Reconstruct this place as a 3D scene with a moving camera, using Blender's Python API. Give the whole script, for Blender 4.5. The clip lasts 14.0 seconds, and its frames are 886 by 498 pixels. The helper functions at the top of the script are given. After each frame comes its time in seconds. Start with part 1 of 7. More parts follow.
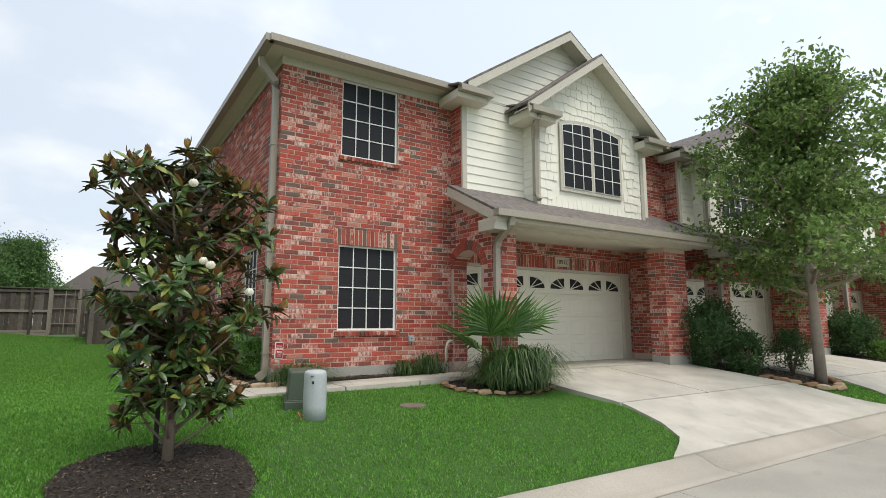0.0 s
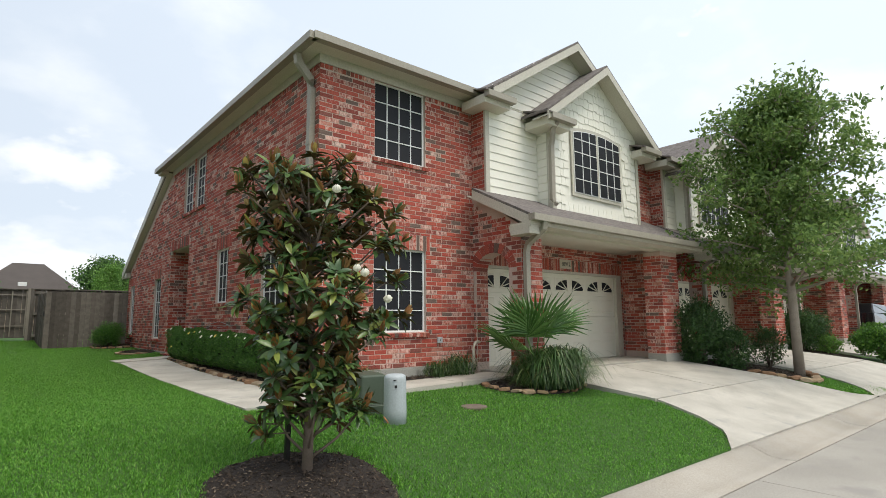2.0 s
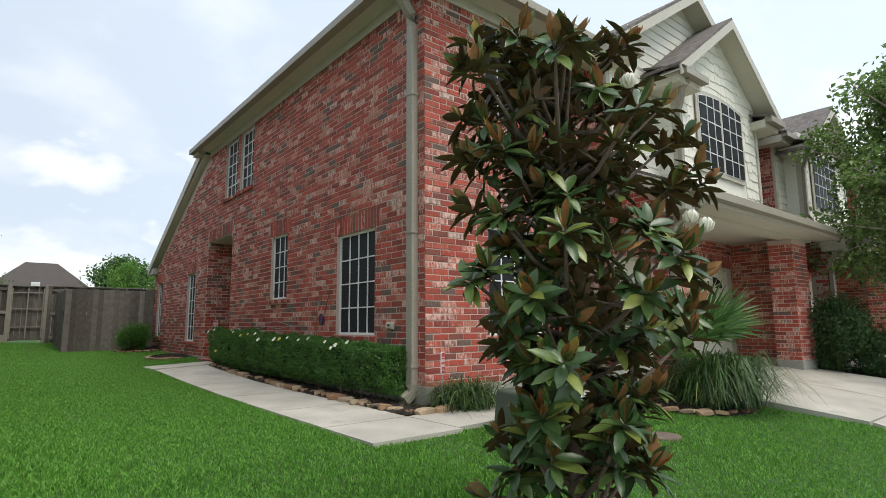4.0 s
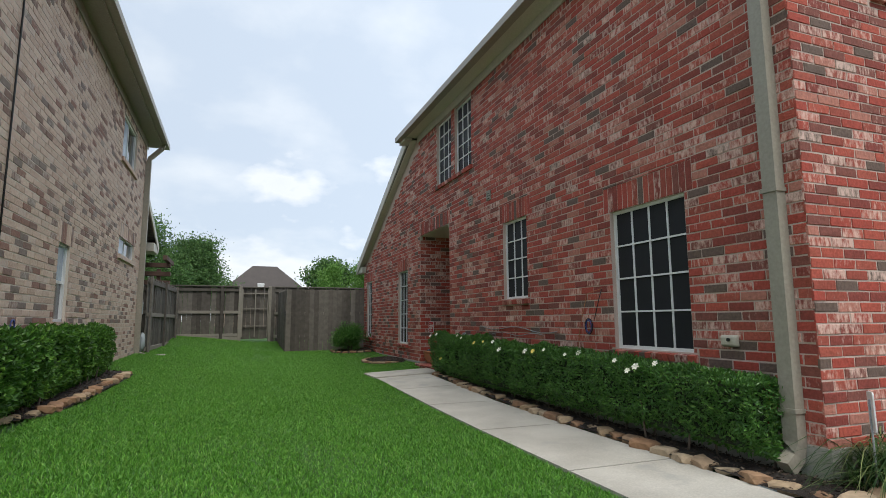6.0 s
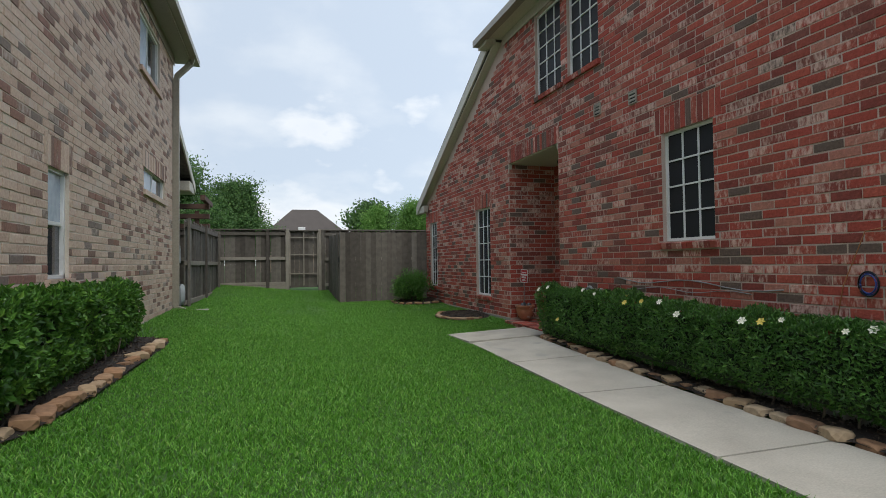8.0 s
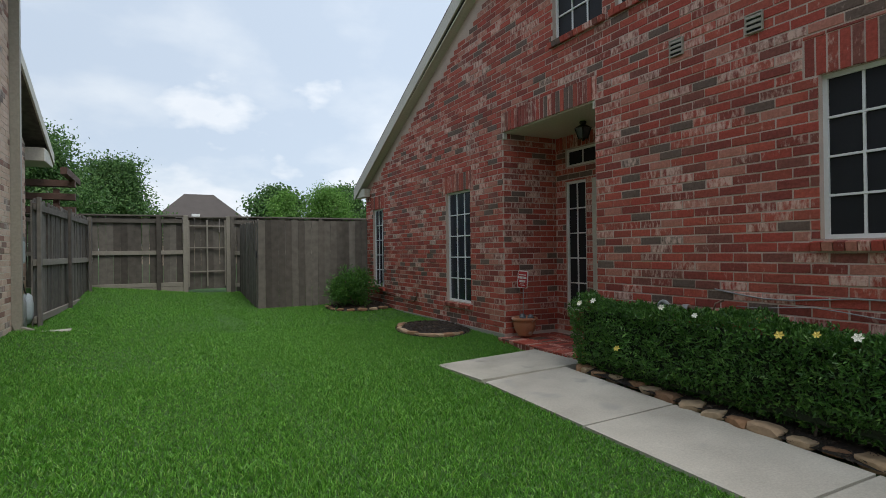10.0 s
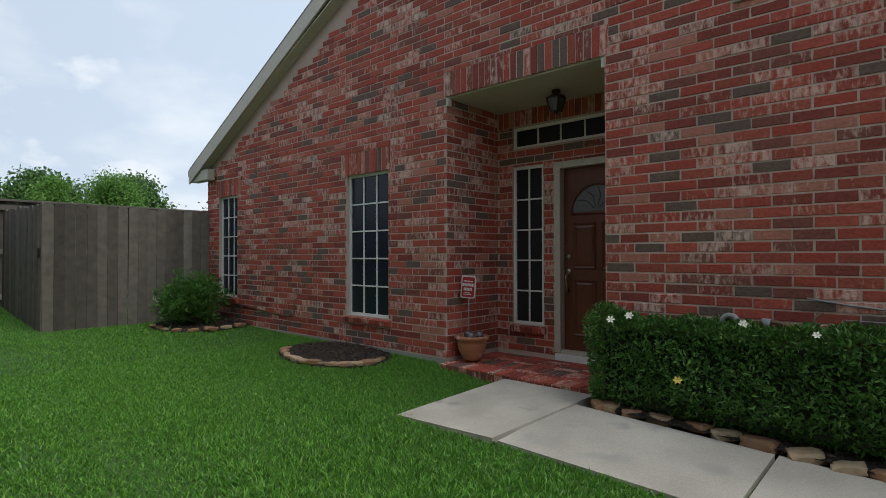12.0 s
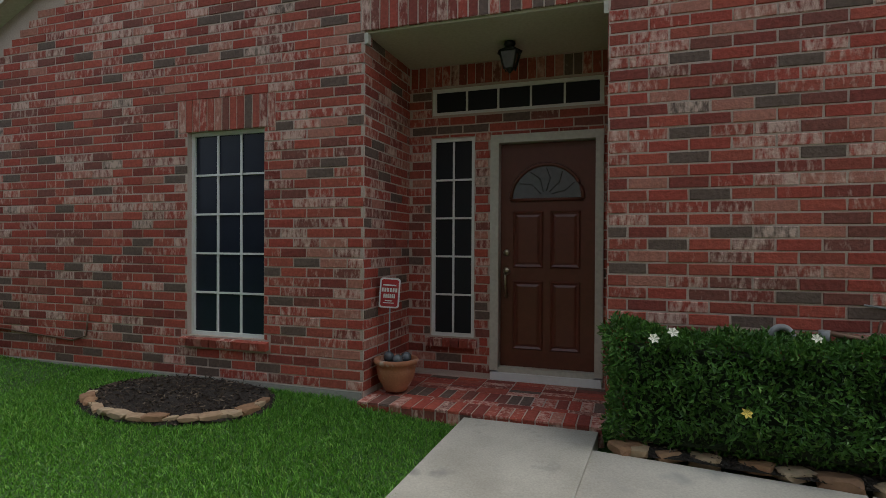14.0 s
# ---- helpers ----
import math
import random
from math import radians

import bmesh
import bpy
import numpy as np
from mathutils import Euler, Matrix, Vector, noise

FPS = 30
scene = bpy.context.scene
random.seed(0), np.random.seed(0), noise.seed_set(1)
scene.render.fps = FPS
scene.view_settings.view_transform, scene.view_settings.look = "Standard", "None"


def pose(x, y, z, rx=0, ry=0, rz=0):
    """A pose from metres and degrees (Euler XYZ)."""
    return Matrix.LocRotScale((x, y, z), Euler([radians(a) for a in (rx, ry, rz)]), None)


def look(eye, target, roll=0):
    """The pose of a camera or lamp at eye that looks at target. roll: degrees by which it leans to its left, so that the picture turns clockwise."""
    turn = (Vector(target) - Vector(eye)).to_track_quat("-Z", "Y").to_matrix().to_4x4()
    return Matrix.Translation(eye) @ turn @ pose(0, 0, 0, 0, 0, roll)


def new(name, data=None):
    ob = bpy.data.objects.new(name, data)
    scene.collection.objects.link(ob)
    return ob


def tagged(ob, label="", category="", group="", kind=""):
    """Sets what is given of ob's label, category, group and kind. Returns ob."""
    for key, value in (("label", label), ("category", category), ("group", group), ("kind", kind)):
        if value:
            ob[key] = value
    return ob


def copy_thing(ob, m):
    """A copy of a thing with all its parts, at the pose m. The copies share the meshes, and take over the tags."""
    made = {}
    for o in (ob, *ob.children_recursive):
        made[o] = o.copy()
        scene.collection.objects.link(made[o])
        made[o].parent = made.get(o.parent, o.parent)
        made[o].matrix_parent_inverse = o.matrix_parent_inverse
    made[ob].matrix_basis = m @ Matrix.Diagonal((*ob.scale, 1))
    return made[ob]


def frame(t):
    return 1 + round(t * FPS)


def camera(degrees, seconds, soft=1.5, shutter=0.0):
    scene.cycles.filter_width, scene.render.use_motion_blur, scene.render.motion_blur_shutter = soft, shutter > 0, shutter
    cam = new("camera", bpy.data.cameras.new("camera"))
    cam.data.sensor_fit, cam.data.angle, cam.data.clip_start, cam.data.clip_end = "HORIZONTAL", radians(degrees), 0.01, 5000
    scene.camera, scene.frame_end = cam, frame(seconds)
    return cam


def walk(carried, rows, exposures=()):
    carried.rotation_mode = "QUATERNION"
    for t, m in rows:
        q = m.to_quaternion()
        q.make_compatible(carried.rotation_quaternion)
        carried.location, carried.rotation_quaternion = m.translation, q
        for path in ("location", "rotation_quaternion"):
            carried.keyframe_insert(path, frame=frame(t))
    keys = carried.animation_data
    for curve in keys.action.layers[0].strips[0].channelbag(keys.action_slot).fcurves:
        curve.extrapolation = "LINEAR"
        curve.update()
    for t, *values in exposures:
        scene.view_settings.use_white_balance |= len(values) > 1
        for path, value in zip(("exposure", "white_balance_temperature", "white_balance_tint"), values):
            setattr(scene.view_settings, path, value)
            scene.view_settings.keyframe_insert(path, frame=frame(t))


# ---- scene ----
cam = camera(78.1, 14.0, soft=0.75)
PATH = [
    (0, (0.334, 0.454, 1.486), (1.412, 2.116, 1.76), -0.1),
    (0.5, (-0.148, 0.507, 1.461), (0.981, 2.132, 1.746), -0.4),
    (1, (-0.482, 0.638, 1.463), (0.692, 2.231, 1.752), -0.3),
    (1.5, (-0.805, 0.91, 1.508), (0.424, 2.463, 1.783), -0.3),
    (2, (-1.061, 1.318, 1.558), (0.212, 2.838, 1.823), -0.5),
    (2.2, (-1.14, 1.529, 1.54), (0.142, 3.041, 1.807), -0.5),
    (4.3, (-1.105, 4.137, 1.538), (0.131, 5.685, 1.814), -0.4),
    (4.5, (-1.118, 4.371, 1.552), (0.062, 5.961, 1.831), -0.4),
    (5, (-1.055, 4.904, 1.565), (-0.059, 6.614, 1.852), -0.0),
    (5.5, (-1.028, 5.504, 1.609), (-0.187, 7.297, 1.894), -0.1),
    (6, (-1.002, 6.15, 1.69), (-0.295, 8.002, 1.95), -0.3),
    (6.5, (-1.02, 6.739, 1.693), (-0.378, 8.623, 1.892), -0.4),
    (7, (-1.095, 7.34, 1.727), (-0.488, 9.239, 1.879), -0.6),
    (7.5, (-1.156, 7.961, 1.756), (-0.561, 9.867, 1.875), -0.7),
    (8, (-1.205, 8.554, 1.796), (-0.611, 10.463, 1.848), -0.7),
    (8.2, (-1.239, 8.781, 1.802), (-0.639, 10.688, 1.845), -0.7),
    (10.3, (-1.386, 11.567, 1.96), (-0.381, 13.296, 1.967), -0.6),
    (10.5, (-1.427, 11.813, 1.965), (-0.364, 13.507, 1.973), -0.5),
    (11, (-1.457, 12.382, 1.945), (-0.248, 13.975, 1.956), -0.5),
    (11.5, (-1.46, 12.971, 1.919), (-0.118, 14.454, 1.937), -0.2),
    (12, (-1.442, 13.485, 1.883), (0.04, 14.828, 1.907), -0.1),
    (12.5, (-1.324, 13.97, 1.879), (0.298, 15.14, 1.902), 0.1),
    (13, (-1.231, 14.469, 1.874), (0.499, 15.473, 1.901), 0.2),
    (13.5, (-1.065, 14.908, 1.862), (0.756, 15.733, 1.882), 0.2),
    (14, (-0.933, 15.333, 1.925), (0.961, 15.976, 1.912), 0.3),
]
EXPOSURES = [(0.0, 0.56, 6980, 11), (2.2, 0.56, 6980, 11), (5.0, 0.49, 6700, 10), (7.5, 0.37, 6620, 10), (11.0, 0.29, 6530, 10), (14.0, 0.27, 6650, 10)]
walk(cam, [(t, look(eye, target, roll)) for t, eye, target, roll in PATH], EXPOSURES)

# ---- world and sun: bright overcast day with broken cumulus ----
SUN_EL, SUN_AZ = 62.0, 170.0
world = bpy.data.worlds.new("sky")
scene.world = world
world.use_nodes = True
wn, wl = world.node_tree.nodes, world.node_tree.links
wn.clear()
w_out = wn.new("ShaderNodeOutputWorld")
w_bg = wn.new("ShaderNodeBackground")
w_bg.inputs["Strength"].default_value = 0.1
w_sky = wn.new("ShaderNodeTexSky")
w_sky.sky_type = "NISHITA"
w_sky.sun_disc = False
w_sky.sun_elevation = radians(SUN_EL)
w_sky.sun_rotation = radians(SUN_AZ)
w_co = wn.new("ShaderNodeTexCoord")
w_sep = wn.new("ShaderNodeSeparateXYZ")
wl.new(w_co.outputs["Generated"], w_sep.inputs[0])
# clouds lie on a flat layer far above: direction divided by its height
w_up = wn.new("ShaderNodeMath"); w_up.operation = "MAXIMUM"; w_up.inputs[1].default_value = 0.0
w_add = wn.new("ShaderNodeMath"); w_add.operation = "ADD"; w_add.inputs[1].default_value = 0.32
wl.new(w_sep.outputs["Z"], w_up.inputs[0]); wl.new(w_up.outputs[0], w_add.inputs[0])
w_div = wn.new("ShaderNodeVectorMath"); w_div.operation = "DIVIDE"
w_comb = wn.new("ShaderNodeCombineXYZ")
for k in range(3):
    wl.new(w_add.outputs[0], w_comb.inputs[k])
wl.new(w_co.outputs["Generated"], w_div.inputs[0]); wl.new(w_comb.outputs[0], w_div.inputs[1])
w_noise = wn.new("ShaderNodeTexNoise")
w_noise.inputs["Scale"].default_value = 2.1
w_noise.inputs["Detail"].default_value = 8
w_noise.inputs["Roughness"].default_value = 0.52
wl.new(w_div.outputs[0], w_noise.inputs["Vector"])
w_ramp = wn.new("ShaderNodeValToRGB")
w_ramp.color_ramp.elements[0].position = 0.48
w_ramp.color_ramp.elements[0].color = (0.10, 0.10, 0.10, 1)
w_ramp.color_ramp.elements[1].position = 0.92
wl.new(w_noise.outputs["Fac"], w_ramp.inputs[0])
w_cloud = wn.new("ShaderNodeValToRGB")
w_cloud.color_ramp.elements[0].color = (6.8, 7.3, 7.9, 1)
w_cloud.color_ramp.elements[1].color = (8.3, 8.65, 8.85, 1)
w_cloud.color_ramp.elements[0].position = 0.35
w_cloud.color_ramp.elements[1].position = 0.7
wl.new(w_noise.outputs["Fac"], w_cloud.inputs[0])
w_haze = wn.new("ShaderNodeMix"); w_haze.data_type = "RGBA"
w_haze.inputs[0].default_value = 0.86
w_haze.inputs[7].default_value = (4.9, 5.85, 7.1, 1)
wl.new(w_sky.outputs[0], w_haze.inputs[6])
w_mix = wn.new("ShaderNodeMix"); w_mix.data_type = "RGBA"
wl.new(w_ramp.outputs[0], w_mix.inputs[0])
wl.new(w_haze.outputs[2], w_mix.inputs[6]); wl.new(w_cloud.outputs[0], w_mix.inputs[7])
# a low bank of cumulus all round the horizon
w_sc = wn.new("ShaderNodeVectorMath"); w_sc.operation = "MULTIPLY"; w_sc.inputs[1].default_value = (1.0, 1.0, 1.9)
wl.new(w_co.outputs["Generated"], w_sc.inputs[0])
w_n2 = wn.new("ShaderNodeTexNoise"); w_n2.inputs["Scale"].default_value = 4.6; w_n2.inputs["Detail"].default_value = 7; w_n2.inputs["Roughness"].default_value = 0.5
wl.new(w_sc.outputs[0], w_n2.inputs["Vector"])
w_el = wn.new("ShaderNodeMapRange"); w_el.inputs[1].default_value, w_el.inputs[2].default_value, w_el.inputs[3].default_value, w_el.inputs[4].default_value = 0.02, 0.30, 0.11, -0.16
wl.new(w_sep.outputs["Z"], w_el.inputs[0])
w_s = wn.new("ShaderNodeMath"); w_s.operation = "ADD"
wl.new(w_n2.outputs["Fac"], w_s.inputs[0]); wl.new(w_el.outputs[0], w_s.inputs[1])
w_r2 = wn.new("ShaderNodeMapRange"); w_r2.inputs[1].default_value, w_r2.inputs[2].default_value, w_r2.inputs[4].default_value = 0.545, 0.625, 0.72
wl.new(w_s.outputs[0], w_r2.inputs[0])
w_c2 = wn.new("ShaderNodeValToRGB")
w_c2.color_ramp.elements[0].position, w_c2.color_ramp.elements[0].color = 0.50, (8.3, 8.6, 8.8, 1)
w_c2.color_ramp.elements[1].position, w_c2.color_ramp.elements[1].color = 0.78, (6.6, 7.1, 7.9, 1)
wl.new(w_s.outputs[0], w_c2.inputs[0])
w_m2 = wn.new("ShaderNodeMix"); w_m2.data_type = "RGBA"
wl.new(w_r2.outputs[0], w_m2.inputs[0]); wl.new(w_mix.outputs[2], w_m2.inputs[6]); wl.new(w_c2.outputs[0], w_m2.inputs[7])
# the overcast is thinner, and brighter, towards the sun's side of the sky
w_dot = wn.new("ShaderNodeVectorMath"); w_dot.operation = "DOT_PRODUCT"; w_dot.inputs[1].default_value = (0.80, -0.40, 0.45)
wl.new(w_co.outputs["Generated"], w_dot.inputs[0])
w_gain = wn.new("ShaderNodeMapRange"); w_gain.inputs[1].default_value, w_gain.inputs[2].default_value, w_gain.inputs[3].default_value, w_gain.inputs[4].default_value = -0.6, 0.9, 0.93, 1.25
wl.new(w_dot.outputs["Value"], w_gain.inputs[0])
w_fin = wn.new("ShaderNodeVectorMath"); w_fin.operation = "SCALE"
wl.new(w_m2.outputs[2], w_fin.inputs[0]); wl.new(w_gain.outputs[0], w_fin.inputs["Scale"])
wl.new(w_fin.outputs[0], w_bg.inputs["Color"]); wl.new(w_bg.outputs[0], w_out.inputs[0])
sun = new("sun", bpy.data.lights.new("sun", "SUN"))
sun.data.energy, sun.data.angle, sun.data.color = 1.7, radians(30), (1.0, 0.97, 0.92)
_a = radians(SUN_AZ)
sun.matrix_basis = look((math.sin(_a) * 40, math.cos(_a) * 40, 40 * math.tan(radians(SUN_EL))), (0, 0, 0))


# ---- materials ----
def mat(name, base, rough=0.7, metal=0.0, tint=None, scale=6.0, fine=60.0, bump=0.15, amount=0.5, depth=0.01, spec=0.5, wear=None):
    """A procedural surface: base colour varied at two scales, with fine relief. tint: the second colour; wear: colour, threshold, scale of stains."""
    m = bpy.data.materials.new(name)
    m.use_nodes = True
    n, l = m.node_tree.nodes, m.node_tree.links
    b = n["Principled BSDF"]
    b.inputs["Roughness"].default_value = rough
    b.inputs["Metallic"].default_value = metal
    b.inputs["Specular IOR Level"].default_value = spec
    co = n.new("ShaderNodeTexCoord")
    big = n.new("ShaderNodeTexNoise"); big.inputs["Scale"].default_value = scale; big.inputs["Detail"].default_value = 5
    small = n.new("ShaderNodeTexNoise"); small.inputs["Scale"].default_value = fine; small.inputs["Detail"].default_value = 4
    l.new(co.outputs["Object"], big.inputs["Vector"]); l.new(co.outputs["Object"], small.inputs["Vector"])
    mix = n.new("ShaderNodeMix"); mix.data_type = "RGBA"
    t2 = tint or tuple(c * 0.7 for c in base)
    mix.inputs[6].default_value, mix.inputs[7].default_value = (*base, 1), (*t2, 1)
    rng = n.new("ShaderNodeMapRange"); rng.inputs[1].default_value, rng.inputs[2].default_value, rng.inputs[4].default_value = 0.35, 0.7, amount
    l.new(big.outputs["Fac"], rng.inputs[0]); l.new(rng.outputs[0], mix.inputs[0])
    mix2 = n.new("ShaderNodeMix"); mix2.data_type = "RGBA"; mix2.blend_type = "OVERLAY"
    mix2.inputs[0].default_value = 0.25
    l.new(mix.outputs[2], mix2.inputs[6]); l.new(small.outputs["Fac"], mix2.inputs[7])
    out = mix2.outputs[2]
    if wear:
        wc, thr, ws = wear
        wnz = n.new("ShaderNodeTexNoise"); wnz.inputs["Scale"].default_value = ws; wnz.inputs["Detail"].default_value = 6
        l.new(co.outputs["Object"], wnz.inputs["Vector"])
        wr = n.new("ShaderNodeMapRange"); wr.inputs[1].default_value, wr.inputs[2].default_value = thr, thr + 0.12
        l.new(wnz.outputs["Fac"], wr.inputs[0])
        m3 = n.new("ShaderNodeMix"); m3.data_type = "RGBA"; m3.inputs[7].default_value = (*wc, 1)
        l.new(wr.outputs[0], m3.inputs[0]); l.new(out, m3.inputs[6]); out = m3.outputs[2]
    l.new(out, b.inputs["Base Color"])
    if bump:
        bp = n.new("ShaderNodeBump"); bp.inputs["Strength"].default_value = bump; bp.inputs["Distance"].default_value = depth
        l.new(small.outputs["Fac"], bp.inputs["Height"]); l.new(bp.outputs[0], b.inputs["Normal"])
    return m


def ramp_mat(name, stops, rough=0.8, smear=None, smear_at=0.56, fine=45.0, bump=0.35, spec=0.3):
    """Pieces that vary one from the next: colour from a ramp by a random value of each piece; smear: a second colour rubbed on in streaks."""
    m = bpy.data.materials.new(name)
    m.use_nodes = True
    n, l = m.node_tree.nodes, m.node_tree.links
    b = n["Principled BSDF"]
    b.inputs["Roughness"].default_value = rough
    b.inputs["Specular IOR Level"].default_value = spec
    info, geo = n.new("ShaderNodeObjectInfo"), n.new("ShaderNodeNewGeometry")
    s = n.new("ShaderNodeMath"); s.operation = "ADD"
    l.new(info.outputs["Random"], s.inputs[0]); l.new(geo.outputs["Random Per Island"], s.inputs[1])
    f = n.new("ShaderNodeMath"); f.operation = "FRACT"; l.new(s.outputs[0], f.inputs[0])
    r = n.new("ShaderNodeValToRGB"); r.color_ramp.interpolation = "CONSTANT" if len(stops) > 5 else "LINEAR"
    e = r.color_ramp.elements
    while len(e) < len(stops):
        e.new(0.5)
    for i, (p, c) in enumerate(stops):
        e[i].position, e[i].color = p, (*c, 1)
    l.new(f.outputs[0], r.inputs[0])
    co = n.new("ShaderNodeNewGeometry")
    nz = n.new("ShaderNodeTexNoise"); nz.inputs["Scale"].default_value = fine; nz.inputs["Detail"].default_value = 5
    l.new(co.outputs["Position"], nz.inputs["Vector"])
    ov = n.new("ShaderNodeMix"); ov.data_type = "RGBA"; ov.blend_type = "OVERLAY"; ov.inputs[0].default_value = 0.45
    l.new(r.outputs[0], ov.inputs[6]); l.new(nz.outputs["Fac"], ov.inputs[7])
    out = ov.outputs[2]
    if smear:
        st = n.new("ShaderNodeTexNoise"); st.inputs["Scale"].default_value = 16; st.inputs["Detail"].default_value = 6; st.inputs["Roughness"].default_value = 0.65
        sh = n.new("ShaderNodeVectorMath"); sh.operation = "SCALE"; sh.inputs[0].default_value = (37.0, 91.0, 53.0)
        l.new(f.outputs[0], sh.inputs["Scale"])
        av = n.new("ShaderNodeVectorMath"); av.operation = "ADD"
        l.new(co.outputs["Position"], av.inputs[0]); l.new(sh.outputs[0], av.inputs[1])
        sq = n.new("ShaderNodeVectorMath"); sq.operation = "MULTIPLY"; sq.inputs[1].default_value = (1.9, 1.9, 0.75)
        l.new(av.outputs[0], sq.inputs[0]); l.new(sq.outputs[0], st.inputs["Vector"])
        g = n.new("ShaderNodeMath"); g.operation = "MULTIPLY_ADD"; g.inputs[1].default_value = 0.50; g.inputs[2].default_value = -0.31
        f2 = n.new("ShaderNodeMath"); f2.operation = "MULTIPLY"; f2.inputs[1].default_value = 7.31
        f3 = n.new("ShaderNodeMath"); f3.operation = "FRACT"
        l.new(f.outputs[0], f2.inputs[0]); l.new(f2.outputs[0], f3.inputs[0]); l.new(f3.outputs[0], g.inputs[0])
        ad = n.new("ShaderNodeMath"); ad.operation = "ADD"; l.new(st.outputs["Fac"], ad.inputs[0]); l.new(g.outputs[0], ad.inputs[1])
        mr = n.new("ShaderNodeMapRange"); mr.inputs[1].default_value, mr.inputs[2].default_value, mr.inputs[4].default_value = smear_at - 0.03, smear_at + 0.17, 0.80
        l.new(ad.outputs[0], mr.inputs[0])
        mx = n.new("ShaderNodeMix"); mx.data_type = "RGBA"; mx.inputs[7].default_value = (*smear, 1)
        l.new(mr.outputs[0], mx.inputs[0]); l.new(out, mx.inputs[6]); out = mx.outputs[2]
    l.new(out, b.inputs["Base Color"])
    bp = n.new("ShaderNodeBump"); bp.inputs["Strength"].default_value = bump; bp.inputs["Distance"].default_value = 0.006
    l.new(nz.outputs["Fac"], bp.inputs["Height"]); l.new(bp.outputs[0], b.inputs["Normal"])
    return m


def leaf_mat(name, stops, rough=0.45, through_light=0.25, spec=0.4):
    m = ramp_mat(name, stops, rough=rough, bump=0.1, fine=30, spec=spec)
    n, l = m.node_tree.nodes, m.node_tree.links
    b = n["Principled BSDF"]
    tr = n.new("ShaderNodeBsdfTranslucent")
    src = b.inputs["Base Color"].links[0].from_socket
    l.new(src, tr.inputs["Color"])
    mx = n.new("ShaderNodeMixShader"); mx.inputs[0].default_value = through_light
    l.new(b.outputs[0], mx.inputs[1]); l.new(tr.outputs[0], mx.inputs[2])
    l.new(mx.outputs[0], n["Material Output"].inputs["Surface"])
    return m


def shingle_mat(name, c1, c2):
    m = bpy.data.materials.new(name)
    m.use_nodes = True
    n, l = m.node_tree.nodes, m.node_tree.links
    b = n["Principled BSDF"]; b.inputs["Roughness"].default_value = 0.95
    geo = n.new("ShaderNodeNewGeometry")
    nz = n.new("ShaderNodeTexNoise"); nz.inputs["Scale"].default_value = 9; nz.inputs["Detail"].default_value = 6
    l.new(geo.outputs["Position"], nz.inputs["Vector"])
    mx = n.new("ShaderNodeMix"); mx.data_type = "RGBA"; mx.inputs[6].default_value, mx.inputs[7].default_value = (*c1, 1), (*c2, 1)
    rg = n.new("ShaderNodeMapRange"); rg.inputs[1].default_value, rg.inputs[2].default_value = 0.35, 0.65
    l.new(nz.outputs["Fac"], rg.inputs[0]); l.new(rg.outputs[0], mx.inputs[0]); l.new(mx.outputs[2], b.inputs["Base Color"])
    sp = n.new("ShaderNodeTexNoise"); sp.inputs["Scale"].default_value = 120
    l.new(geo.outputs["Position"], sp.inputs["Vector"])
    bp = n.new("ShaderNodeBump"); bp.inputs["Strength"].default_value = 0.4; bp.inputs["Distance"].default_value = 0.01
    l.new(sp.outputs["Fac"], bp.inputs["Height"]); l.new(bp.outputs[0], b.inputs["Normal"])
    return m


RED = ramp_mat("red_brick", [(0.0, (0.385, 0.072, 0.050)), (0.16, (0.430, 0.092, 0.061)), (0.32, (0.250, 0.058, 0.044)), (0.46, (0.385, 0.092, 0.062)),
                             (0.58, (0.450, 0.180, 0.132)), (0.66, (0.330, 0.076, 0.052)), (0.81, (0.150, 0.100, 0.080)), (0.89, (0.225, 0.076, 0.058))],
               smear=(0.76, 0.53, 0.44), smear_at=0.58, bump=1.0)
TAN = ramp_mat("tan_brick", [(0.0, (0.60, 0.445, 0.345)), (0.22, (0.66, 0.50, 0.395)), (0.42, (0.62, 0.46, 0.36)), (0.58, (0.56, 0.40, 0.31)),
                             (0.72, (0.26, 0.165, 0.13)), (0.85, (0.30, 0.165, 0.125)), (0.93, (0.24, 0.185, 0.155))],
               smear=(0.60, 0.50, 0.43), smear_at=0.60, bump=0.5)
MORTAR = mat("mortar", (0.55, 0.43, 0.365), 0.95, tint=(0.42, 0.325, 0.275), scale=3, fine=120, bump=0.3)
MORTAR_TAN = mat("tan_mortar", (0.66, 0.58, 0.49), 0.95, tint=(0.56, 0.485, 0.405), scale=3, fine=120, bump=0.3)
FOUND = mat("foundation_concrete", (0.36, 0.35, 0.31), 0.9, tint=(0.25, 0.25, 0.22), scale=2.5, fine=50, bump=0.3)
CONC = mat("pale_concrete", (0.51, 0.48, 0.415), 0.85, tint=(0.36, 0.335, 0.285), scale=1.6, fine=80, bump=0.2, amount=0.9, wear=((0.36, 0.345, 0.31), 0.60, 3.0))
WORN = mat("stained_concrete", (0.50, 0.47, 0.40), 0.85, tint=(0.36, 0.335, 0.28), scale=2.4, fine=90, bump=0.25, amount=1.0, wear=((0.30, 0.285, 0.25), 0.60, 5.5))
ROADM = mat("road_concrete", (0.37, 0.345, 0.30), 0.9, tint=(0.28, 0.26, 0.225), scale=0.8, fine=60, bump=0.3, amount=0.8, wear=((0.30, 0.28, 0.25), 0.56, 2.2))
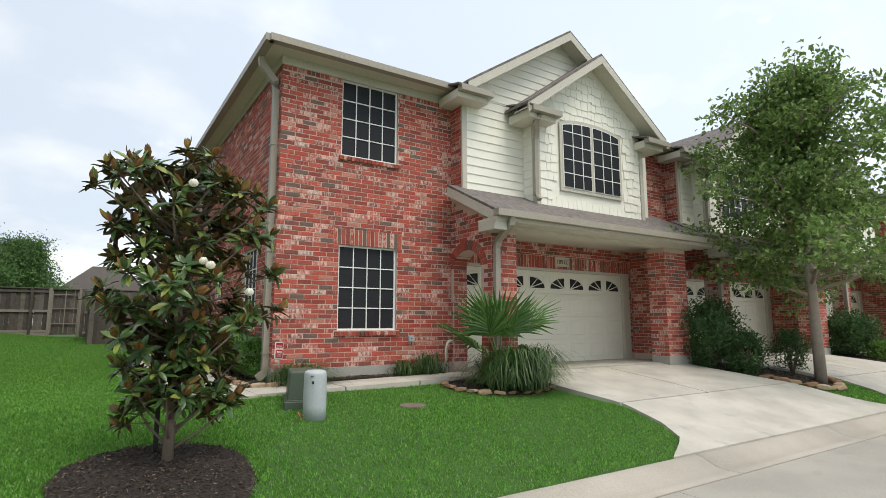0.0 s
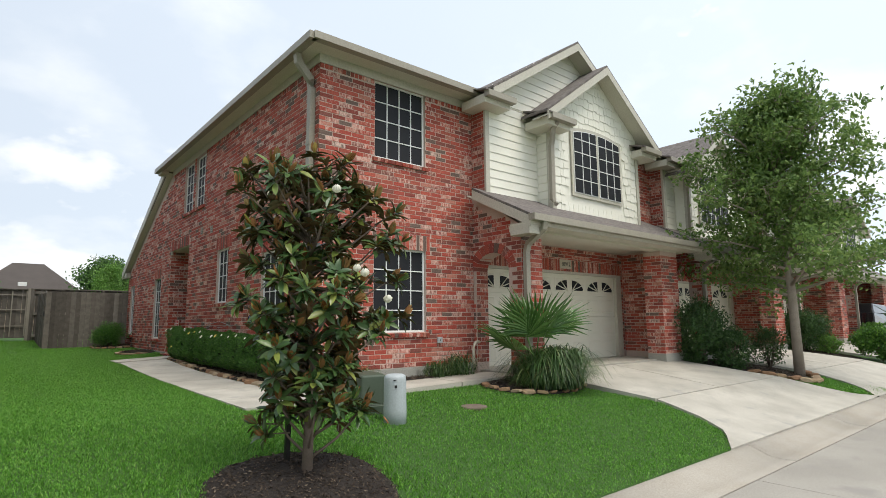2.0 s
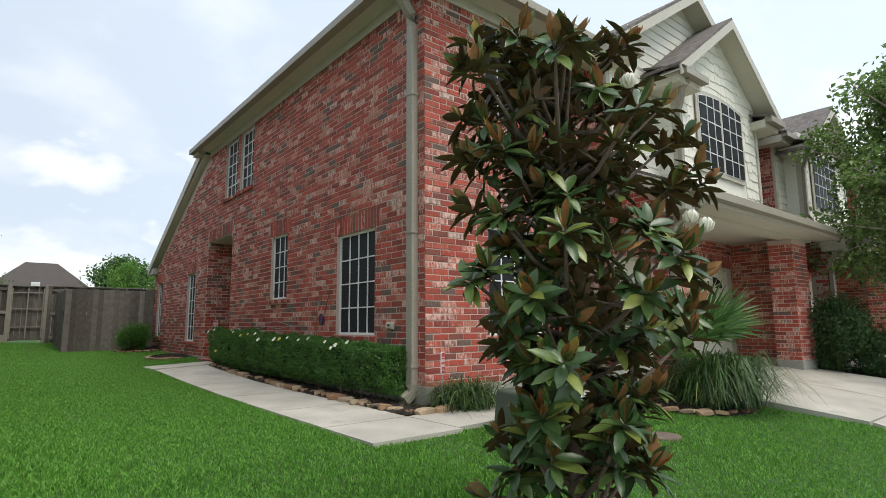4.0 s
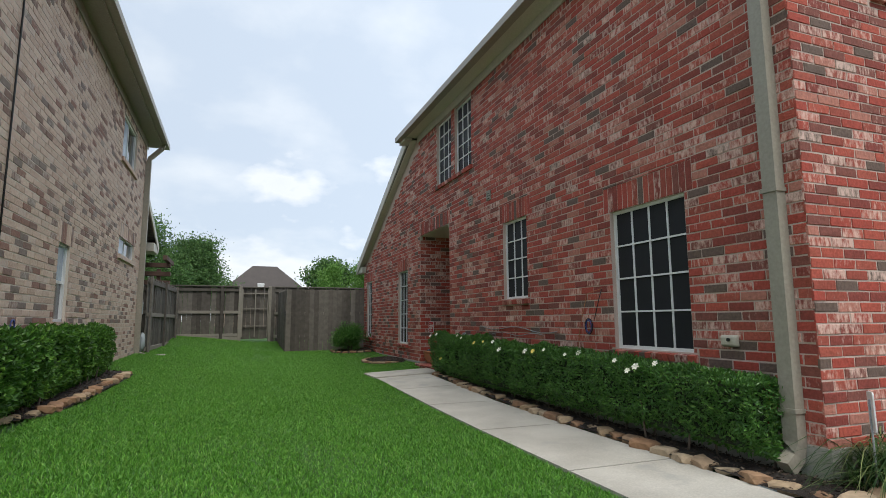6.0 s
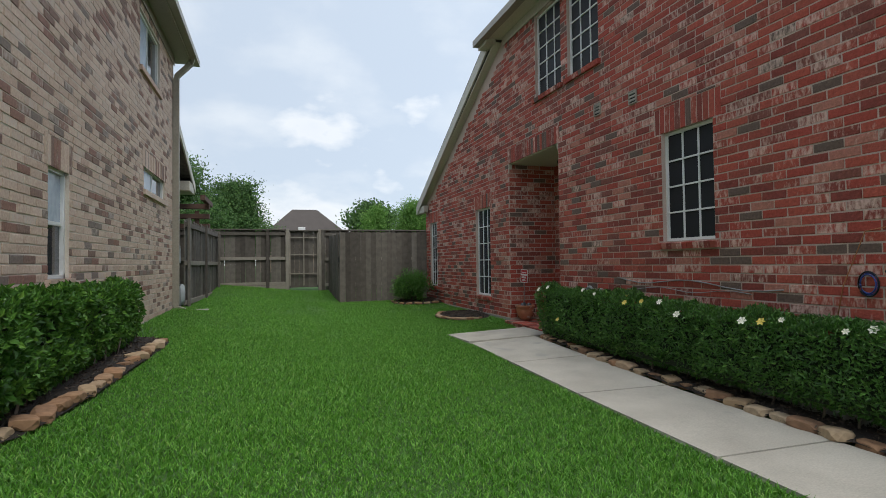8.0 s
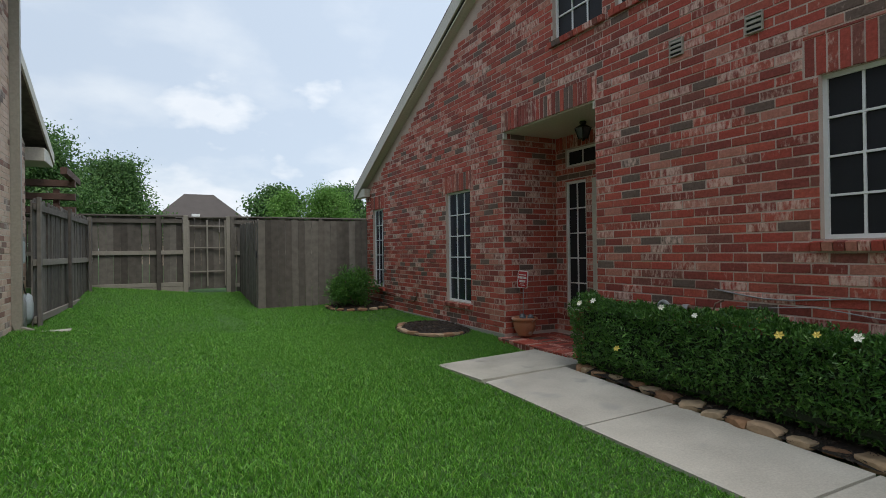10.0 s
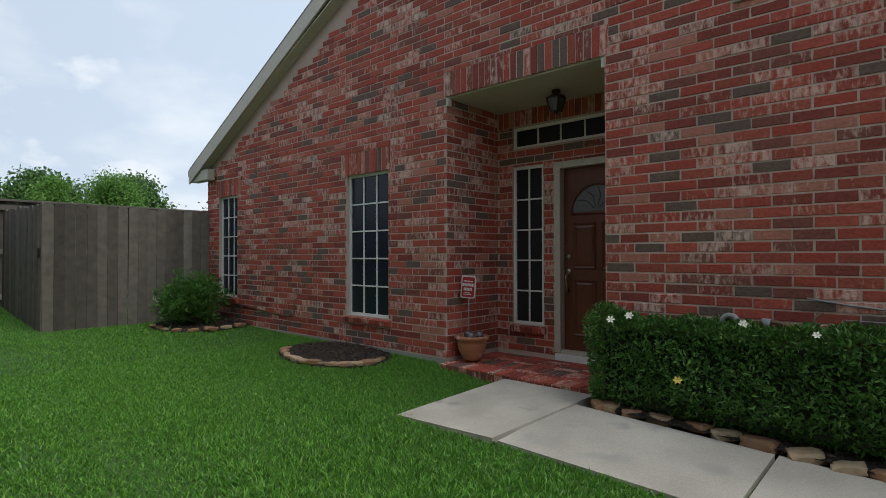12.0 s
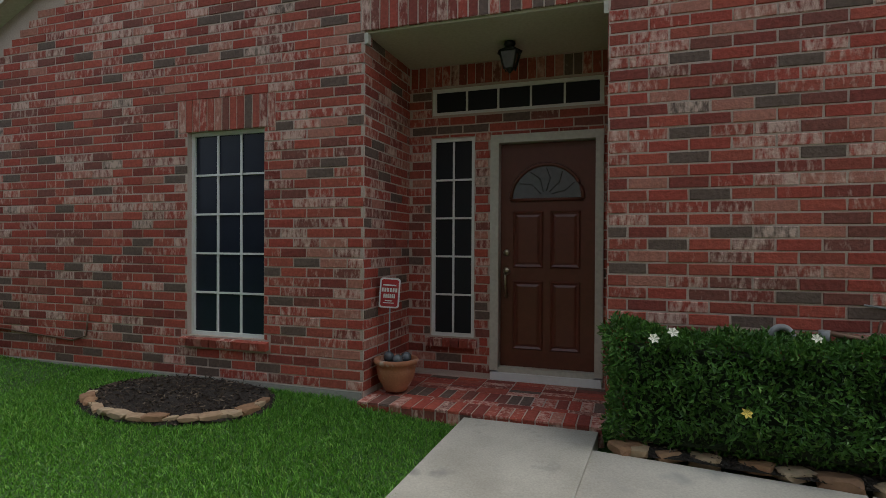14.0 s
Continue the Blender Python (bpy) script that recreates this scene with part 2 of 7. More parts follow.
CURBM = mat("curb_concrete", (0.41, 0.375, 0.32), 0.9, tint=(0.36, 0.32, 0.26), scale=2, fine=60, bump=0.3, amount=0.8)
BEIGE = mat("beige_trim_paint", (0.52, 0.49, 0.41), 0.5, tint=(0.48, 0.45, 0.37), scale=2, fine=30, bump=0.04)
TAUPE = mat("taupe_gutter_paint", (0.33, 0.30, 0.24), 0.45, tint=(0.29, 0.26, 0.21), scale=3, fine=40, bump=0.03)
CREAM = mat("cream_siding_paint", (0.82, 0.80, 0.70), 0.55, tint=(0.73, 0.71, 0.61), scale=1.5, fine=40, bump=0.05)
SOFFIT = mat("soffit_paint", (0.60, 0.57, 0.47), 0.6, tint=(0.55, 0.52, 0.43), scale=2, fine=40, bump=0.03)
WHITE = mat("white_frame_paint", (0.78, 0.78, 0.76), 0.4, tint=(0.70, 0.70, 0.67), scale=5, fine=40, bump=0.03)
GARAGE = mat("garage_door_paint", (0.74, 0.71, 0.60), 0.45, tint=(0.70, 0.67, 0.57), scale=2, fine=60, bump=0.05)
SCREEN = mat("dark_window_screen", (0.018, 0.019, 0.022), 0.55, tint=(0.012, 0.013, 0.016), scale=2, fine=400, bump=0.1, spec=0.25)
GLASS_DARK = mat("dark_window_glass", (0.03, 0.035, 0.045), 0.06, tint=(0.02, 0.025, 0.03), scale=1, fine=3, bump=0.01, spec=0.9)
# the sky's bluish reflection is painted into this pane's base colour
SKYGLASS = mat("sky_tinted_window_glass", (0.014, 0.019, 0.034), 0.25, tint=(0.009, 0.013, 0.024), scale=1.5, fine=6, bump=0.02, spec=0.32)
BLIND = mat("pale_window_blind", (0.45, 0.52, 0.60), 0.25, tint=(0.35, 0.42, 0.5), scale=2, fine=20, bump=0.02)
SHINGLE = shingle_mat("roof_shingles", (0.115, 0.10, 0.092), (0.20, 0.175, 0.16))
DOORW = mat("mahogany_door", (0.130, 0.038, 0.022), 0.35, tint=(0.080, 0.023, 0.014), scale=2, fine=18, bump=0.06)
BRASS = mat("aged_brass", (0.42, 0.36, 0.26), 0.3, 1.0, scale=8, fine=60, bump=0.05)
BLACKM = mat("black_metal", (0.02, 0.02, 0.02), 0.4, 0.3, scale=8, fine=60, bump=0.05)
DIRT = mat("dark_mulch", (0.036, 0.027, 0.021), 0.95, tint=(0.020, 0.015, 0.012), scale=14, fine=90, bump=1.0, depth=0.03)
CHIPS = ramp_mat("mulch_chips", [(0.0, (0.036, 0.027, 0.021)), (0.5, (0.066, 0.049, 0.037)), (0.85, (0.105, 0.078, 0.056)), (1.0, (0.20, 0.155, 0.115))], rough=0.95)
SOIL = mat("lawn_soil", (0.045, 0.115, 0.018), 0.95, tint=(0.032, 0.080, 0.013), scale=3, fine=70, bump=0.8, depth=0.03)
BARK = mat("grey_bark", (0.33, 0.28, 0.23), 0.9, tint=(0.20, 0.165, 0.135), scale=7, fine=50, bump=0.7, depth=0.02)
BARK2 = mat("magnolia_bark", (0.17, 0.13, 0.10), 0.9, tint=(0.10, 0.075, 0.055), scale=9, fine=70, bump=0.6)
FENCE = ramp_mat("weathered_fence_wood", [(0.0, (0.090, 0.078, 0.066)), (0.35, (0.150, 0.134, 0.114)), (0.7, (0.060, 0.051, 0.043)), (1.0, (0.195, 0.176, 0.150))], rough=0.9, fine=9, bump=0.5)
FENCE_PALE = mat("pale_fence_wood", (0.25, 0.225, 0.185), 0.9, tint=(0.17, 0.15, 0.12), scale=4, fine=40, bump=0.3)
STONE = ramp_mat("sandstone_edging", [(0.0, (0.36, 0.245, 0.14)), (0.3, (0.43, 0.33, 0.22)), (0.6, (0.31, 0.175, 0.095)), (1.0, (0.24, 0.14, 0.085))], rough=0.9, fine=22, bump=0.6)
GRASS = leaf_mat("st_augustine_grass", [(0.0, (0.062, 0.190, 0.022)), (0.45, (0.118, 0.325, 0.038)), (0.85, (0.195, 0.455, 0.062)), (1.0, (0.27, 0.45, 0.10))], rough=0.42, through_light=0.4, spec=0.5)
HEDGE = leaf_mat("gardenia_leaves", [(0.0, (0.045, 0.120, 0.025)), (0.5, (0.072, 0.185, 0.036)), (0.9, (0.115, 0.265, 0.050)), (1.0, (0.20, 0.36, 0.08))], rough=0.36, through_light=0.25, spec=0.4)
HEDGE2 = leaf_mat("ligustrum_leaves", [(0.0, (0.040, 0.110, 0.018)), (0.5, (0.070, 0.180, 0.028)), (0.85, (0.120, 0.27, 0.042)), (1.0, (0.20, 0.38, 0.06))], rough=0.38, through_light=0.3, spec=0.4)
MAGL = leaf_mat("magnolia_leaf_green", [(0.0, (0.038, 0.085, 0.026)), (0.55, (0.060, 0.120, 0.034)), (0.82, (0.110, 0.180, 0.044)), (1.0, (0.24, 0.27, 0.055))], rough=0.33, through_light=0.12, spec=0.5)
MAGR = leaf_mat("magnolia_leaf_rust", [(0.0, (0.24, 0.105, 0.034)), (0.5, (0.30, 0.145, 0.048)), (0.9, (0.18, 0.115, 0.040)), (1.0, (0.38, 0.28, 0.06))], rough=0.6, through_light=0.15)
MAGU = leaf_mat("magnolia_leaf_underside", [(0.0, (0.105, 0.070, 0.030)), (0.5, (0.16, 0.090, 0.036)), (1.0, (0.11, 0.095, 0.042))], rough=0.7, through_light=0.12)
PETAL = mat("white_petal", (0.80, 0.79, 0.68), 0.5, tint=(0.75, 0.70, 0.5), scale=9, fine=30, bump=0.02)
YELLOW = mat("yellow_petal", (0.75, 0.58, 0.12), 0.5, scale=9, fine=30, bump=0.02)
OAKL = leaf_mat("oak_leaves", [(0.0, (0.095, 0.172, 0.046)), (0.5, (0.150, 0.250, 0.066)), (0.9, (0.235, 0.350, 0.098)), (1.0, (0.33, 0.44, 0.15))], rough=0.45, through_light=0.42)
SHRUBL = leaf_mat("dark_shrub_leaves", [(0.0, (0.026, 0.065, 0.020)), (0.5, (0.042, 0.100, 0.028)), (0.9, (0.070, 0.150, 0.040)), (1.0, (0.12, 0.21, 0.06))], rough=0.4, through_light=0.2)
FARL = leaf_mat("far_tree_leaves", [(0.0, (0.050, 0.115, 0.034)), (0.5, (0.085, 0.175, 0.048)), (1.0, (0.13, 0.24, 0.065))], rough=0.6, through_light=0.25)
LIMEL = leaf_mat("young_tree_leaves", [(0.0, (0.09, 0.20, 0.035)), (0.5, (0.13, 0.28, 0.05)), (1.0, (0.20, 0.36, 0.08))], rough=0.6, through_light=0.3)
LIRI = leaf_mat("liriope_blades", [(0.0, (0.024, 0.062, 0.016)), (0.6, (0.042, 0.098, 0.024)), (0.88, (0.075, 0.145, 0.036)), (1.0, (0.27, 0.29, 0.12))], rough=0.4, through_light=0.2)
PALM = leaf_mat("palm_fronds", [(0.0, (0.05, 0.12, 0.028)), (0.6, (0.08, 0.18, 0.04)), (1.0, (0.15, 0.27, 0.08))], rough=0.4, through_light=0.25)
GREENBOX = mat("green_box_paint", (0.060, 0.085, 0.055), 0.55, tint=(0.045, 0.065, 0.042), scale=3, fine=60, bump=0.06, wear=((0.12, 0.13, 0.10), 0.62, 6.0))
GREYPED = mat("grey_plastic", (0.42, 0.46, 0.47), 0.5, tint=(0.36, 0.40, 0.41), scale=4, fine=60, bump=0.03)
GREYCON = mat("grey_pvc", (0.30, 0.31, 0.31), 0.5, scale=6, fine=60, bump=0.05)
TERRA = mat("terracotta", (0.42, 0.17, 0.085), 0.8, tint=(0.30, 0.13, 0.07), scale=9, fine=70, bump=0.2, wear=((0.50, 0.40, 0.33), 0.56, 11.0))
SIGNRED = mat("sign_red", (0.42, 0.025, 0.03), 0.4, scale=6, fine=60, bump=0.02)
SIGNWHITE = mat("sign_white", (0.75, 0.74, 0.72), 0.45, scale=6, fine=60, bump=0.02)
IVORY = mat("ivory_plastic", (0.55, 0.50, 0.40), 0.4, scale=6, fine=60, bump=0.02)
BLUEC = mat("blue_cable", (0.03, 0.06, 0.25), 0.4, scale=6, fine=60, bump=0.02)
ORANGEC = mat("orange_cable", (0.45, 0.17, 0.06), 0.5, scale=6, fine=60, bump=0.02)
COPPER = mat("weathered_pipe", (0.20, 0.12, 0.08), 0.5, 0.5, scale=9, fine=60, bump=0.1)
FARROOF = mat("far_roof_shingles", (0.088, 0.074, 0.066), 0.95, tint=(0.066, 0.056, 0.05), scale=1.5, fine=14, bump=0.3)
DARKWOOD = mat("dark_pergola_wood", (0.10, 0.055, 0.04), 0.8, tint=(0.06, 0.035, 0.025), scale=5, fine=40, bump=0.2)
CARPAINT = mat("black_car_paint", (0.012, 0.012, 0.016), 0.12, 0.2, scale=1, fine=20, bump=0.0, spec=0.7)
RUBBER = mat("tyre_rubber", (0.02, 0.02, 0.02), 0.8, scale=10, fine=60, bump=0.1)
CHROME = mat("alloy_rim", (0.55, 0.55, 0.55), 0.25, 1.0, scale=6, fine=60, bump=0.02)


# ---- building helpers ----
def thing(name, x, y, z, label, category, group="", kind=""):
    ob = new(name)
    ob.empty_display_size = 0.2
    ob.matrix_basis = pose(x, y, z)
    return tagged(ob, label, category, group, kind)


def part(name, data, material, parent=None, label=""):
    """Links a bmesh or mesh, made in world coordinates, as one object under a thing or a part."""
    if isinstance(data, bmesh.types.BMesh):
        me = bpy.data.meshes.new(name)
        data.to_mesh(me)
        data.free()
    else:
        me = data
    if material and not me.materials:
        me.materials.append(material)
    ob = new(name, me)
    if parent:
        ob.parent = parent
        if parent.parent is None:
            ob.matrix_parent_inverse = parent.matrix_basis.inverted()
    if label:
        ob["label"] = label
    return ob


def box_into(bm, x0, y0, z0, x1, y1, z1, bevel=0.0):
    r = bmesh.ops.create_cube(bm, size=1.0, matrix=Matrix.Translation(((x0 + x1) / 2, (y0 + y1) / 2, (z0 + z1) / 2)) @ Matrix.Diagonal((abs(x1 - x0), abs(y1 - y0), abs(z1 - z0), 1)))
    if bevel:
        es = list({e for v in r["verts"] for e in v.link_edges})
        bmesh.ops.bevel(bm, geom=es, offset=bevel, segments=2, profile=0.5, affect="EDGES")
    return r["verts"]


def box(x0, y0, z0, x1, y1, z1, bevel=0.0):
    bm = bmesh.new()
    box_into(bm, x0, y0, z0, x1, y1, z1, bevel)
    return bm


def tri_mesh(name, verts, faces, smooth=False):
    """A mesh from arrays of vertices and of equal-sided faces, quickly."""
    verts, faces = np.asarray(verts, dtype=np.float32), np.asarray(faces, dtype=np.int32)
    me = bpy.data.meshes.new(name)
    k = faces.shape[1]
    me.vertices.add(len(verts)); me.vertices.foreach_set("co", verts.ravel())
    me.loops.add(faces.size); me.loops.foreach_set("vertex_index", faces.ravel())
    me.polygons.add(len(faces)); me.polygons.foreach_set("loop_start", np.arange(0, faces.size, k, dtype=np.int32))
    if smooth:
        me.polygons.foreach_set("use_smooth", np.ones(len(faces), dtype=bool))
    me.update(calc_edges=True)
    if not smooth:
        me.shade_flat()
    return me


def tube(path, radius, sides=8, closed=False, squash=None):
    """A bmesh tube along a line of points; radius may be one per point. squash: (half width, half depth) of a rectangular section."""
    bm = bmesh.new()
    pts = [Vector(p) for p in path]
    rings = []
    up = Vector((0, 0, 1))
    for i, p in enumerate(pts):
        d = (pts[min(i + 1, len(pts) - 1)] - pts[max(i - 1, 0)]).normalized()
        ref = Vector((0, 1, 0)) if abs(d.z) > 0.9 else up
        a = d.cross(ref).normalized(); b = d.cross(a).normalized()
        r = radius[i] if isinstance(radius, (list, tuple)) else radius
        if squash:
            ring = [bm.verts.new(p + a * sx * squash[0] + b * sy * squash[1]) for sx, sy in ((1, 1), (-1, 1), (-1, -1), (1, -1))]
        else:
            ring = [bm.verts.new(p + a * math.cos(t) * r + b * math.sin(t) * r) for t in (2 * math.pi * k / sides for k in range(sides))]
        rings.append(ring)
    n = len(rings[0])
    for q, w in zip(rings, rings[1:]):
        for k in range(n):
            f = bm.faces.new((q[k], q[(k + 1) % n], w[(k + 1) % n], w[k]))
            f.smooth = not squash
    bm.faces.new(rings[0][::-1]); bm.faces.new(rings[-1])
    bmesh.ops.recalc_face_normals(bm, faces=bm.faces)
    return bm


def lathe(profile, x, y, sides=24, axis=None):
    """A bmesh turned about the upright through (x, y); profile: (radius, z) from the bottom up."""
    bm = bmesh.new()
    rings = []
    for r, z in profile:
        rings.append([bm.verts.new((x + r * math.cos(t), y + r * math.sin(t), z)) for t in (2 * math.pi * k / sides for k in range(sides))])
    for q, w in zip(rings, rings[1:]):
        for k in range(sides):
            bm.faces.new((q[k], q[(k + 1) % sides], w[(k + 1) % sides], w[k])).smooth = True
    bm.faces.new(rings[0][::-1]); bm.faces.new(rings[-1])
    return bm


def prism(outline, holes, to3d, thick):
    """A wall: a flat outline in (u, v) with holes, given thickness behind its face. to3d(u, v, n): the place in the world."""
    bm = bmesh.new()
    edges = []
    for loop in (outline, *holes):
        vs = [bm.verts.new((u, v, 0)) for u, v in loop]
        edges += [bm.edges.new((vs[i], vs[(i + 1) % len(vs)])) for i in range(len(vs))]
    bmesh.ops.triangle_fill(bm, use_beauty=True, use_dissolve=False, edges=edges)
    ex = bmesh.ops.extrude_face_region(bm, geom=list(bm.faces))
    for v in [g for g in ex["geom"] if isinstance(g, bmesh.types.BMVert)]:
        v.co.z = -thick
    for v in bm.verts:
        v.co = to3d(*v.co)
    bmesh.ops.recalc_face_normals(bm, faces=bm.faces)
    return bm


COURSE, BRICK = 0.0755, 0.232
BRICK_MESHES = {}


def brick_verts(u0, u1, v0, v1, proud):
    c = 0.003
    return [(u0, v0, -0.012), (u1, v0, -0.012), (u1, v1, -0.012), (u0, v1, -0.012),
            (u0 + c, v0 + c, proud), (u1 - c, v0 + c, proud), (u1 - c, v1 - c, proud), (u0 + c, v1 - c, proud),
            (u0, v0, proud - c), (u1, v0, proud - c), (u1, v1, proud - c), (u0, v1, proud - c)]


BRICK_FACES = [(4, 5, 6, 7), (8, 9, 5, 4), (9, 10, 6, 5), (10, 11, 7, 6), (11, 8, 4, 7), (0, 1, 9, 8), (1, 2, 10, 9), (2, 3, 11, 10), (3, 0, 8, 11)]


def lay(width, z0, z1, holes=(), top=None, shift=0.0, arch=None):
    """Bricks of a running bond as (u0, u1, v0, v1): rows from z0 up, cut round the holes (u0, u1, v0, v1) and under top(u)."""
    out, joint = [], 0.0115
    rows = int((z1 - z0) / COURSE + 0.999)
    for r in range(rows):
        va, vb = z0 + r * COURSE, min(z0 + (r + 1) * COURSE - joint, z1)
        if vb - va < 0.02:
            continue
        k = -1
        while True:
            ua = (k + (0.5 if r % 2 else 0.0)) * BRICK + shift
            k += 1
            ub = ua + BRICK - joint
            if ua > width:
                break
            ua, ub = max(ua, 0.0), min(ub, width)
            if ub - ua < 0.025:
                continue
            pieces = [(ua, ub, va, vb)]
            for h0, h1, g0, g1 in holes:
                nxt = []
                for a, b, c, d in pieces:
                    if b <= h0 or a >= h1 or d <= g0 or c >= g1:
                        nxt.append((a, b, c, d)); continue
                    if a < h0: nxt.append((a, h0 - joint * 0.4, c, d))
                    if b > h1: nxt.append((h1 + joint * 0.4, b, c, d))
                    if c < g0 - 0.02: nxt.append((max(a, h0), min(b, h1), c, g0 - 0.004))
                    if d > g1 + 0.02: nxt.append((max(a, h0), min(b, h1), g1 + 0.004, d))
                pieces = nxt
            for a, b, c, d in pieces:
                if b - a < 0.02 or d - c < 0.012: continue
                if top and (top(a) < d or top(b) < d): continue
                if arch and not arch((a + b) / 2, (c + d) / 2): continue
                out.append((a, b, c, d))
    return out


def soldier(u0, u1, v0, v1, joint=0.010):
    """Bricks set on end over an opening."""
    n = max(1, round((u1 - u0) / 0.0745))
    w = (u1 - u0) / n
    return [(u0 + i * w, u0 + (i + 1) * w - joint, v0, v1) for i in range(n)]


def bricks(parent, pieces, to3d, material, singles=None):
    """Lays the pieces on a wall. Those inside singles (u0, u1, v0, v1) are objects of their own, on shared meshes; the rest is one mesh."""
    rng = random.Random(len(pieces))
    ragged = lambda vs: [(a + rng.uniform(-0.0022, 0.0022), b + rng.uniform(-0.0022, 0.0022), c + (rng.uniform(-0.0012, 0.0012) if c > 0 else 0)) for a, b, c in vs]
    V, Fc = [], []
    x = Vector(to3d(1, 0, 0)) - Vector(to3d(0, 0, 0)); y = Vector(to3d(0, 1, 0)) - Vector(to3d(0, 0, 0)); n = Vector(to3d(0, 0, 1)) - Vector(to3d(0, 0, 0))
    turn = Matrix((x, y, n)).transposed().to_4x4()
    flip = x.cross(y).dot(n) < 0
    for u0, u1, v0, v1 in pieces:
        proud = 0.0045 + rng.uniform(-0.002, 0.003)
        if singles and u0 >= singles[0] and u1 <= singles[1] and v0 >= singles[2] and v1 <= singles[3]:
            key = (round(u1 - u0, 2), round(v1 - v0, 2), flip, material.name, rng.randrange(5))
            if key not in BRICK_MESHES:
                w, h = (u1 - u0), (v1 - v0)
                me = bpy.data.meshes.new("brick")
                me.from_pydata(ragged(brick_verts(-w / 2, w / 2, -h / 2, h / 2, 0.006)), [], [f[::-1] if flip else f for f in BRICK_FACES])
                me.materials.append(material)
                BRICK_MESHES[key] = me
            ob = new("brick", BRICK_MESHES[key])
            ob.parent = parent
            p = to3d((u0 + u1) / 2, (v0 + v1) / 2, proud - 0.006)
            ob.matrix_basis = Matrix.Translation(p) @ turn
        else:
            i = len(V)
            V += [tuple(to3d(*q)) for q in ragged(brick_verts(u0, u1, v0, v1, proud))]
            Fc += [tuple(i + j for j in (f[::-1] if flip else f)) for f in BRICK_FACES]
    if V:
        me = tri_mesh("brickwork", V, Fc)
        me.materials.append(material)
        ob = part("brickwork", me, None, parent)
        ob["kind"] = "stuff"


def on_x(x, side=-1):
    """Wall face at x = const, facing side; u runs along y."""
    return lambda u, v, n=0.0: (x + side * n, u, v)


def on_y(y, side=-1):
    """Wall face at y = const, facing side; u runs along x."""
    return lambda u, v, n=0.0: (u, y + side * n, v)


def rect(u0, u1, v0, v1):
    return [(u0, v0), (u1, v0), (u1, v1), (u0, v1)]


def bars(to3d, specs):
    """Boxes on a wall: (u0, u1, v0, v1, n0, n1) each, in one bmesh."""
    bm = bmesh.new()
    for u0, u1, v0, v1, n0, n1 in specs:
        vs = [bm.verts.new(to3d(u, v, n)) for n in (n0, n1) for u, v in rect(u0, u1, v0, v1)]
        for f in ((0, 1, 2, 3), (4, 5, 6, 7), (0, 1, 5, 4), (1, 2, 6, 5), (2, 3, 7, 6), (3, 0, 4, 7)):
            bm.faces.new([vs[i] for i in f])
    bmesh.ops.recalc_face_normals(bm, faces=bm.faces)
    return bm


def window(parent, to3d, u0, u1, v0, v1, cols, rows, pane=None, label="", sunk=0.045, thin=False):
    """A window set back in its wall: frame, dark screen and white glazing bars."""
    t = 0.022 if thin else 0.03
    fr = part("window", bars(to3d, [(u0, u1, v0, v0 + t, -sunk - 0.05, -sunk), (u0, u1, v1 - t, v1, -sunk - 0.05, -sunk),
                                    (u0, u0 + t, v0 + t, v1 - t, -sunk - 0.05, -sunk), (u1 - t, u1, v0 + t, v1 - t, -sunk - 0.05, -sunk)]), WHITE, parent,
              label or "dark screened window with white grid bars")
    part("screen", bars(to3d, [(u0 + t, u1 - t, v0 + t, v1 - t, -sunk - 0.034, -sunk - 0.02)]), pane or SCREEN, fr, "dark window screen")
    b = 0.008
    for i in range(1, cols):
        u = u0 + t + (u1 - u0 - 2 * t) * i / cols
        part("glazing_bar", bars(to3d, [(u - b, u + b, v0 + t, v1 - t, -sunk - 0.019, -sunk - 0.006)]), WHITE, fr)
    for i in range(1, rows):
        v = v0 + t + (v1 - v0 - 2 * t) * i / rows
        part("glazing_bar", bars(to3d, [(u0 + t, u1 - t, v - b, v + b, -sunk - 0.0195, -sunk - 0.004)]), WHITE, fr)
    return fr


def ground_z(x, y):
    """Height of the ground: street, a lawn that rises to the houses, and a side yard that rises gently to the back fence."""
    z = np.interp(y, GY, GZ)
    z = z + 0.10 * np.clip(-np.asarray(x) - 0.4, 0, 2.5) * np.clip((np.asarray(y) - 7) / 4, 0, 1)
    z = z + 0.05 * np.clip((3.5 - np.asarray(x)) / 2.5, 0, 1) * np.clip((np.asarray(y) - 4.3) / 0.5, 0, 1) * np.clip((7.2 - np.asarray(y)) / 1.4, 0, 1)
    return z + 0.055 * np.clip((np.asarray(x) - 1.5) / 1.1, 0, 1) * np.clip((np.asarray(y) - 16.4) / 1.0, 0, 1)


GY = [-80, 3.70, 4.20, 4.26, 4.6, 5.0, 5.6, 6.6, 7.6, 11.0, 12.6, 14.0, 15.5, 17.0, 20.0, 22.8, 25.0, 90]
GZ = [-0.14, -0.14, -0.10, 0.050, 0.105, 0.20, 0.355, 0.465, 0.585, 0.597, 0.615, 0.65, 0.683, 0.72, 0.76, 0.84, 1.05, 1.08]


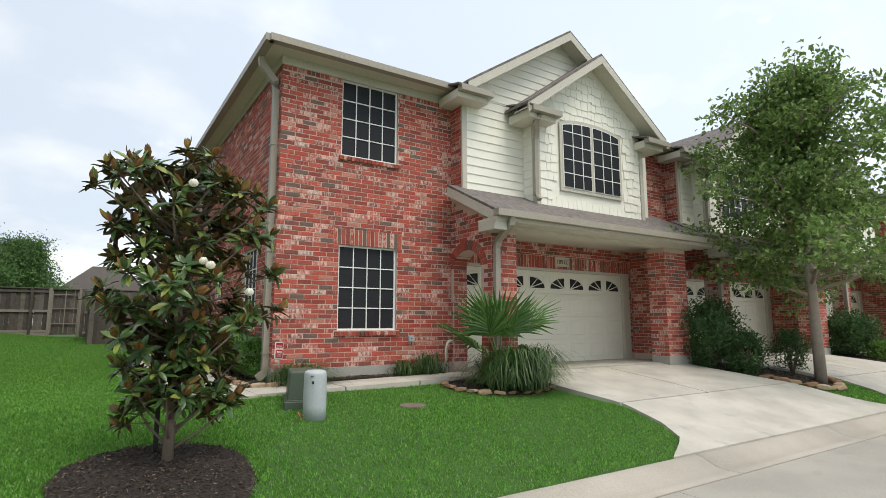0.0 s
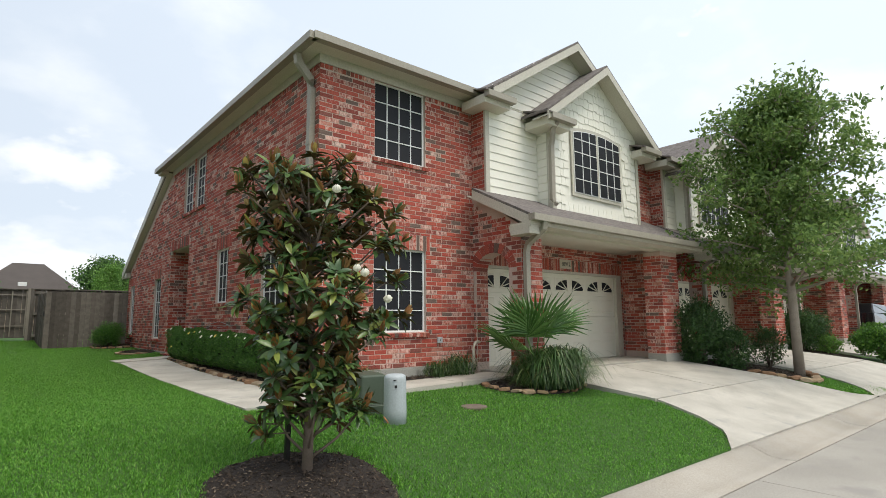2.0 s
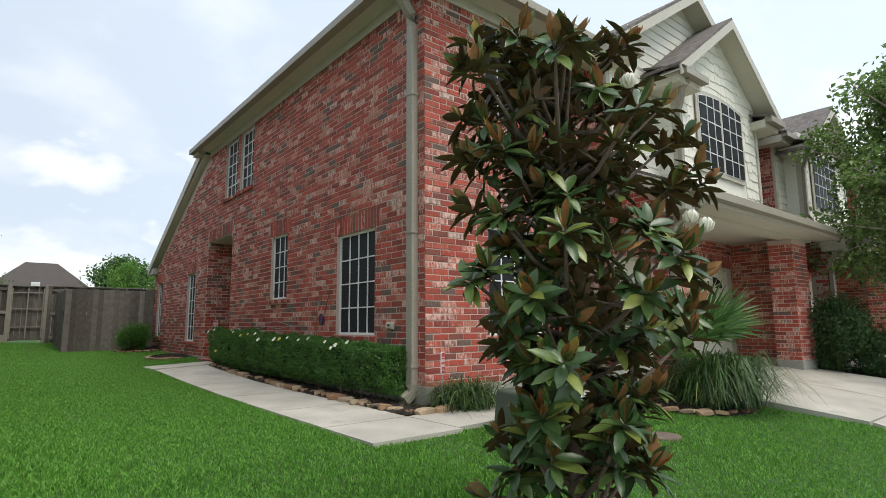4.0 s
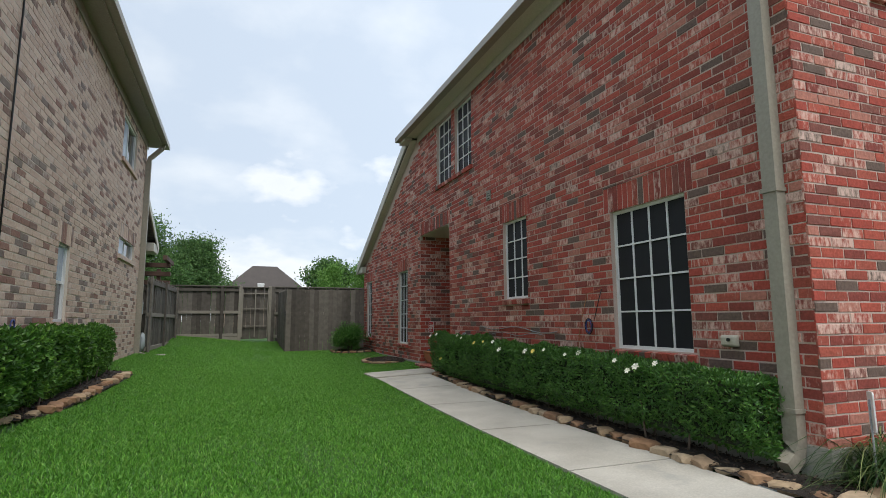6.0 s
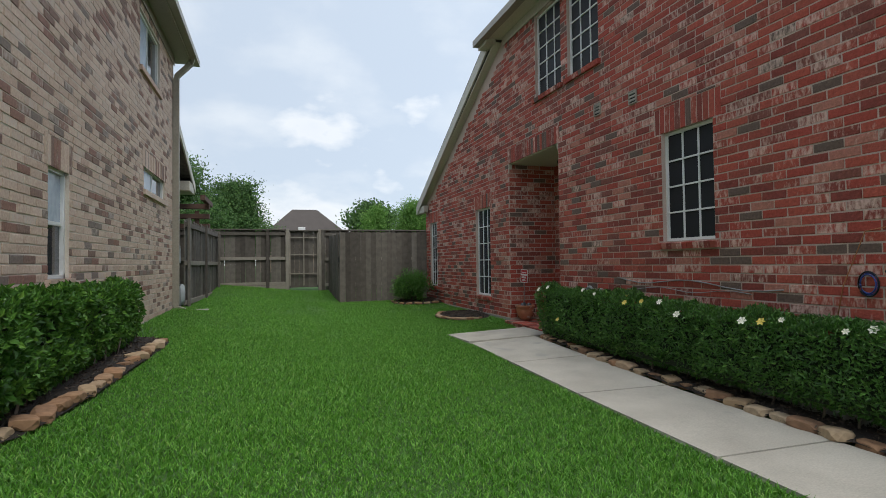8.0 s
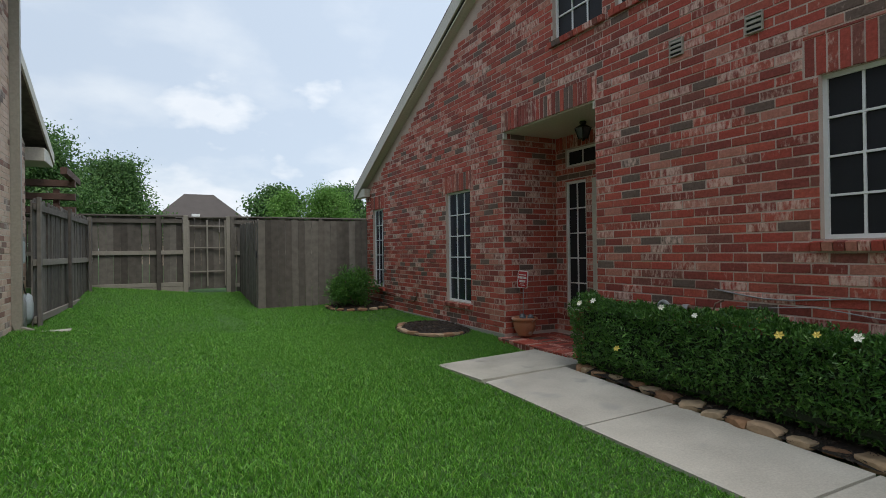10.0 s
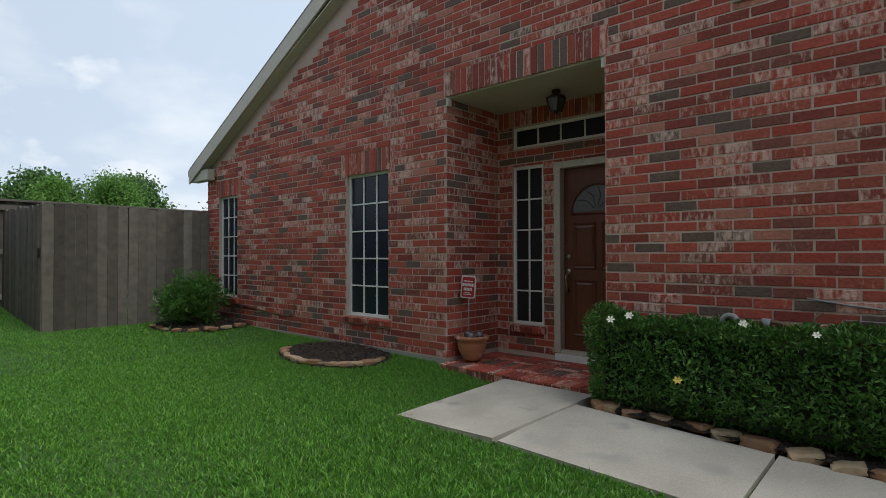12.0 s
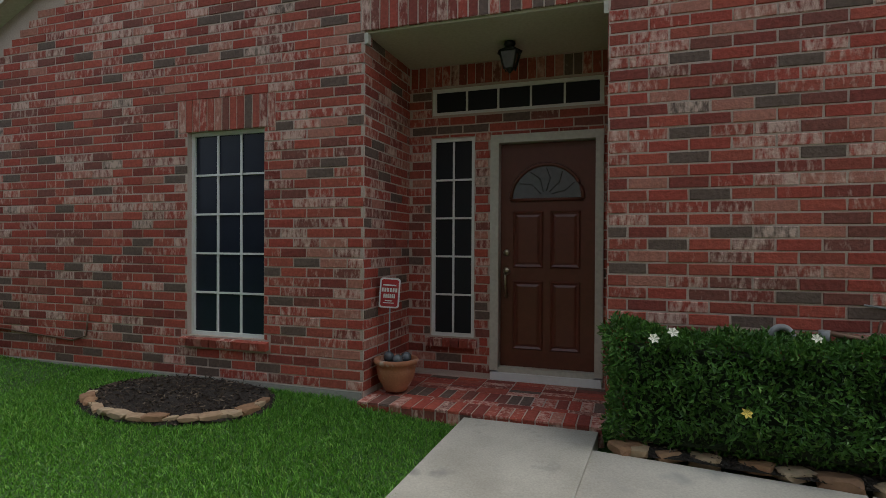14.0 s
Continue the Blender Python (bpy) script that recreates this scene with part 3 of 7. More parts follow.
# ---- ground, street, drives and walk ----
def sheet(name, xs, ys, zfun, material, label, category, lift=0.0, kind="structure", keep=None):
    X, Y = np.meshgrid(xs, ys)
    Z = zfun(X, Y) + lift
    V = np.stack([X.ravel(), Y.ravel(), Z.ravel()], 1)
    nx = len(xs)
    F = [(j * nx + i, j * nx + i + 1, (j + 1) * nx + i + 1, (j + 1) * nx + i) for j in range(len(ys) - 1) for i in range(nx - 1)
         if keep is None or keep((xs[i] + xs[i + 1]) / 2, (ys[j] + ys[j + 1]) / 2)]
    me = tri_mesh(name, V, F, smooth=True)
    return tagged(part(name, me, material), label, category, kind=kind)


_xs = np.unique(np.concatenate([[-3000, -600, -150, -60, -30, -15], np.arange(-8, 8.01, 0.5), np.arange(9, 30, 1.0), [40, 80, 200, 700, 3000]]))
_ys = np.unique(np.concatenate([[-3000, -600, -150, -60, -20, -5, 0], GY[1:-1], np.arange(4.4, 27, 0.4), [30, 45, 90, 200, 700, 3000]]))
sheet("ground", _xs, _ys, lambda x, y: ground_z(x, np.clip(y, -80, 90)), SOIL, "green lawn ground of short grass over soil", "ground")


def slab_bm(outline, zf, thick=0.08):
    """A slab with an outline in plan, its top following zf."""
    bm = bmesh.new()
    top = [bm.verts.new((x, y, zf(x, y))) for x, y in outline]
    low = [bm.verts.new((x, y, zf(x, y) - thick)) for x, y in outline]
    bm.faces.new(top); bm.faces.new(low[::-1])
    n = len(outline)
    for i in range(n):
        bm.faces.new((top[i], low[i], low[(i + 1) % n], top[(i + 1) % n]))
    bmesh.ops.recalc_face_normals(bm, faces=bm.faces)
    return bm


road = thing("road", 10, 0, 0.03, "worn grey concrete street in long panels", "road", kind="structure")
for i in range(-3, 9):
    for j in range(2):
        x0, x1 = i * 4.6 + 0.4, i * 4.6 + 4.992
        y0, y1 = (-3.4, 0.146) if j else (0.154, 3.69)
        part("road_panel", slab_bm(rect(x0, x1, y0, y1), lambda x, y: -0.035, 0.1), ROADM, road)
curb = thing("curb", 10, 4.0, 0.05, "low rounded concrete kerb with a gutter pan", "curb", kind="structure")
_prof = [(3.70, -0.028), (3.86, -0.035), (3.98, -0.02), (4.08, 0.025), (4.16, 0.055), (4.22, 0.06), (4.245, 0.05)]
for i in range(-3, 14):
    bm = bmesh.new()
    x0, x1 = i * 3.05, i * 3.05 + 3.042
    a = [bm.verts.new((x0, y, z)) for y, z in _prof] + [bm.verts.new((x0, 4.245, -0.18)), bm.verts.new((x0, 3.70, -0.18))]
    b = [bm.verts.new((x1, y, z)) for y, z in _prof] + [bm.verts.new((x1, 4.245, -0.18)), bm.verts.new((x1, 3.70, -0.18))]
    bm.faces.new(a); bm.faces.new(b[::-1])
    for k in range(len(a)):
        bm.faces.new((a[k], a[(k + 1) % len(a)], b[(k + 1) % len(a)], b[k])).smooth = k < len(_prof) - 1
    bmesh.ops.recalc_face_normals(bm, faces=bm.faces)
    part("curb_length", bm, CURBM, curb)


def drive_z(x, y):
    return float(np.interp(y, [4.2, 4.6, 5.0, 5.65, 6.6, 7.8, 9.0], [0.06, 0.135, 0.24, 0.41, 0.54, 0.685, 0.70]))


def strip_bm(left, right, ys, zf, thick=0.08):
    """A sloping slab between two side lines x = left(y), right(y)."""
    bm = bmesh.new()
    rows = []
    for y in ys:
        l, r = left(y), right(y)
        rows.append([bm.verts.new((x, y, zf(x, y) - dz)) for dz in (0, thick) for x in (l, r)])
    for a, b in zip(rows, rows[1:]):
        for q in ((0, 1, 1, 0), (2, 3, 3, 2), (0, 2, 2, 0), (1, 3, 3, 1)):
            bm.faces.new((a[q[0]], a[q[1]], b[q[2]], b[q[3]]))
    for a in (rows[0], rows[-1]):
        bm.faces.new((a[0], a[1], a[3], a[2]))
    bmesh.ops.recalc_face_normals(bm, faces=bm.faces)
    return bm


def driveway(dx, label):
    d = thing("driveway", 9 + dx, 6, 0.3, label, "driveway", kind="structure")
    L = lambda y: dx + float(np.interp(y, [4.25, 4.6, 5.0, 5.5, 6.0, 6.6, 8.0], [5.75, 6.42, 6.62, 6.66, 6.60, 6.5, 6.4]))
    R = lambda y: dx + float(np.interp(y, [4.25, 4.5, 4.9, 5.5, 6.2, 8.0], [12.4, 12.0, 11.7, 11.45, 11.25, 11.05]))
    mid = lambda y: dx + 8.75
    part("slab", strip_bm(L, R, np.linspace(4.25, 5.64, 12), drive_z), CONC, d)
    part("slab", strip_bm(L, lambda y: mid(y) - 0.012, np.linspace(5.67, 7.715, 8), drive_z), CONC, d)
    part("slab", strip_bm(lambda y: mid(y) + 0.012, R, np.linspace(5.67, 7.715, 8), drive_z), CONC, d)
    part("slab", strip_bm(lambda y: dx + 5.95, lambda y: dx + 11.3, [7.745, 9.2], lambda x, y: 0.695), CONC, d)


driveway(0, "pale concrete driveway with dark joints sloping to the street")
driveway(6.5, "pale concrete driveway of the next townhouse")
driveway(13.0, "pale concrete driveway of the next townhouse")
driveway(19.5, "pale concrete driveway of the last townhouse")

# walk along the side of the house, turning to the front and to the entry
WALK_Z = lambda x, y: float(np.interp(y, [7.0, 9.0, 11.0, 12.6, 14.1, 15.5, 17.0], [0.618, 0.618, 0.622, 0.64, 0.675, 0.705, 0.735])) + 0.055 * (x - 1.37) * min(1.0, max(0.0, (y - 13.0) / 2.5))
WO = lambda y: 1.27 + (y - 7.7) * 0.013
WI = lambda y: WO(y) + 0.93
TILT = lambda x, y: 0.05 * np.clip(np.asarray(x) - 1.37, 0, 0.9) * np.clip((np.asarray(y) - 13.0) / 2.5, 0, 1) * (np.asarray(y) < 15.6) * (np.asarray(x) > 2.0)
walkway = thing("walkway", 1.8, 11, 0.6, "pale concrete garden walk in square slabs with dark joints", "walkway", kind="structure")
_j = [7.55, 8.42, 9.65, 11.2, 12.8, 14.2, 15.58]
for a, b in zip(_j, _j[1:]):
    part("slab", strip_bm(WO, WI, [a + 0.011, b - 0.011], WALK_Z), CONC, walkway)
bm = bmesh.new()
_q = [(1.345, 15.595), (2.545, 15.50), (2.545, 16.36), (1.29, 16.42)]
vs = [bm.verts.new((x, y, 0.725 if x < 2 else 0.784)) for x, y in _q] + [bm.verts.new((x, y, 0.5)) for x, y in _q]
for f in ((0, 1, 2, 3), (0, 1, 5, 4), (1, 2, 6, 5), (2, 3, 7, 6), (3, 0, 4, 7)):
    bm.faces.new([vs[i] for i in f])
bmesh.ops.recalc_face_normals(bm, faces=bm.faces)
part("slab", bm, WORN, walkway, "stained concrete slab leading to the entry")
for x0, x1 in ((2.20, 3.38), (3.40, 4.56), (4.58, 5.84)):
    part("slab", strip_bm(lambda y: x0, lambda y: x1, [7.62, 8.40], lambda x, y: 0.622 + (x - 2.2) * 0.016), CONC, walkway)

# ---- the townhouse ----
WX, WY, ZB = 2.68, 8.73, 0.85          # side wall, front wall, first brick course
END_Y = 22.52
house = thing("townhouse", 6, 12, 0.7, "two-storey red brick townhouse with cream gables and dark screened windows", "house")
SIDE = on_x(WX)
top_side = lambda y: 5.52 if y < 17.3 else 5.52 - (y - 17.35) * 0.447
S_WIN = [(9.81, 10.835, 1.404, 2.815, 4, 4), (12.60, 13.30, 1.993, 3.118, 3, 4), (18.045, 18.80, 1.173, 2.849, 3, 5), (21.51, 22.12, 1.24, 2.83, 3, 5),
         (14.41, 15.16, 4.33, 5.59, 3, 5), (15.34, 16.12, 4.33, 5.59, 3, 5)]
A0, A1, AT = 15.46, 17.175, 3.495       # entry alcove: its sides and its head
ALC = (A0, A1, 0.60, AT)
s_holes = [w[:4] for w in S_WIN] + [ALC]
side_wall = part("side_wall", prism([(8.73, 0.45), (A0, 0.45), (A0, AT), (A1, AT), (A1, 0.45), (END_Y, 0.45), (END_Y, top_side(END_Y) + 0.25), (17.3, 5.75), (8.73, 5.75)],
                                    [rect(*w[:4]) for w in S_WIN], SIDE, 0.24), MORTAR, house, "red brick side wall with pale and dark bricks")
found = part("foundation", bars(SIDE, [(8.70, A0 - 0.01, 0.35, ZB - 0.01, -0.2, 0.012), (A1 + 0.01, END_Y + 0.01, 0.35, ZB - 0.01, -0.2, 0.012)]), FOUND, house, "grey concrete foundation strip")
part("foundation", bars(on_y(WY), [(WX + 0.001, 5.83, 0.35, ZB - 0.03, -0.2, 0.012)]), FOUND, house, "grey concrete foundation strip")
sold = []
for u0, u1, v0, v1, c, r in S_WIN[:4]:
    sold.append((u0 - 0.10, u1 + 0.10, v1, v1 + 0.262))
sold.append((A0 - 0.03, A1 + 0.03, AT, AT + 0.245))
sill_holes = [(u0 - 0.06, u1 + 0.06, v0 - 0.085, v0) for u0, u1, v0, v1, c, r in S_WIN]
_b = lay(END_Y, ZB, 5.52, holes=s_holes + sold + sill_holes + [(0, 8.73, 0, 9)], top=top_side, shift=A0 % BRICK)
_b += soldier(8.74, 14.40, 5.53, 5.74) + soldier(15.17, 15.33, 5.53, 5.74) + soldier(16.13, 17.3, 5.53, 5.74)
for s in sold:
    _b += soldier(*s)
bricks(side_wall, _b, SIDE, RED, singles=(14.0, 18.0, 1.2, 2.95))


def brick_sill(parent, to3d, u0, u1, v):
    """A row of bricks on edge under a window, leaning out of the wall."""
    n = round((u1 - u0) / 0.0745)
    w = (u1 - u0) / n
    for i in range(n):
        a = u0 + i * w
        bm = bmesh.new()
        q = [bm.verts.new(to3d(u, vv, nn)) for u in (a + 0.004, a + w - 0.004) for vv, nn in ((v - 0.075, -0.04), (v - 0.082, 0.045), (v - 0.022, 0.055), (v - 0.002, -0.05))]
        for f in ((0, 1, 2, 3), (4, 5, 6, 7), (0, 1, 5, 4), (1, 2, 6, 5), (2, 3, 7, 6), (3, 0, 4, 7)):
            bm.faces.new([q[k] for k in f])
        bmesh.ops.recalc_face_normals(bm, faces=bm.faces)
        part("sill_brick", bm, RED, parent)


for u0, u1, v0, v1, c, r in S_WIN:
    window(house, SIDE, u0, u1, v0, v1, c, r, pane=SKYGLASS if v0 < 1.3 else SCREEN)
    brick_sill(side_wall, SIDE, u0 - 0.05, u1 + 0.05, v0)

# front wall
FRONT = on_y(WY)
F_WIN = [(3.69, 4.75, 1.395, 2.78, 4, 4), (3.69, 4.75, 4.28, 5.615, 4, 4)]
XA = 5.88
front_wall = part("front_wall", prism(rect(WX + 0.245, XA + 0.3, 0.45, 5.75), [rect(*w[:4]) for w in F_WIN], FRONT, 0.24), MORTAR, house, "red brick front wall")
sold = [(F_WIN[0][0] - 0.10, F_WIN[0][1] + 0.10, F_WIN[0][3], F_WIN[0][3] + 0.262)]
_b = lay(XA, ZB - 0.02, 5.52, holes=[w[:4] for w in F_WIN] + sold + [(w[0] - 0.06, w[1] + 0.06, w[2] - 0.085, w[2]) for w in F_WIN] + [(0, WX - 0.01, 0, 9)], shift=WX % BRICK)
_b += soldier(WX, 3.68, 5.53, 5.74) + soldier(4.76, XA, 5.53, 5.74) + soldier(*sold[0])
bricks(front_wall, _b, FRONT, RED)
for u0, u1, v0, v1, c, r in F_WIN:
    window(house, FRONT, u0, u1, v0, v1, c, r)
    brick_sill(front_wall, FRONT, u0 - 0.05, u1 + 0.05, v0)
# back and inner closing walls
part("rear_wall", box(WX + 0.24, END_Y - 0.2, 0.45, 24, END_Y, 3.3), MORTAR, house, "plain rear wall")
part("party_wall", box(WX + 0.3, 13, 0.5, 24, 13.2, 5.7), MORTAR, house, "plain inner wall")

# entry alcove: brick sides, back wall with door, side light and transom
AX = 3.55
for yy, sd, nm in ((A1, -1, "alcove_wall"), (A0, 1, "alcove_wall")):
    t3 = on_y(yy, sd)
    aw = part(nm, bars(t3, [(WX + 0.245, AX + 0.2, 0.5, AT + 0.045, -0.18, -0.0)]), MORTAR, house, "red brick side of the entry")
    bricks(aw, lay(AX, ZB, AT - 0.015, holes=[(0, WX - 0.004, 0, 9)], shift=WX % BRICK + 0.13), t3, RED)
BACK = on_x(AX)
E_HOLES = [(16.575, 16.965, 1.138, 2.853), (15.525, 16.96, 3.05, 3.283), (15.52, 16.43, 0.5, 2.848)]
back = part("entry_wall", prism([(A0, 0.5), (15.52, 0.5), (15.52, 2.848), (16.43, 2.848), (16.43, 0.5), (A1, 0.5), (A1, AT + 0.045), (A0, AT + 0.045)], [rect(*E_HOLES[0]), rect(*E_HOLES[1])], BACK, 0.2), MORTAR, house, "red brick back wall of the entry")
_b = lay(A1, ZB, 3.295, holes=E_HOLES + [(0, A0, 0, 9), (16.53, 17.01, 1.058, 1.138)], shift=0.1)
_b += soldier(A0 + 0.01, A1 - 0.01, 3.30, AT - 0.025)
bricks(back, _b, BACK, RED)
window(house, BACK, *E_HOLES[0], 2, 5, sunk=0.02)
window(house, BACK, *E_HOLES[1], 5, 1, sunk=0.02, label="long dark transom window with white bars")
brick_sill(back, BACK, 16.54, 17.0, 1.138)
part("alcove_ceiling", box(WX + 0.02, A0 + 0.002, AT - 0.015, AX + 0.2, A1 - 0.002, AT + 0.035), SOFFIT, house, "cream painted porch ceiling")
part("ceiling_trim", bars(SIDE, [(A1 - 0.03, A1 - 0.002, AT - 0.095, AT - 0.016, -0.05, 0.004)]), BEIGE, house, "beige trim block")
part("ceiling_trim", bars(SIDE, [(A0 + 0.002, A0 + 0.03, AT - 0.095, AT - 0.016, -0.05, 0.004)]), BEIGE, house, "beige trim block")

# front door
dr = part("door_frame", bars(BACK, [(15.52, 15.581, 0.885, 2.848, -0.12, 0.03), (16.36, 16.43, 0.885, 2.848, -0.12, 0.03), (15.581, 16.36, 2.781, 2.848, -0.12, 0.03), (15.581, 16.36, 0.865, 0.912, -0.12, 0.02)]), BEIGE, house, "beige painted door frame")
DL, DR_, DB, DT = 15.586, 16.355, 0.914, 2.776
DOOR = on_x(AX + 0.05)
door = part("front_door", bars(DOOR, [(DL, DR_, DB, DT, -0.05, 0.0)]), DOORW, house, "dark red-brown panelled wooden front door with an arched glass light")


def raised_panel(u0, u1, v0, v1):
    bm = bmesh.new()
    loops = []
    for inset, n in ((0.0, 0.002), (0.012, 0.014), (0.03, 0.004), (0.05, 0.012)):
        loops.append([bm.verts.new(DOOR(u, v, n)) for u, v in rect(u0 + inset, u1 - inset, v0 + inset, v1 - inset)])
    for a, b in zip(loops, loops[1:]):
        for k in range(4):
            bm.faces.new((a[k], a[(k + 1) % 4], b[(k + 1) % 4], b[k]))
    bm.faces.new(loops[-1])
    bmesh.ops.recalc_face_normals(bm, faces=bm.faces)
    return bm


for u0, u1, v0, v1 in ((15.698, 15.942, 1.741, 2.213), (15.998, 16.252, 1.741, 2.213), (15.698, 15.942, 1.058, 1.636), (15.998, 16.252, 1.058, 1.636)):
    part("door_panel", raised_panel(u0, u1, v0, v1), DOORW, door)
bm = bmesh.new()
_c = bm.verts.new(DOOR(15.975, 2.319, 0.006))
_r = [bm.verts.new(DOOR(15.975 + 0.28 * math.cos(a), 2.319 + 0.27 * math.sin(a), 0.006)) for a in np.linspace(0, math.pi, 24)]
for a, b in zip(_r, _r[1:]):
    bm.faces.new((_c, a, b))
GLASSLEAD = mat("leaded_glass", (0.10, 0.115, 0.125), 0.2, tint=(0.06, 0.07, 0.08), scale=20, fine=30, bump=0.1, spec=0.8)
part("fan_light", bm, GLASSLEAD, door, "half-round leaded glass light")
part("fan_moulding", tube([DOOR(15.975 + 0.295 * math.cos(a), 2.314 + 0.285 * math.sin(a), 0.008) for a in np.linspace(0, math.pi, 20)], 0.016), DOORW, door)
part("fan_moulding", tube([DOOR(15.679, 2.307, 0.008), DOOR(16.271, 2.307, 0.008)], 0.014), DOORW, door)
for k in range(1, 6):
    a = math.pi * k / 6
    part("lead_line", tube([DOOR(15.975 + 0.05 * math.cos(a), 2.328 + 0.05 * math.sin(a), 0.008), DOOR(15.975 + 0.16 * math.cos(a + 0.2), 2.328 + 0.16 * math.sin(a + 0.2), 0.009), DOOR(15.975 + 0.26 * math.cos(a), 2.319 + 0.25 * math.sin(a), 0.008)], 0.003, 5), BLACKM, door)
part("door_handle", tube([DOOR(16.303, 1.693, 0.03), DOOR(16.303, 1.674, 0.055), DOOR(16.303, 1.597, 0.06), DOOR(16.303, 1.53, 0.04), DOOR(16.303, 1.501, 0.01)], [0.012, 0.012, 0.011, 0.012, 0.016]), BRASS, door, "brass door handle")
part("handle_plate", lathe([(0.03, -0.006), (0.033, 0.0), (0.026, 0.012), (0.008, 0.016)], 0, 0, 16), BRASS, door, "brass handle plate")
bpy.data.objects["handle_plate"].matrix_basis = Matrix.Translation(DOOR(16.303, 1.713, 0.002)) @ pose(0, 0, 0, 0, -90, 0)
part("deadbolt", lathe([(0.028, -0.006), (0.03, 0.0), (0.022, 0.014), (0.006, 0.018)], 0, 0, 16), BRASS, door, "brass deadbolt")
bpy.data.objects["deadbolt"].matrix_basis = Matrix.Translation(DOOR(16.303, 1.866, 0.002)) @ pose(0, 0, 0, 0, -90, 0)
part("threshold", box(AX - 0.035, 15.525, 0.80, AX + 0.1, 16.425, 0.872, 0.006), WHITE, house, "pale metal threshold")

# porch floor of red brick, laid on edge in bands
PZ = 0.806
porch = part("porch_floor", box(2.565, A0 + 0.005, 0.5, AX + 0.1, A1 - 0.02, PZ), MORTAR, house, "red brick porch floor")
PF = lambda u, v, n=0.0: (v, u, PZ + n)
_b = []
for i in range(int((A1 - A0) / 0.085)):
    u0 = A0 + 0.01 + i * 0.085
    _b += [(u0, u0 + 0.075, 2.556, 2.775), (u0, u0 + 0.075, 2.865, 3.085)]
for i in range(7):
    _b += [(A0 + 0.01 + i * 0.243, A0 + 0.01 + i * 0.243 + 0.233, v, v + 0.07) for v in (2.785, 3.095, 3.175, 3.255, 3.335, 3.415)]
bricks(porch, _b, PF, RED)
PE = on_x(2.565)
bricks(porch, [(A0 + 0.01 + i * 0.085, A0 + 0.01 + i * 0.085 + 0.075, 0.66, PZ - 0.004) for i in range(20)], PE, RED)


# ---- the garage front with its gables, the same for each townhouse ----
def arch_pts(u0, u1, spring, rise, n=16):
    c, hw = (u0 + u1) / 2, (u1 - u0) / 2
    return [(c + hw * math.cos(a), spring + rise * math.sin(a)) for a in np.linspace(0, math.pi, n)]


def sloped_board(p0, p1, w, t, out):
    """A board from p0 to p1, of width w downwards and thickness t along out."""
    bm = bmesh.new()
    o = Vector(out) * t
    q = []
    for p in (Vector(p0), Vector(p1)):
        q += [bm.verts.new(p), bm.verts.new(p - Vector((0, 0, w))), bm.verts.new(p - Vector((0, 0, w)) + o), bm.verts.new(p + o)]
    for f in ((0, 1, 2, 3), (4, 5, 6, 7), (0, 1, 5, 4), (1, 2, 6, 5), (2, 3, 7, 6), (3, 0, 4, 7)):
        bm.faces.new([q[k] for k in f])
    bmesh.ops.recalc_face_normals(bm, faces=bm.faces)
    return bm


def roof_slab(pts, thick=0.06):
    bm = bmesh.new()
    a = [bm.verts.new(p) for p in pts]
    b = [bm.verts.new((p[0], p[1], p[2] - thick)) for p in pts]
    bm.faces.new(a); bm.faces.new(b[::-1])
    n = len(a)
    for k in range(n):
        bm.faces.new((a[k], b[k], b[(k + 1) % n], a[(k + 1) % n]))
    bmesh.ops.recalc_face_normals(bm, faces=bm.faces)
    return bm


def gutter(parent, path, label="taupe metal gutter"):
    """A K-shaped gutter along a level line: section swept as a slim trough."""
    part("gutter", tube(path, 0.05, squash=(0.065, 0.055)), TAUPE, parent, label)


def lap_boards(parent, to3d, u0, u1, v0, v1, top=None, h=0.165):
    """Overlapping cream boards, each leaning out at its foot."""
    v = v0
    while v < v1:
        a, b = u0, u1
        t = min(v + h + 0.015, v1)
        if top:
            us = [u for u in np.linspace(u0, u1, 120) if top(u) > v + 0.05]
            if len(us) < 2: break
            a, b = us[0], us[-1]
        bm = bmesh.new()
        q = [bm.verts.new(to3d(u, vv, n)) for u in (a, b) for vv, n in ((v, 0.004), (v, 0.022), (t, 0.006), (t, 0.0))]
        for f in ((0, 1, 2, 3), (4, 5, 6, 7), (0, 1, 5, 4), (1, 2, 6, 5), (2, 3, 7, 6), (3, 0, 4, 7)):
            bm.faces.new([q[k] for k in f])
        bmesh.ops.recalc_face_normals(bm, faces=bm.faces)
        part("siding_board", bm, CREAM, parent)
        v += h


SHAKES = {}


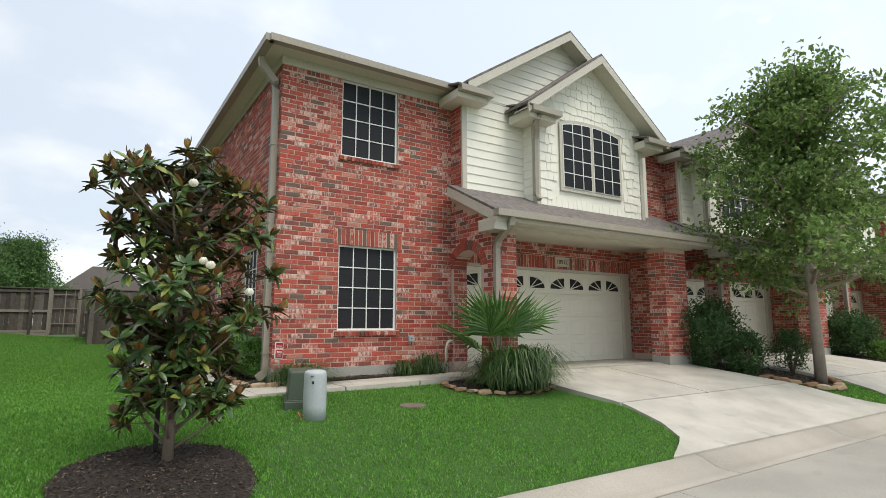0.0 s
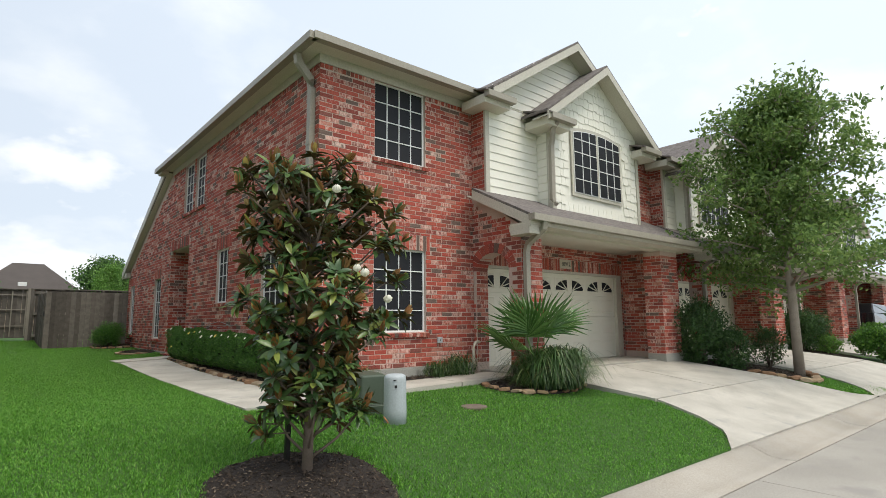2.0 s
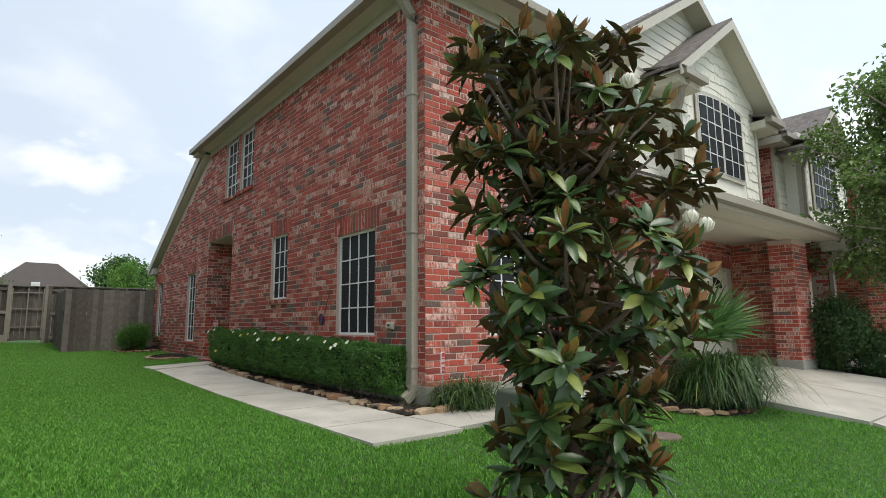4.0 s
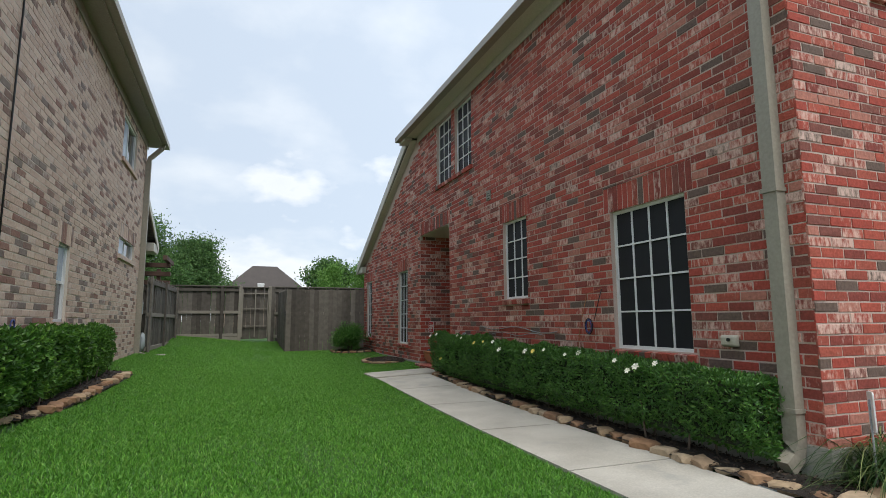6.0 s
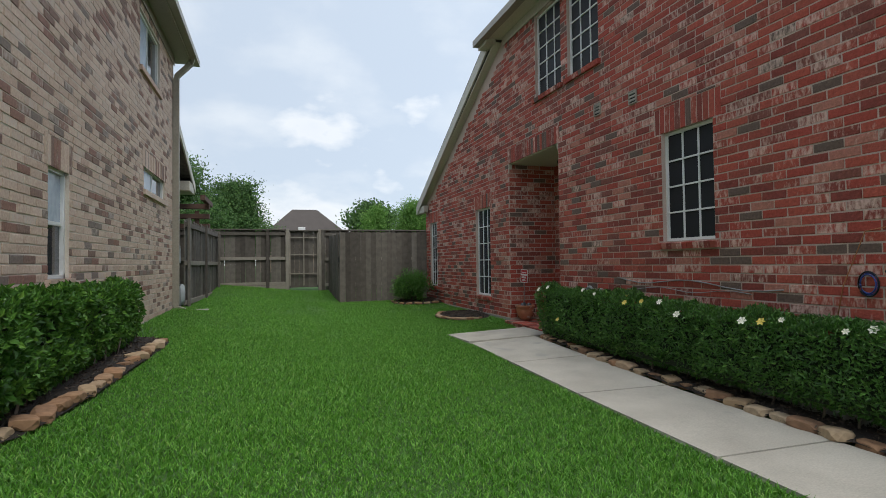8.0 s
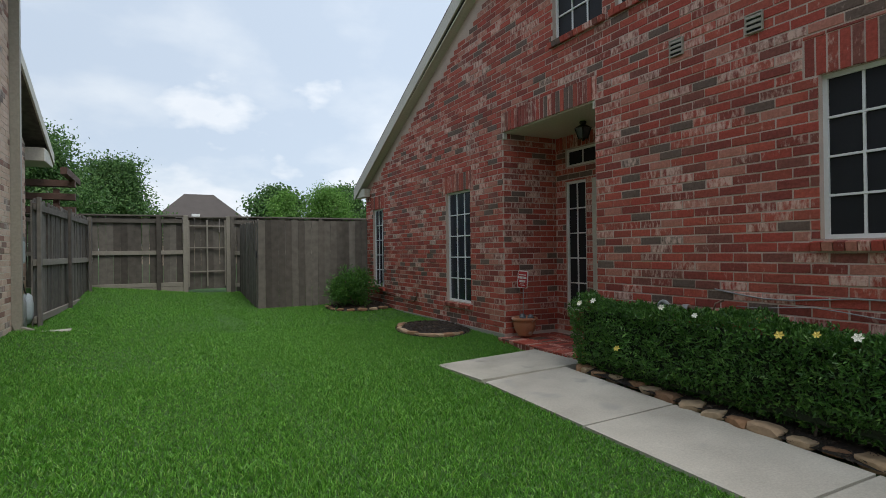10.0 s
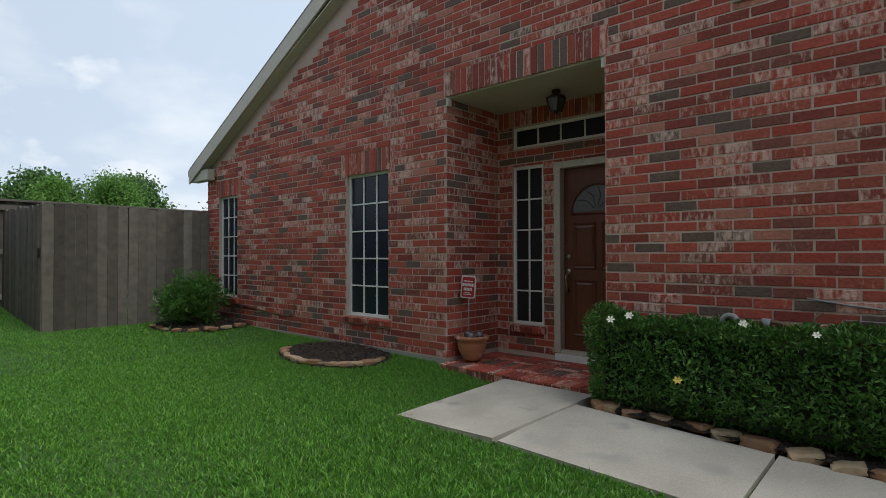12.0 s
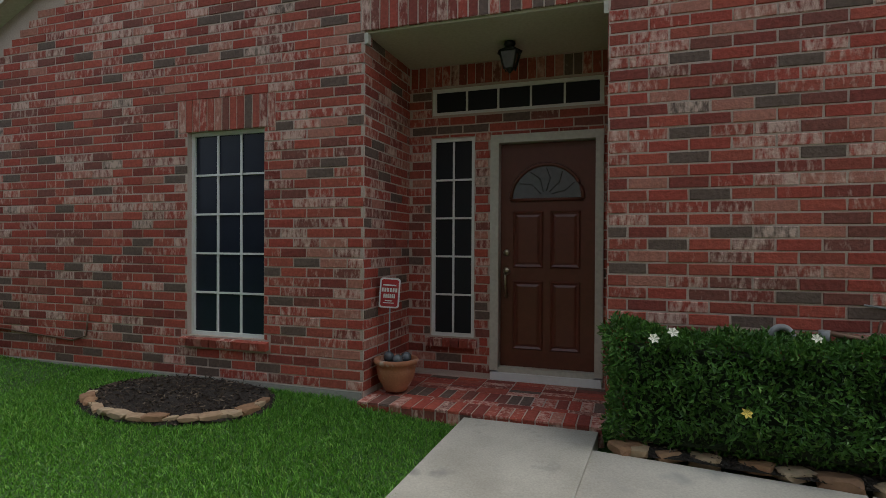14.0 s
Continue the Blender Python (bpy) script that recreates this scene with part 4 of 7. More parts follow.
def shakes(parent, to3d, u0, u1, v0, top, hole, seed):
    """Rows of cream shakes with uneven feet, on shared meshes by width."""
    rng = random.Random(seed)
    x = Vector(to3d(1, 0, 0)) - Vector(to3d(0, 0, 0)); n = Vector(to3d(0, 0, 1)) - Vector(to3d(0, 0, 0))
    v, r = v0, 0
    while v < top((u0 + u1) / 2):
        u = u0
        while u < u1 - 0.03:
            w = min(rng.choice((0.11, 0.14, 0.17, 0.20)), u1 - u)
            vv = v + rng.choice((0, -0.025, -0.04, 0.0, -0.015))
            ok = top(u) > v + 0.10 and top(u + w) > v + 0.10 and not (u + w > hole[0] and u < hole[1] and v + 0.19 > hole[2] and v < hole[3])
            if ok:
                key = round(w, 2)
                if key not in SHAKES:
                    me = bpy.data.meshes.new("shake")
                    ww = key - 0.006
                    me.from_pydata([(0, 0.0, 0.004), (ww, 0.0, 0.004), (ww, -0.024, 0.0), (0, -0.024, 0.0), (0, -0.006, 0.235), (ww, -0.006, 0.235), (0, 0.0, 0.235), (ww, 0.0, 0.235)],
                                   [], [(0, 1, 2, 3), (3, 2, 5, 4), (4, 5, 7, 6), (0, 3, 4, 6), (1, 7, 5, 2)])
                    me.materials.append(CREAM)
                    SHAKES[key] = me
                ob = new("shake", SHAKES[key])
                ob.parent = parent
                ob.matrix_basis = Matrix.Translation(to3d(u, vv, 0.0))
            u += w
        v += 0.185
        r += 1


def garage_front(h, X, number=True, xb=1.48, xc=4.66, pk2=(3.07, 6.98), tall=True):
    """Everything from the arch side wall to the far garage post; X: the face of the arch side wall."""
    d = X - 5.88
    YP = 7.53
    # side wall with its arch
    t3 = on_x(X)
    hole = [(7.82, 0.5)] + [(8.66, 0.5)] + arch_pts(7.82, 8.66, 2.48, 0.30)
    aw = part("arch_wall", prism([(7.53, 0.45), (7.82, 0.45), (7.82, 2.48)] + arch_pts(7.82, 8.66, 2.48, 0.30)[::-1][1:-1] + [(8.66, 2.48), (8.66, 0.45), (8.73, 0.45), (8.73, 3.9), (8.36, 3.72), (7.53, 3.2)], [], t3, 0.3), MORTAR, h, "red brick side wall with an arched opening")
    inside = lambda u, v: not (7.66 < u < 8.72 and v > 1.9 and ((u - 8.24) / 0.56) ** 2 + (max(v - 2.48, 0) / 0.47) ** 2 < 1)
    bricks(aw, [(a - 0, b, c, e) for a, b, c, e in lay(8.73, ZB - 0.02, 3.9, holes=[(0, 7.53, 0, 9), (7.82, 8.66, 0, 2.48)], top=lambda u: 3.2 + (u - 7.53) * 0.55, arch=inside, shift=7.53 % BRICK)], t3, RED)
    bm = bmesh.new()
    for k in range(13):
        a0, a1 = math.pi * k / 13 + 0.012, math.pi * (k + 1) / 13 - 0.012
        q = [bm.verts.new(t3(8.24 + r * math.cos(a), 2.48 + (r - 0.11) * math.sin(a), n)) for n in (-0.29, 0.010) for a, r in ((a0, 0.415), (a1, 0.415), (a1, 0.59), (a0, 0.59))]
        for f in ((0, 1, 2, 3), (4, 5, 6, 7), (0, 1, 5, 4), (1, 2, 6, 5), (2, 3, 7, 6), (3, 0, 4, 7)):
            bm.faces.new([q[i] for i in f])
    bmesh.ops.recalc_face_normals(bm, faces=bm.faces)
    part("arch_brick", bm, RED, aw)["kind"] = "stuff"
    bricks(aw, lay(X + 0.3, ZB - 0.02, 2.48, holes=[(-9, X + 0.012, 0, 9)], shift=X % BRICK), on_y(8.66, -1), RED)
    part("rake_soffit", roof_slab([(X - 0.26, 7.12, 3.13), (X + 0.01, 7.12, 3.13), (X + 0.01, 8.6, 3.87), (X - 0.26, 8.6, 3.87)], 0.02), SOFFIT, h, "cream rake soffit")
    # posts
    for x0, x1, y1 in ((X + 0.004, X + 0.53, 7.83), (X + 4.62, X + 5.35, 7.95)):
        p = part("post", box(x0, YP, 0.45, x1, y1, 3.098), MORTAR, h, "square red brick porch post")
        f = on_y(YP)
        bricks(p, lay(x1, ZB - 0.02, 3.0, holes=[(-9, x0, 0, 9)], shift=x0 % BRICK), f, RED)
        g = on_x(x0)
        if x0 > X + 1:
            bricks(p, lay(y1, ZB - 0.02, 3.0, holes=[(0, YP, 0, 9)], shift=YP % BRICK), g, RED)
        part("post_base", box(x0 - 0.012, YP - 0.012, 0.45, x1 + 0.012, y1, ZB - 0.03), FOUND, p, "concrete post base")
    sw = part("porch_side_wall", box(X + 5.275, 7.955, 0.45, X + 5.5, 8.925, 3.25), MORTAR, h, "red brick side wall of the porch")
    bricks(sw, lay(8.92, ZB - 0.02, 3.19, holes=[(0, 7.955, 0, 9)], shift=0.05), on_x(X + 5.275), RED)
    # garage wall and door
    GW = on_y(8.93)
    D0, D1, DTOP = X + 0.30, X + 5.0 - 0.02, 2.655
    gw = part("garage_wall", bars(GW, [(X, X + 5.3, DTOP, 3.3, -0.2, 0.0), (D1 + 0.2, X + 5.3, 0.45, DTOP, -0.2, 0.0), (X, D0 - 0.06, 0.45, DTOP, -0.2, 0.0)]), MORTAR, h, "red brick garage wall")
    bricks(gw, lay(X + 5.27, ZB, 3.19, holes=[(-9, X, 0, 9), (D0, D1 + 0.22, 0, DTOP + 0.27)], shift=X % BRICK) + soldier(D0, D1 + 0.22, DTOP + 0.01, DTOP + 0.265), GW, RED)
    part("door_jamb", bars(GW, [(D1, D1 + 0.21, 0.69, DTOP, -0.1, 0.012), (D0 - 0.06, D1, DTOP - 0.05, DTOP, -0.1, 0.012)]), BEIGE, h, "beige garage door jamb")
    G = on_y(9.0)
    gd = part("garage_door", bars(G, [(D0, D1, 0.70, 2.61, -0.06, -0.041)]), GARAGE, h, "cream sectional garage door with fan windows")
    for k in range(4):
        part("door_section", bars(G, [(D0, D1, 0.70 + k * 0.478, 0.70 + k * 0.478 + 0.472, -0.04, 0.0)]), GARAGE, gd)
    n = 8
    w = (D1 - D0) / n
    for i in range(n):
        for k in range(4):
            u0, u1, v0, v1 = D0 + i * w + 0.06, D0 + (i + 1) * w - 0.06, 0.70 + k * 0.478 + 0.08, 0.70 + k * 0.478 + 0.40
            bm = bmesh.new()
            loops = [[bm.verts.new(G(u, v, m)) for u, v in rect(u0 + s, u1 - s, v0 + s, v1 - s)] for s, m in ((0, 0.001), (0.02, 0.010), (0.045, 0.003), (0.06, 0.003))]
            for a, b in zip(loops, loops[1:]):
                for q in range(4):
                    bm.faces.new((a[q], a[(q + 1) % 4], b[(q + 1) % 4], b[q]))
            bm.faces.new(loops[-1])
            bmesh.ops.recalc_face_normals(bm, faces=bm.faces)
            pn = part("door_panel", bm, GARAGE, gd)
            if k == 3:
                # quarter-fan window: every other one mirrored
                bm = bmesh.new()
                m = 1 if i % 2 else -1
                cx = (u0 + 0.03) if m > 0 else (u1 - 0.03)
                c = bm.verts.new(G(cx, v0 + 0.03, 0.008))
                arc = [bm.verts.new(G(cx + m * 0.42 * w / 0.59 * math.cos(a), v0 + 0.03 + 0.23 * math.sin(a), 0.008)) for a in np.linspace(0, math.pi / 2, 9)]
                for a, b in zip(arc, arc[1:]):
                    bm.faces.new((c, a, b) if m < 0 else (c, b, a))
                part("fan_window", bm, SCREEN, gd, "dark quarter-round fan window")
                for a in (math.pi / 6, math.pi / 3):
                    part("fan_bar", tube([G(cx, v0 + 0.03, 0.012), G(cx + m * 0.42 * w / 0.59 * math.cos(a), v0 + 0.03 + 0.23 * math.sin(a), 0.012)], 0.012, 5), GARAGE, gd)
    if number:
        pl = part("number_plate", bars(GW, [(8.68 + d, 9.08 + d, 2.72, 2.92, 0.012, 0.03)]), IVORY, h, "ivory house number plate")
        cu = bpy.data.curves.new("house_number", "FONT")
        cu.body, cu.size, cu.align_x, cu.extrude = "10912", 0.13, "CENTER", 0.002
        tx = new("house_number", cu)
        tx.data.materials.append(BLACKM)
        tx.parent = pl
        tx.matrix_basis = pose(8.88 + d, 8.93 - 0.033, 2.775, 90, 0, 0)
    # porch beam, ceiling and shed roof
    E0, E1 = X - 0.27, X + 5.95
    part("porch_beam", box(X - 0.02, YP - 0.03, 3.10, X + 5.6, YP + 0.25, 3.2), SOFFIT, h, "cream painted porch beam")
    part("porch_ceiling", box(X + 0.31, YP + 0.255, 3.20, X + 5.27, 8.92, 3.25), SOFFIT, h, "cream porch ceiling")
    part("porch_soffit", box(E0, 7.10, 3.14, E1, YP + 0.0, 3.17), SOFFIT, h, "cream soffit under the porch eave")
    part("porch_fascia", box(E0, 7.085, 3.12, E1, 7.10, 3.27), BEIGE, h, "beige fascia board")
    part("porch_roof", roof_slab([(E0, 7.05, 3.29), (E1, 7.05, 3.29), (E1, 8.75, 4.14), (E0, 8.45, 3.99)]), SHINGLE, h, "weathered brown shingle porch roof")
    part("rake_board", sloped_board((E0 - 0.004, 7.06, 3.25), (E0 - 0.004, 8.45, 3.945), 0.17, 0.03, (1, 0, 0)), BEIGE, h, "beige rake board")
    part("rake_return", box(E0 - 0.002, 7.10, 2.98, X - 0.021, 7.52, 3.139), BEIGE, h, "beige eave return")
    gutter(h, [(E0 - 0.02, 7.03, 3.235), (E1, 7.03, 3.235)])
    dsp = [(E0 + 0.30, 7.03, 3.19), (E0 + 0.30, 7.05, 3.08), (E0 + 0.33, 7.42, 2.86), (E0 + 0.33, 7.47, 2.72), (E0 + 0.33, 7.47, 0.95), (E0 + 0.33, 7.40, 0.75)]
    part("downspout", tube(dsp, 0.05, squash=(0.05, 0.038)), TAUPE, h, "taupe metal downspout")
    # upper storey: brick return, lap siding, bay with shakes
    YB, YC, XB, XC = 8.36, 8.01, X + xb, X + xc
    ret = on_x(X)
    rw = part("return_wall", bars(ret, [(YB, 8.73, 3.7, 5.75, -0.2, -0.001)]), MORTAR, h)
    bricks(rw, lay(8.73, 3.95, 5.7, holes=[(0, YB + 0.03, 0, 9)], shift=0.1), ret, RED)
    part("upper_wall", bars(on_y(YB), [(X + 0.002, X + 5.3, 3.4, 5.75, -0.25, 0.0)]), CREAM, h, "cream painted upper wall")
    pk1 = (8.42 + d, 7.50)
    s1 = lambda u: pk1[1] - abs(u - pk1[0]) * 0.66
    if tall:
        part("gable_wall", prism([(6.1 + d, 5.75), (10.74 + d, 5.75), (10.74 + d, s1(10.74 + d)), pk1, (6.1 + d, s1(6.1 + d))], [], on_y(YB), 0.2), CREAM, h, "cream gable wall")
    sb = part("siding", bars(on_y(YB), [(X + 0.09, XB, 3.88, 3.89, 0, 0.01)]), CREAM, h, "cream lap siding")
    lap_boards(sb, on_y(YB), X + 0.09, XB, 3.90, 5.74)
    if tall:
        lap_boards(sb, on_y(YB), 6.1 + d, 10.7 + d, 5.745, 7.5, top=s1)
    part("corner_board", box(X - 0.012, YB - 0.03, 3.85, X + 0.09, YB + 0.02, 5.7), BEIGE, h, "beige corner board")
    bay = part("bay", box(XB, YC, 3.55, XC, YB - 0.001, 5.9), CREAM, h, "cream shake-clad bay")
    pk2 = (X + pk2[0], pk2[1])
    s2 = lambda u: pk2[1] - abs(u - pk2[0]) * 0.72
    part("bay_gable", prism([(XB, 5.75), (XC, 5.75), (XC, s2(XC)), pk2, (XB, s2(XB))], [], on_y(YC), 0.2), CREAM, h, "cream shake gable")
    W0, W1 = pk2[0] - 0.97, pk2[0] + 0.85
    shakes(bay, on_y(YC), XB + 0.1, XC - 0.1, 3.72, s2, (W0 - 0.06, W1 + 0.06, 4.08, 5.55), 5)
    lap_boards(bay, on_x(XB), YC + 0.09, YB, 3.80, 5.6)
    for x0 in (XB - 0.012, XC - 0.09):
        part("corner_board", box(x0, YC - 0.035, 3.66, x0 + 0.10, YC + 0.09, 5.55), BEIGE, h, "beige corner board")
    # arched pair of windows
    FB = on_y(YC - 0.03)
    arc = lambda u: 5.50 + 0.26 * math.sqrt(max(0.0, 1 - ((u - (W0 + W1) / 2) / 1.08) ** 2)) - 0.13
    us = np.linspace(W0, W1, 25)
    mid = (W0 + W1) / 2
    def light(u0, u1, inset, n0, name, material, parent, label=""):
        uu = np.linspace(u0, u1, 14)
        ol = [(u0, 4.10 + inset), (u1, 4.10 + inset)] + [(u, arc(u) - inset) for u in uu[::-1]]
        return part(name, prism(ol, [], lambda u, v, n: FB(u, v, n0 + n), 0.02), material, parent, label)
    fr = light(W0, W1, 0.0, 0.015, "arched_window", BEIGE, h, "pair of arched dark windows in a beige surround")
    for u0, u1 in ((W0 + 0.07, mid - 0.035), (mid + 0.035, W1 - 0.07)):
        light(u0, u1, 0.07, 0.026, "window_frame", WHITE, fr, "white window frame")
        light(u0 + 0.02, u1 - 0.02, 0.09, 0.038, "pane", SCREEN, fr, "dark glass pane")
        for i in (1, 2):
            u = u0 + (u1 - u0) * i / 3
            part("glazing_bar", bars(FB, [(u - 0.008, u + 0.008, 4.18, arc(u) - 0.09, 0.036, 0.048)]), WHITE, fr)
        for i in range(1, 5):
            v = 4.18 + 0.285 * i
            part("glazing_bar", bars(FB, [(u0 + 0.01, u1 - 0.01, v - 0.008, v + 0.008, 0.036, 0.049)]), WHITE, fr)
    # gable roofs with overhang, rake boards and boxed eave returns
    for pk, yf, x0, x1, s, back in ((pk1, YB - 0.36, 5.78 + d, 11.06 + d, 0.66, 12.4), (pk2, YC - 0.36, XB - 0.48, XC + 0.46, 0.72, 11.0)):
        if pk is pk1 and not tall:
            continue
        for xe in (x0, x1):
            ze = pk[1] + 0.10 - abs(xe - pk[0]) * s
            part("gable_roof", roof_slab([(pk[0], yf, pk[1] + 0.10), (xe, yf, ze), (xe, back, ze), (pk[0], back, pk[1] + 0.10)], 0.05), SHINGLE, h, "brown shingle gable roof")
            part("rake_board", sloped_board((pk[0], yf - 0.012, pk[1] + 0.048), (xe, yf - 0.012, ze - 0.052), 0.17, 0.03, (0, 1, 0)), BEIGE, h, "beige rake board")
            part("rake_soffit", roof_slab([(pk[0], yf + 0.02, pk[1] - 0.02), (xe, yf + 0.02, ze - 0.12), (xe, yf + 0.40, ze - 0.12), (pk[0], yf + 0.40, pk[1] - 0.02)], 0.02), SOFFIT, h, "cream rake soffit")
    for x0, x1, y0, y1, z in ((X - 0.36, X + 0.42, 7.98, 8.36, 5.60), (XB - 0.46, XB + 0.34, 7.66, 8.0, 5.42), (XC - 0.30, XC + 0.46, 7.66, 8.0, 5.42)):
        part("eave_return", box(x0 + 0.06, y0 + 0.06, z - 0.10, x1 - 0.05, y1 + 0.3, z + 0.06), SOFFIT, h, "cream boxed eave return")
        gutter(h, [(x0 + 0.06, y0, z + 0.05), (x1, y0, z + 0.05)])
        part("eave_cap", roof_slab([(x0, y0 - 0.05, z + 0.11), (x1, y0 - 0.05, z + 0.11), (x1, y1 + 0.3, z + 0.30), (x0, y1 + 0.3, z + 0.30)], 0.03), SHINGLE, h, "small shingle cap")
    dsp = [(XB - 0.16, 7.70, 5.40), (XB - 0.14, 7.82, 5.30), (XB - 0.06, 7.90, 5.12), (XB - 0.06, 7.94, 5.0), (XB - 0.06, 7.95, 3.92), (XB - 0.06, 7.86, 3.80)]
    part("downspout", tube(dsp, 0.05, squash=(0.045, 0.035)), TAUPE, h, "taupe metal downspout")


garage_front(house, XA)

# main roof: hipped over two storeys, running down at the rear
EX, EY, EZ = 2.38, 8.37, 5.84
KY, RY, RZ = 17.80, 13.05, 7.74
RE_Y, RE_Z = 22.86, 3.36
RX = 2.515                               # rear rake, close to the wall
rf = part("roof", roof_slab([(EX, EY, EZ), (11.4, EY, EZ), (11.4, RY, RZ), (EX + 4.67, RY, RZ)]), SHINGLE, house, "brown shingle roof")
part("roof", roof_slab([(EX, EY, EZ), (EX + 4.67, RY, RZ), (EX, KY, EZ)]), SHINGLE, house)
part("roof", roof_slab([(EX, KY, EZ), (EX + 4.67, RY, RZ), (24.0, RY, RZ), (24.0, KY, EZ)]), SHINGLE, house)
part("roof", roof_slab([(RX, KY, EZ), (24.0, KY, EZ), (24.0, RE_Y, RE_Z), (RX, RE_Y, RE_Z)]), SHINGLE, house)
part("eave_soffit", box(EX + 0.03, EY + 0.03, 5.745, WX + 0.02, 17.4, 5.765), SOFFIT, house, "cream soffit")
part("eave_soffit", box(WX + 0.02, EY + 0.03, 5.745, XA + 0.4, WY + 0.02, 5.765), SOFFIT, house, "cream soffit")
part("frieze_board", bars(SIDE, [(8.72, 17.3, 5.60, 5.745, 0.012, 0.03)]), BEIGE, house, "beige frieze board")
part("frieze_board", bars(FRONT, [(WX - 0.03, XA, 5.60, 5.745, 0.012, 0.03)]), BEIGE, house, "beige frieze board")
gutter(house, [(EX - 0.03, EY - 0.06, 5.775), (EX - 0.03, KY, 5.775)])
gutter(house, [(EX - 0.03, EY - 0.04, 5.775), (XA + 0.2, EY - 0.04, 5.775)])
part("eave_end", box(EX + 0.002, KY - 0.42, 5.66, RX + 0.05, KY - 0.02, 5.835, 0.008), BEIGE, house, "beige boxed eave end")
part("rake_board", sloped_board((RX - 0.01, KY - 0.1, EZ + 0.0), (RX - 0.01, RE_Y, RE_Z - 0.04), 0.22, 0.03, (1, 0, 0)), BEIGE, house, "beige rake board")
part("rake_soffit", roof_slab([(RX + 0.022, KY - 0.4, EZ - 0.14), (RX + 0.022, RE_Y - 0.1, RE_Z - 0.13), (WX + 0.01, RE_Y - 0.1, RE_Z - 0.13), (WX + 0.01, KY - 0.4, EZ - 0.14)], 0.02), SOFFIT, house, "cream rake soffit")
part("eave_box", box(RX + 0.022, END_Y - 0.28, RE_Z - 0.24, WX - 0.012, RE_Y - 0.02, RE_Z - 0.06, 0.01), BEIGE, house, "beige boxed eave end")
gutter(house, [(RX + 0.03, RE_Y + 0.06, RE_Z - 0.07), (12, RE_Y + 0.06, RE_Z - 0.07)])
dsp = [(EX, 8.92, 5.72), (EX + 0.02, 8.92, 5.60), (WX - 0.07, 8.92, 5.36), (WX - 0.05, 8.92, 5.22), (WX - 0.05, 8.92, 0.86), (WX - 0.07, 8.92, 0.76), (WX - 0.16, 8.92, 0.69)]
ds = part("downspout", tube(dsp, 0.05, squash=(0.045, 0.055)), TAUPE, house, "taupe metal downspout at the corner")
for z in (4.3, 2.6, 1.05):
    part("strap", box(WX - 0.107, 8.855, z, WX - 0.0, 8.985, z + 0.03), TAUPE, ds)
bm = bmesh.new()
for k in range(5):
    box_into(bm, 5.55 + k * 0.06, 9.3, 6.1, 5.58 + k * 0.06, 9.5, 6.28)
box_into(bm, 5.5, 9.25, 6.0, 5.9, 9.55, 6.12)
part("roof_vent", bm, GREYCON, house, "small grey roof vent")

# next townhouses of the row
XB2 = 11.3
house2 = thing("townhouse", 15, 10, 0.7, "red brick townhouse next in the row with cream gables", "house", group="row of townhouses")
fw = part("front_wall", box(XB2 + 0.1, WY, 0.45, XA + 6.5 + 0.3, WY + 0.24, 5.75), MORTAR, house2, "red brick front wall")
bricks(fw, lay(XA + 6.5, ZB, 5.7, holes=[(-9, XB2, 0, 9)], shift=0.1), FRONT, RED)
garage_front(house2, XA + 6.5, number=False, xb=0.62, xc=3.8, pk2=(2.15, 6.72), tall=False)
part("roof", roof_slab([(11.4, EY, EZ), (18.2, EY, EZ), (18.2, RY, RZ), (11.4, RY, RZ)]), SHINGLE, house2, "brown shingle roof")
gutter(house2, [(10.9, EY - 0.04, 5.775), (12.6, EY - 0.04, 5.775)])
part("eave_soffit", box(10.6, EY + 0.03, 5.745, 12.8, WY + 0.02, 5.765), SOFFIT, house2, "cream soffit")
house3 = copy_thing(house2, pose(21.5, 10, 0.7))
house4 = copy_thing(house2, pose(28.0, 10, 0.7))


# ---- plants ----
NPR = np.random.default_rng(7)


def leaf_mesh(name, P, D, N, length, width, fold=0.25, droop=0.0):
    """Many small leaves at the places P, pointing along D, facing N: two folded triangles each."""
    n = len(P)
    D = D / (np.linalg.norm(D, axis=1, keepdims=True) + 1e-9)
    S = np.cross(D, N); S /= (np.linalg.norm(S, axis=1, keepdims=True) + 1e-9)
    U = np.cross(S, D)
    L = (length * NPR.uniform(0.7, 1.25, n))[:, None]
    W = L * (width / length)
    base = P
    tip = P + D * L - U * L * droop
    mid = P + D * L * 0.5
    l = mid + S * W * 0.5 + U * W * fold
    r = mid - S * W * 0.5 + U * W * fold
    V = np.stack([base, l, tip, r], 1).reshape(-1, 3)
    i = np.arange(n)[:, None] * 4
    F = np.concatenate([i + np.array([[0, 2, 1]]), i + np.array([[0, 3, 2]])], 1).reshape(-1, 3)
    return tri_mesh(name, V, F)


def rand_dirs(n, up=0.0):
    d = NPR.normal(size=(n, 3)); d[:, 2] += up
    return d / np.linalg.norm(d, axis=1, keepdims=True)


def lumpy(p, s, seed):
    return np.array([noise.noise(Vector((q[0] * s + seed, q[1] * s, q[2] * s))) for q in p])


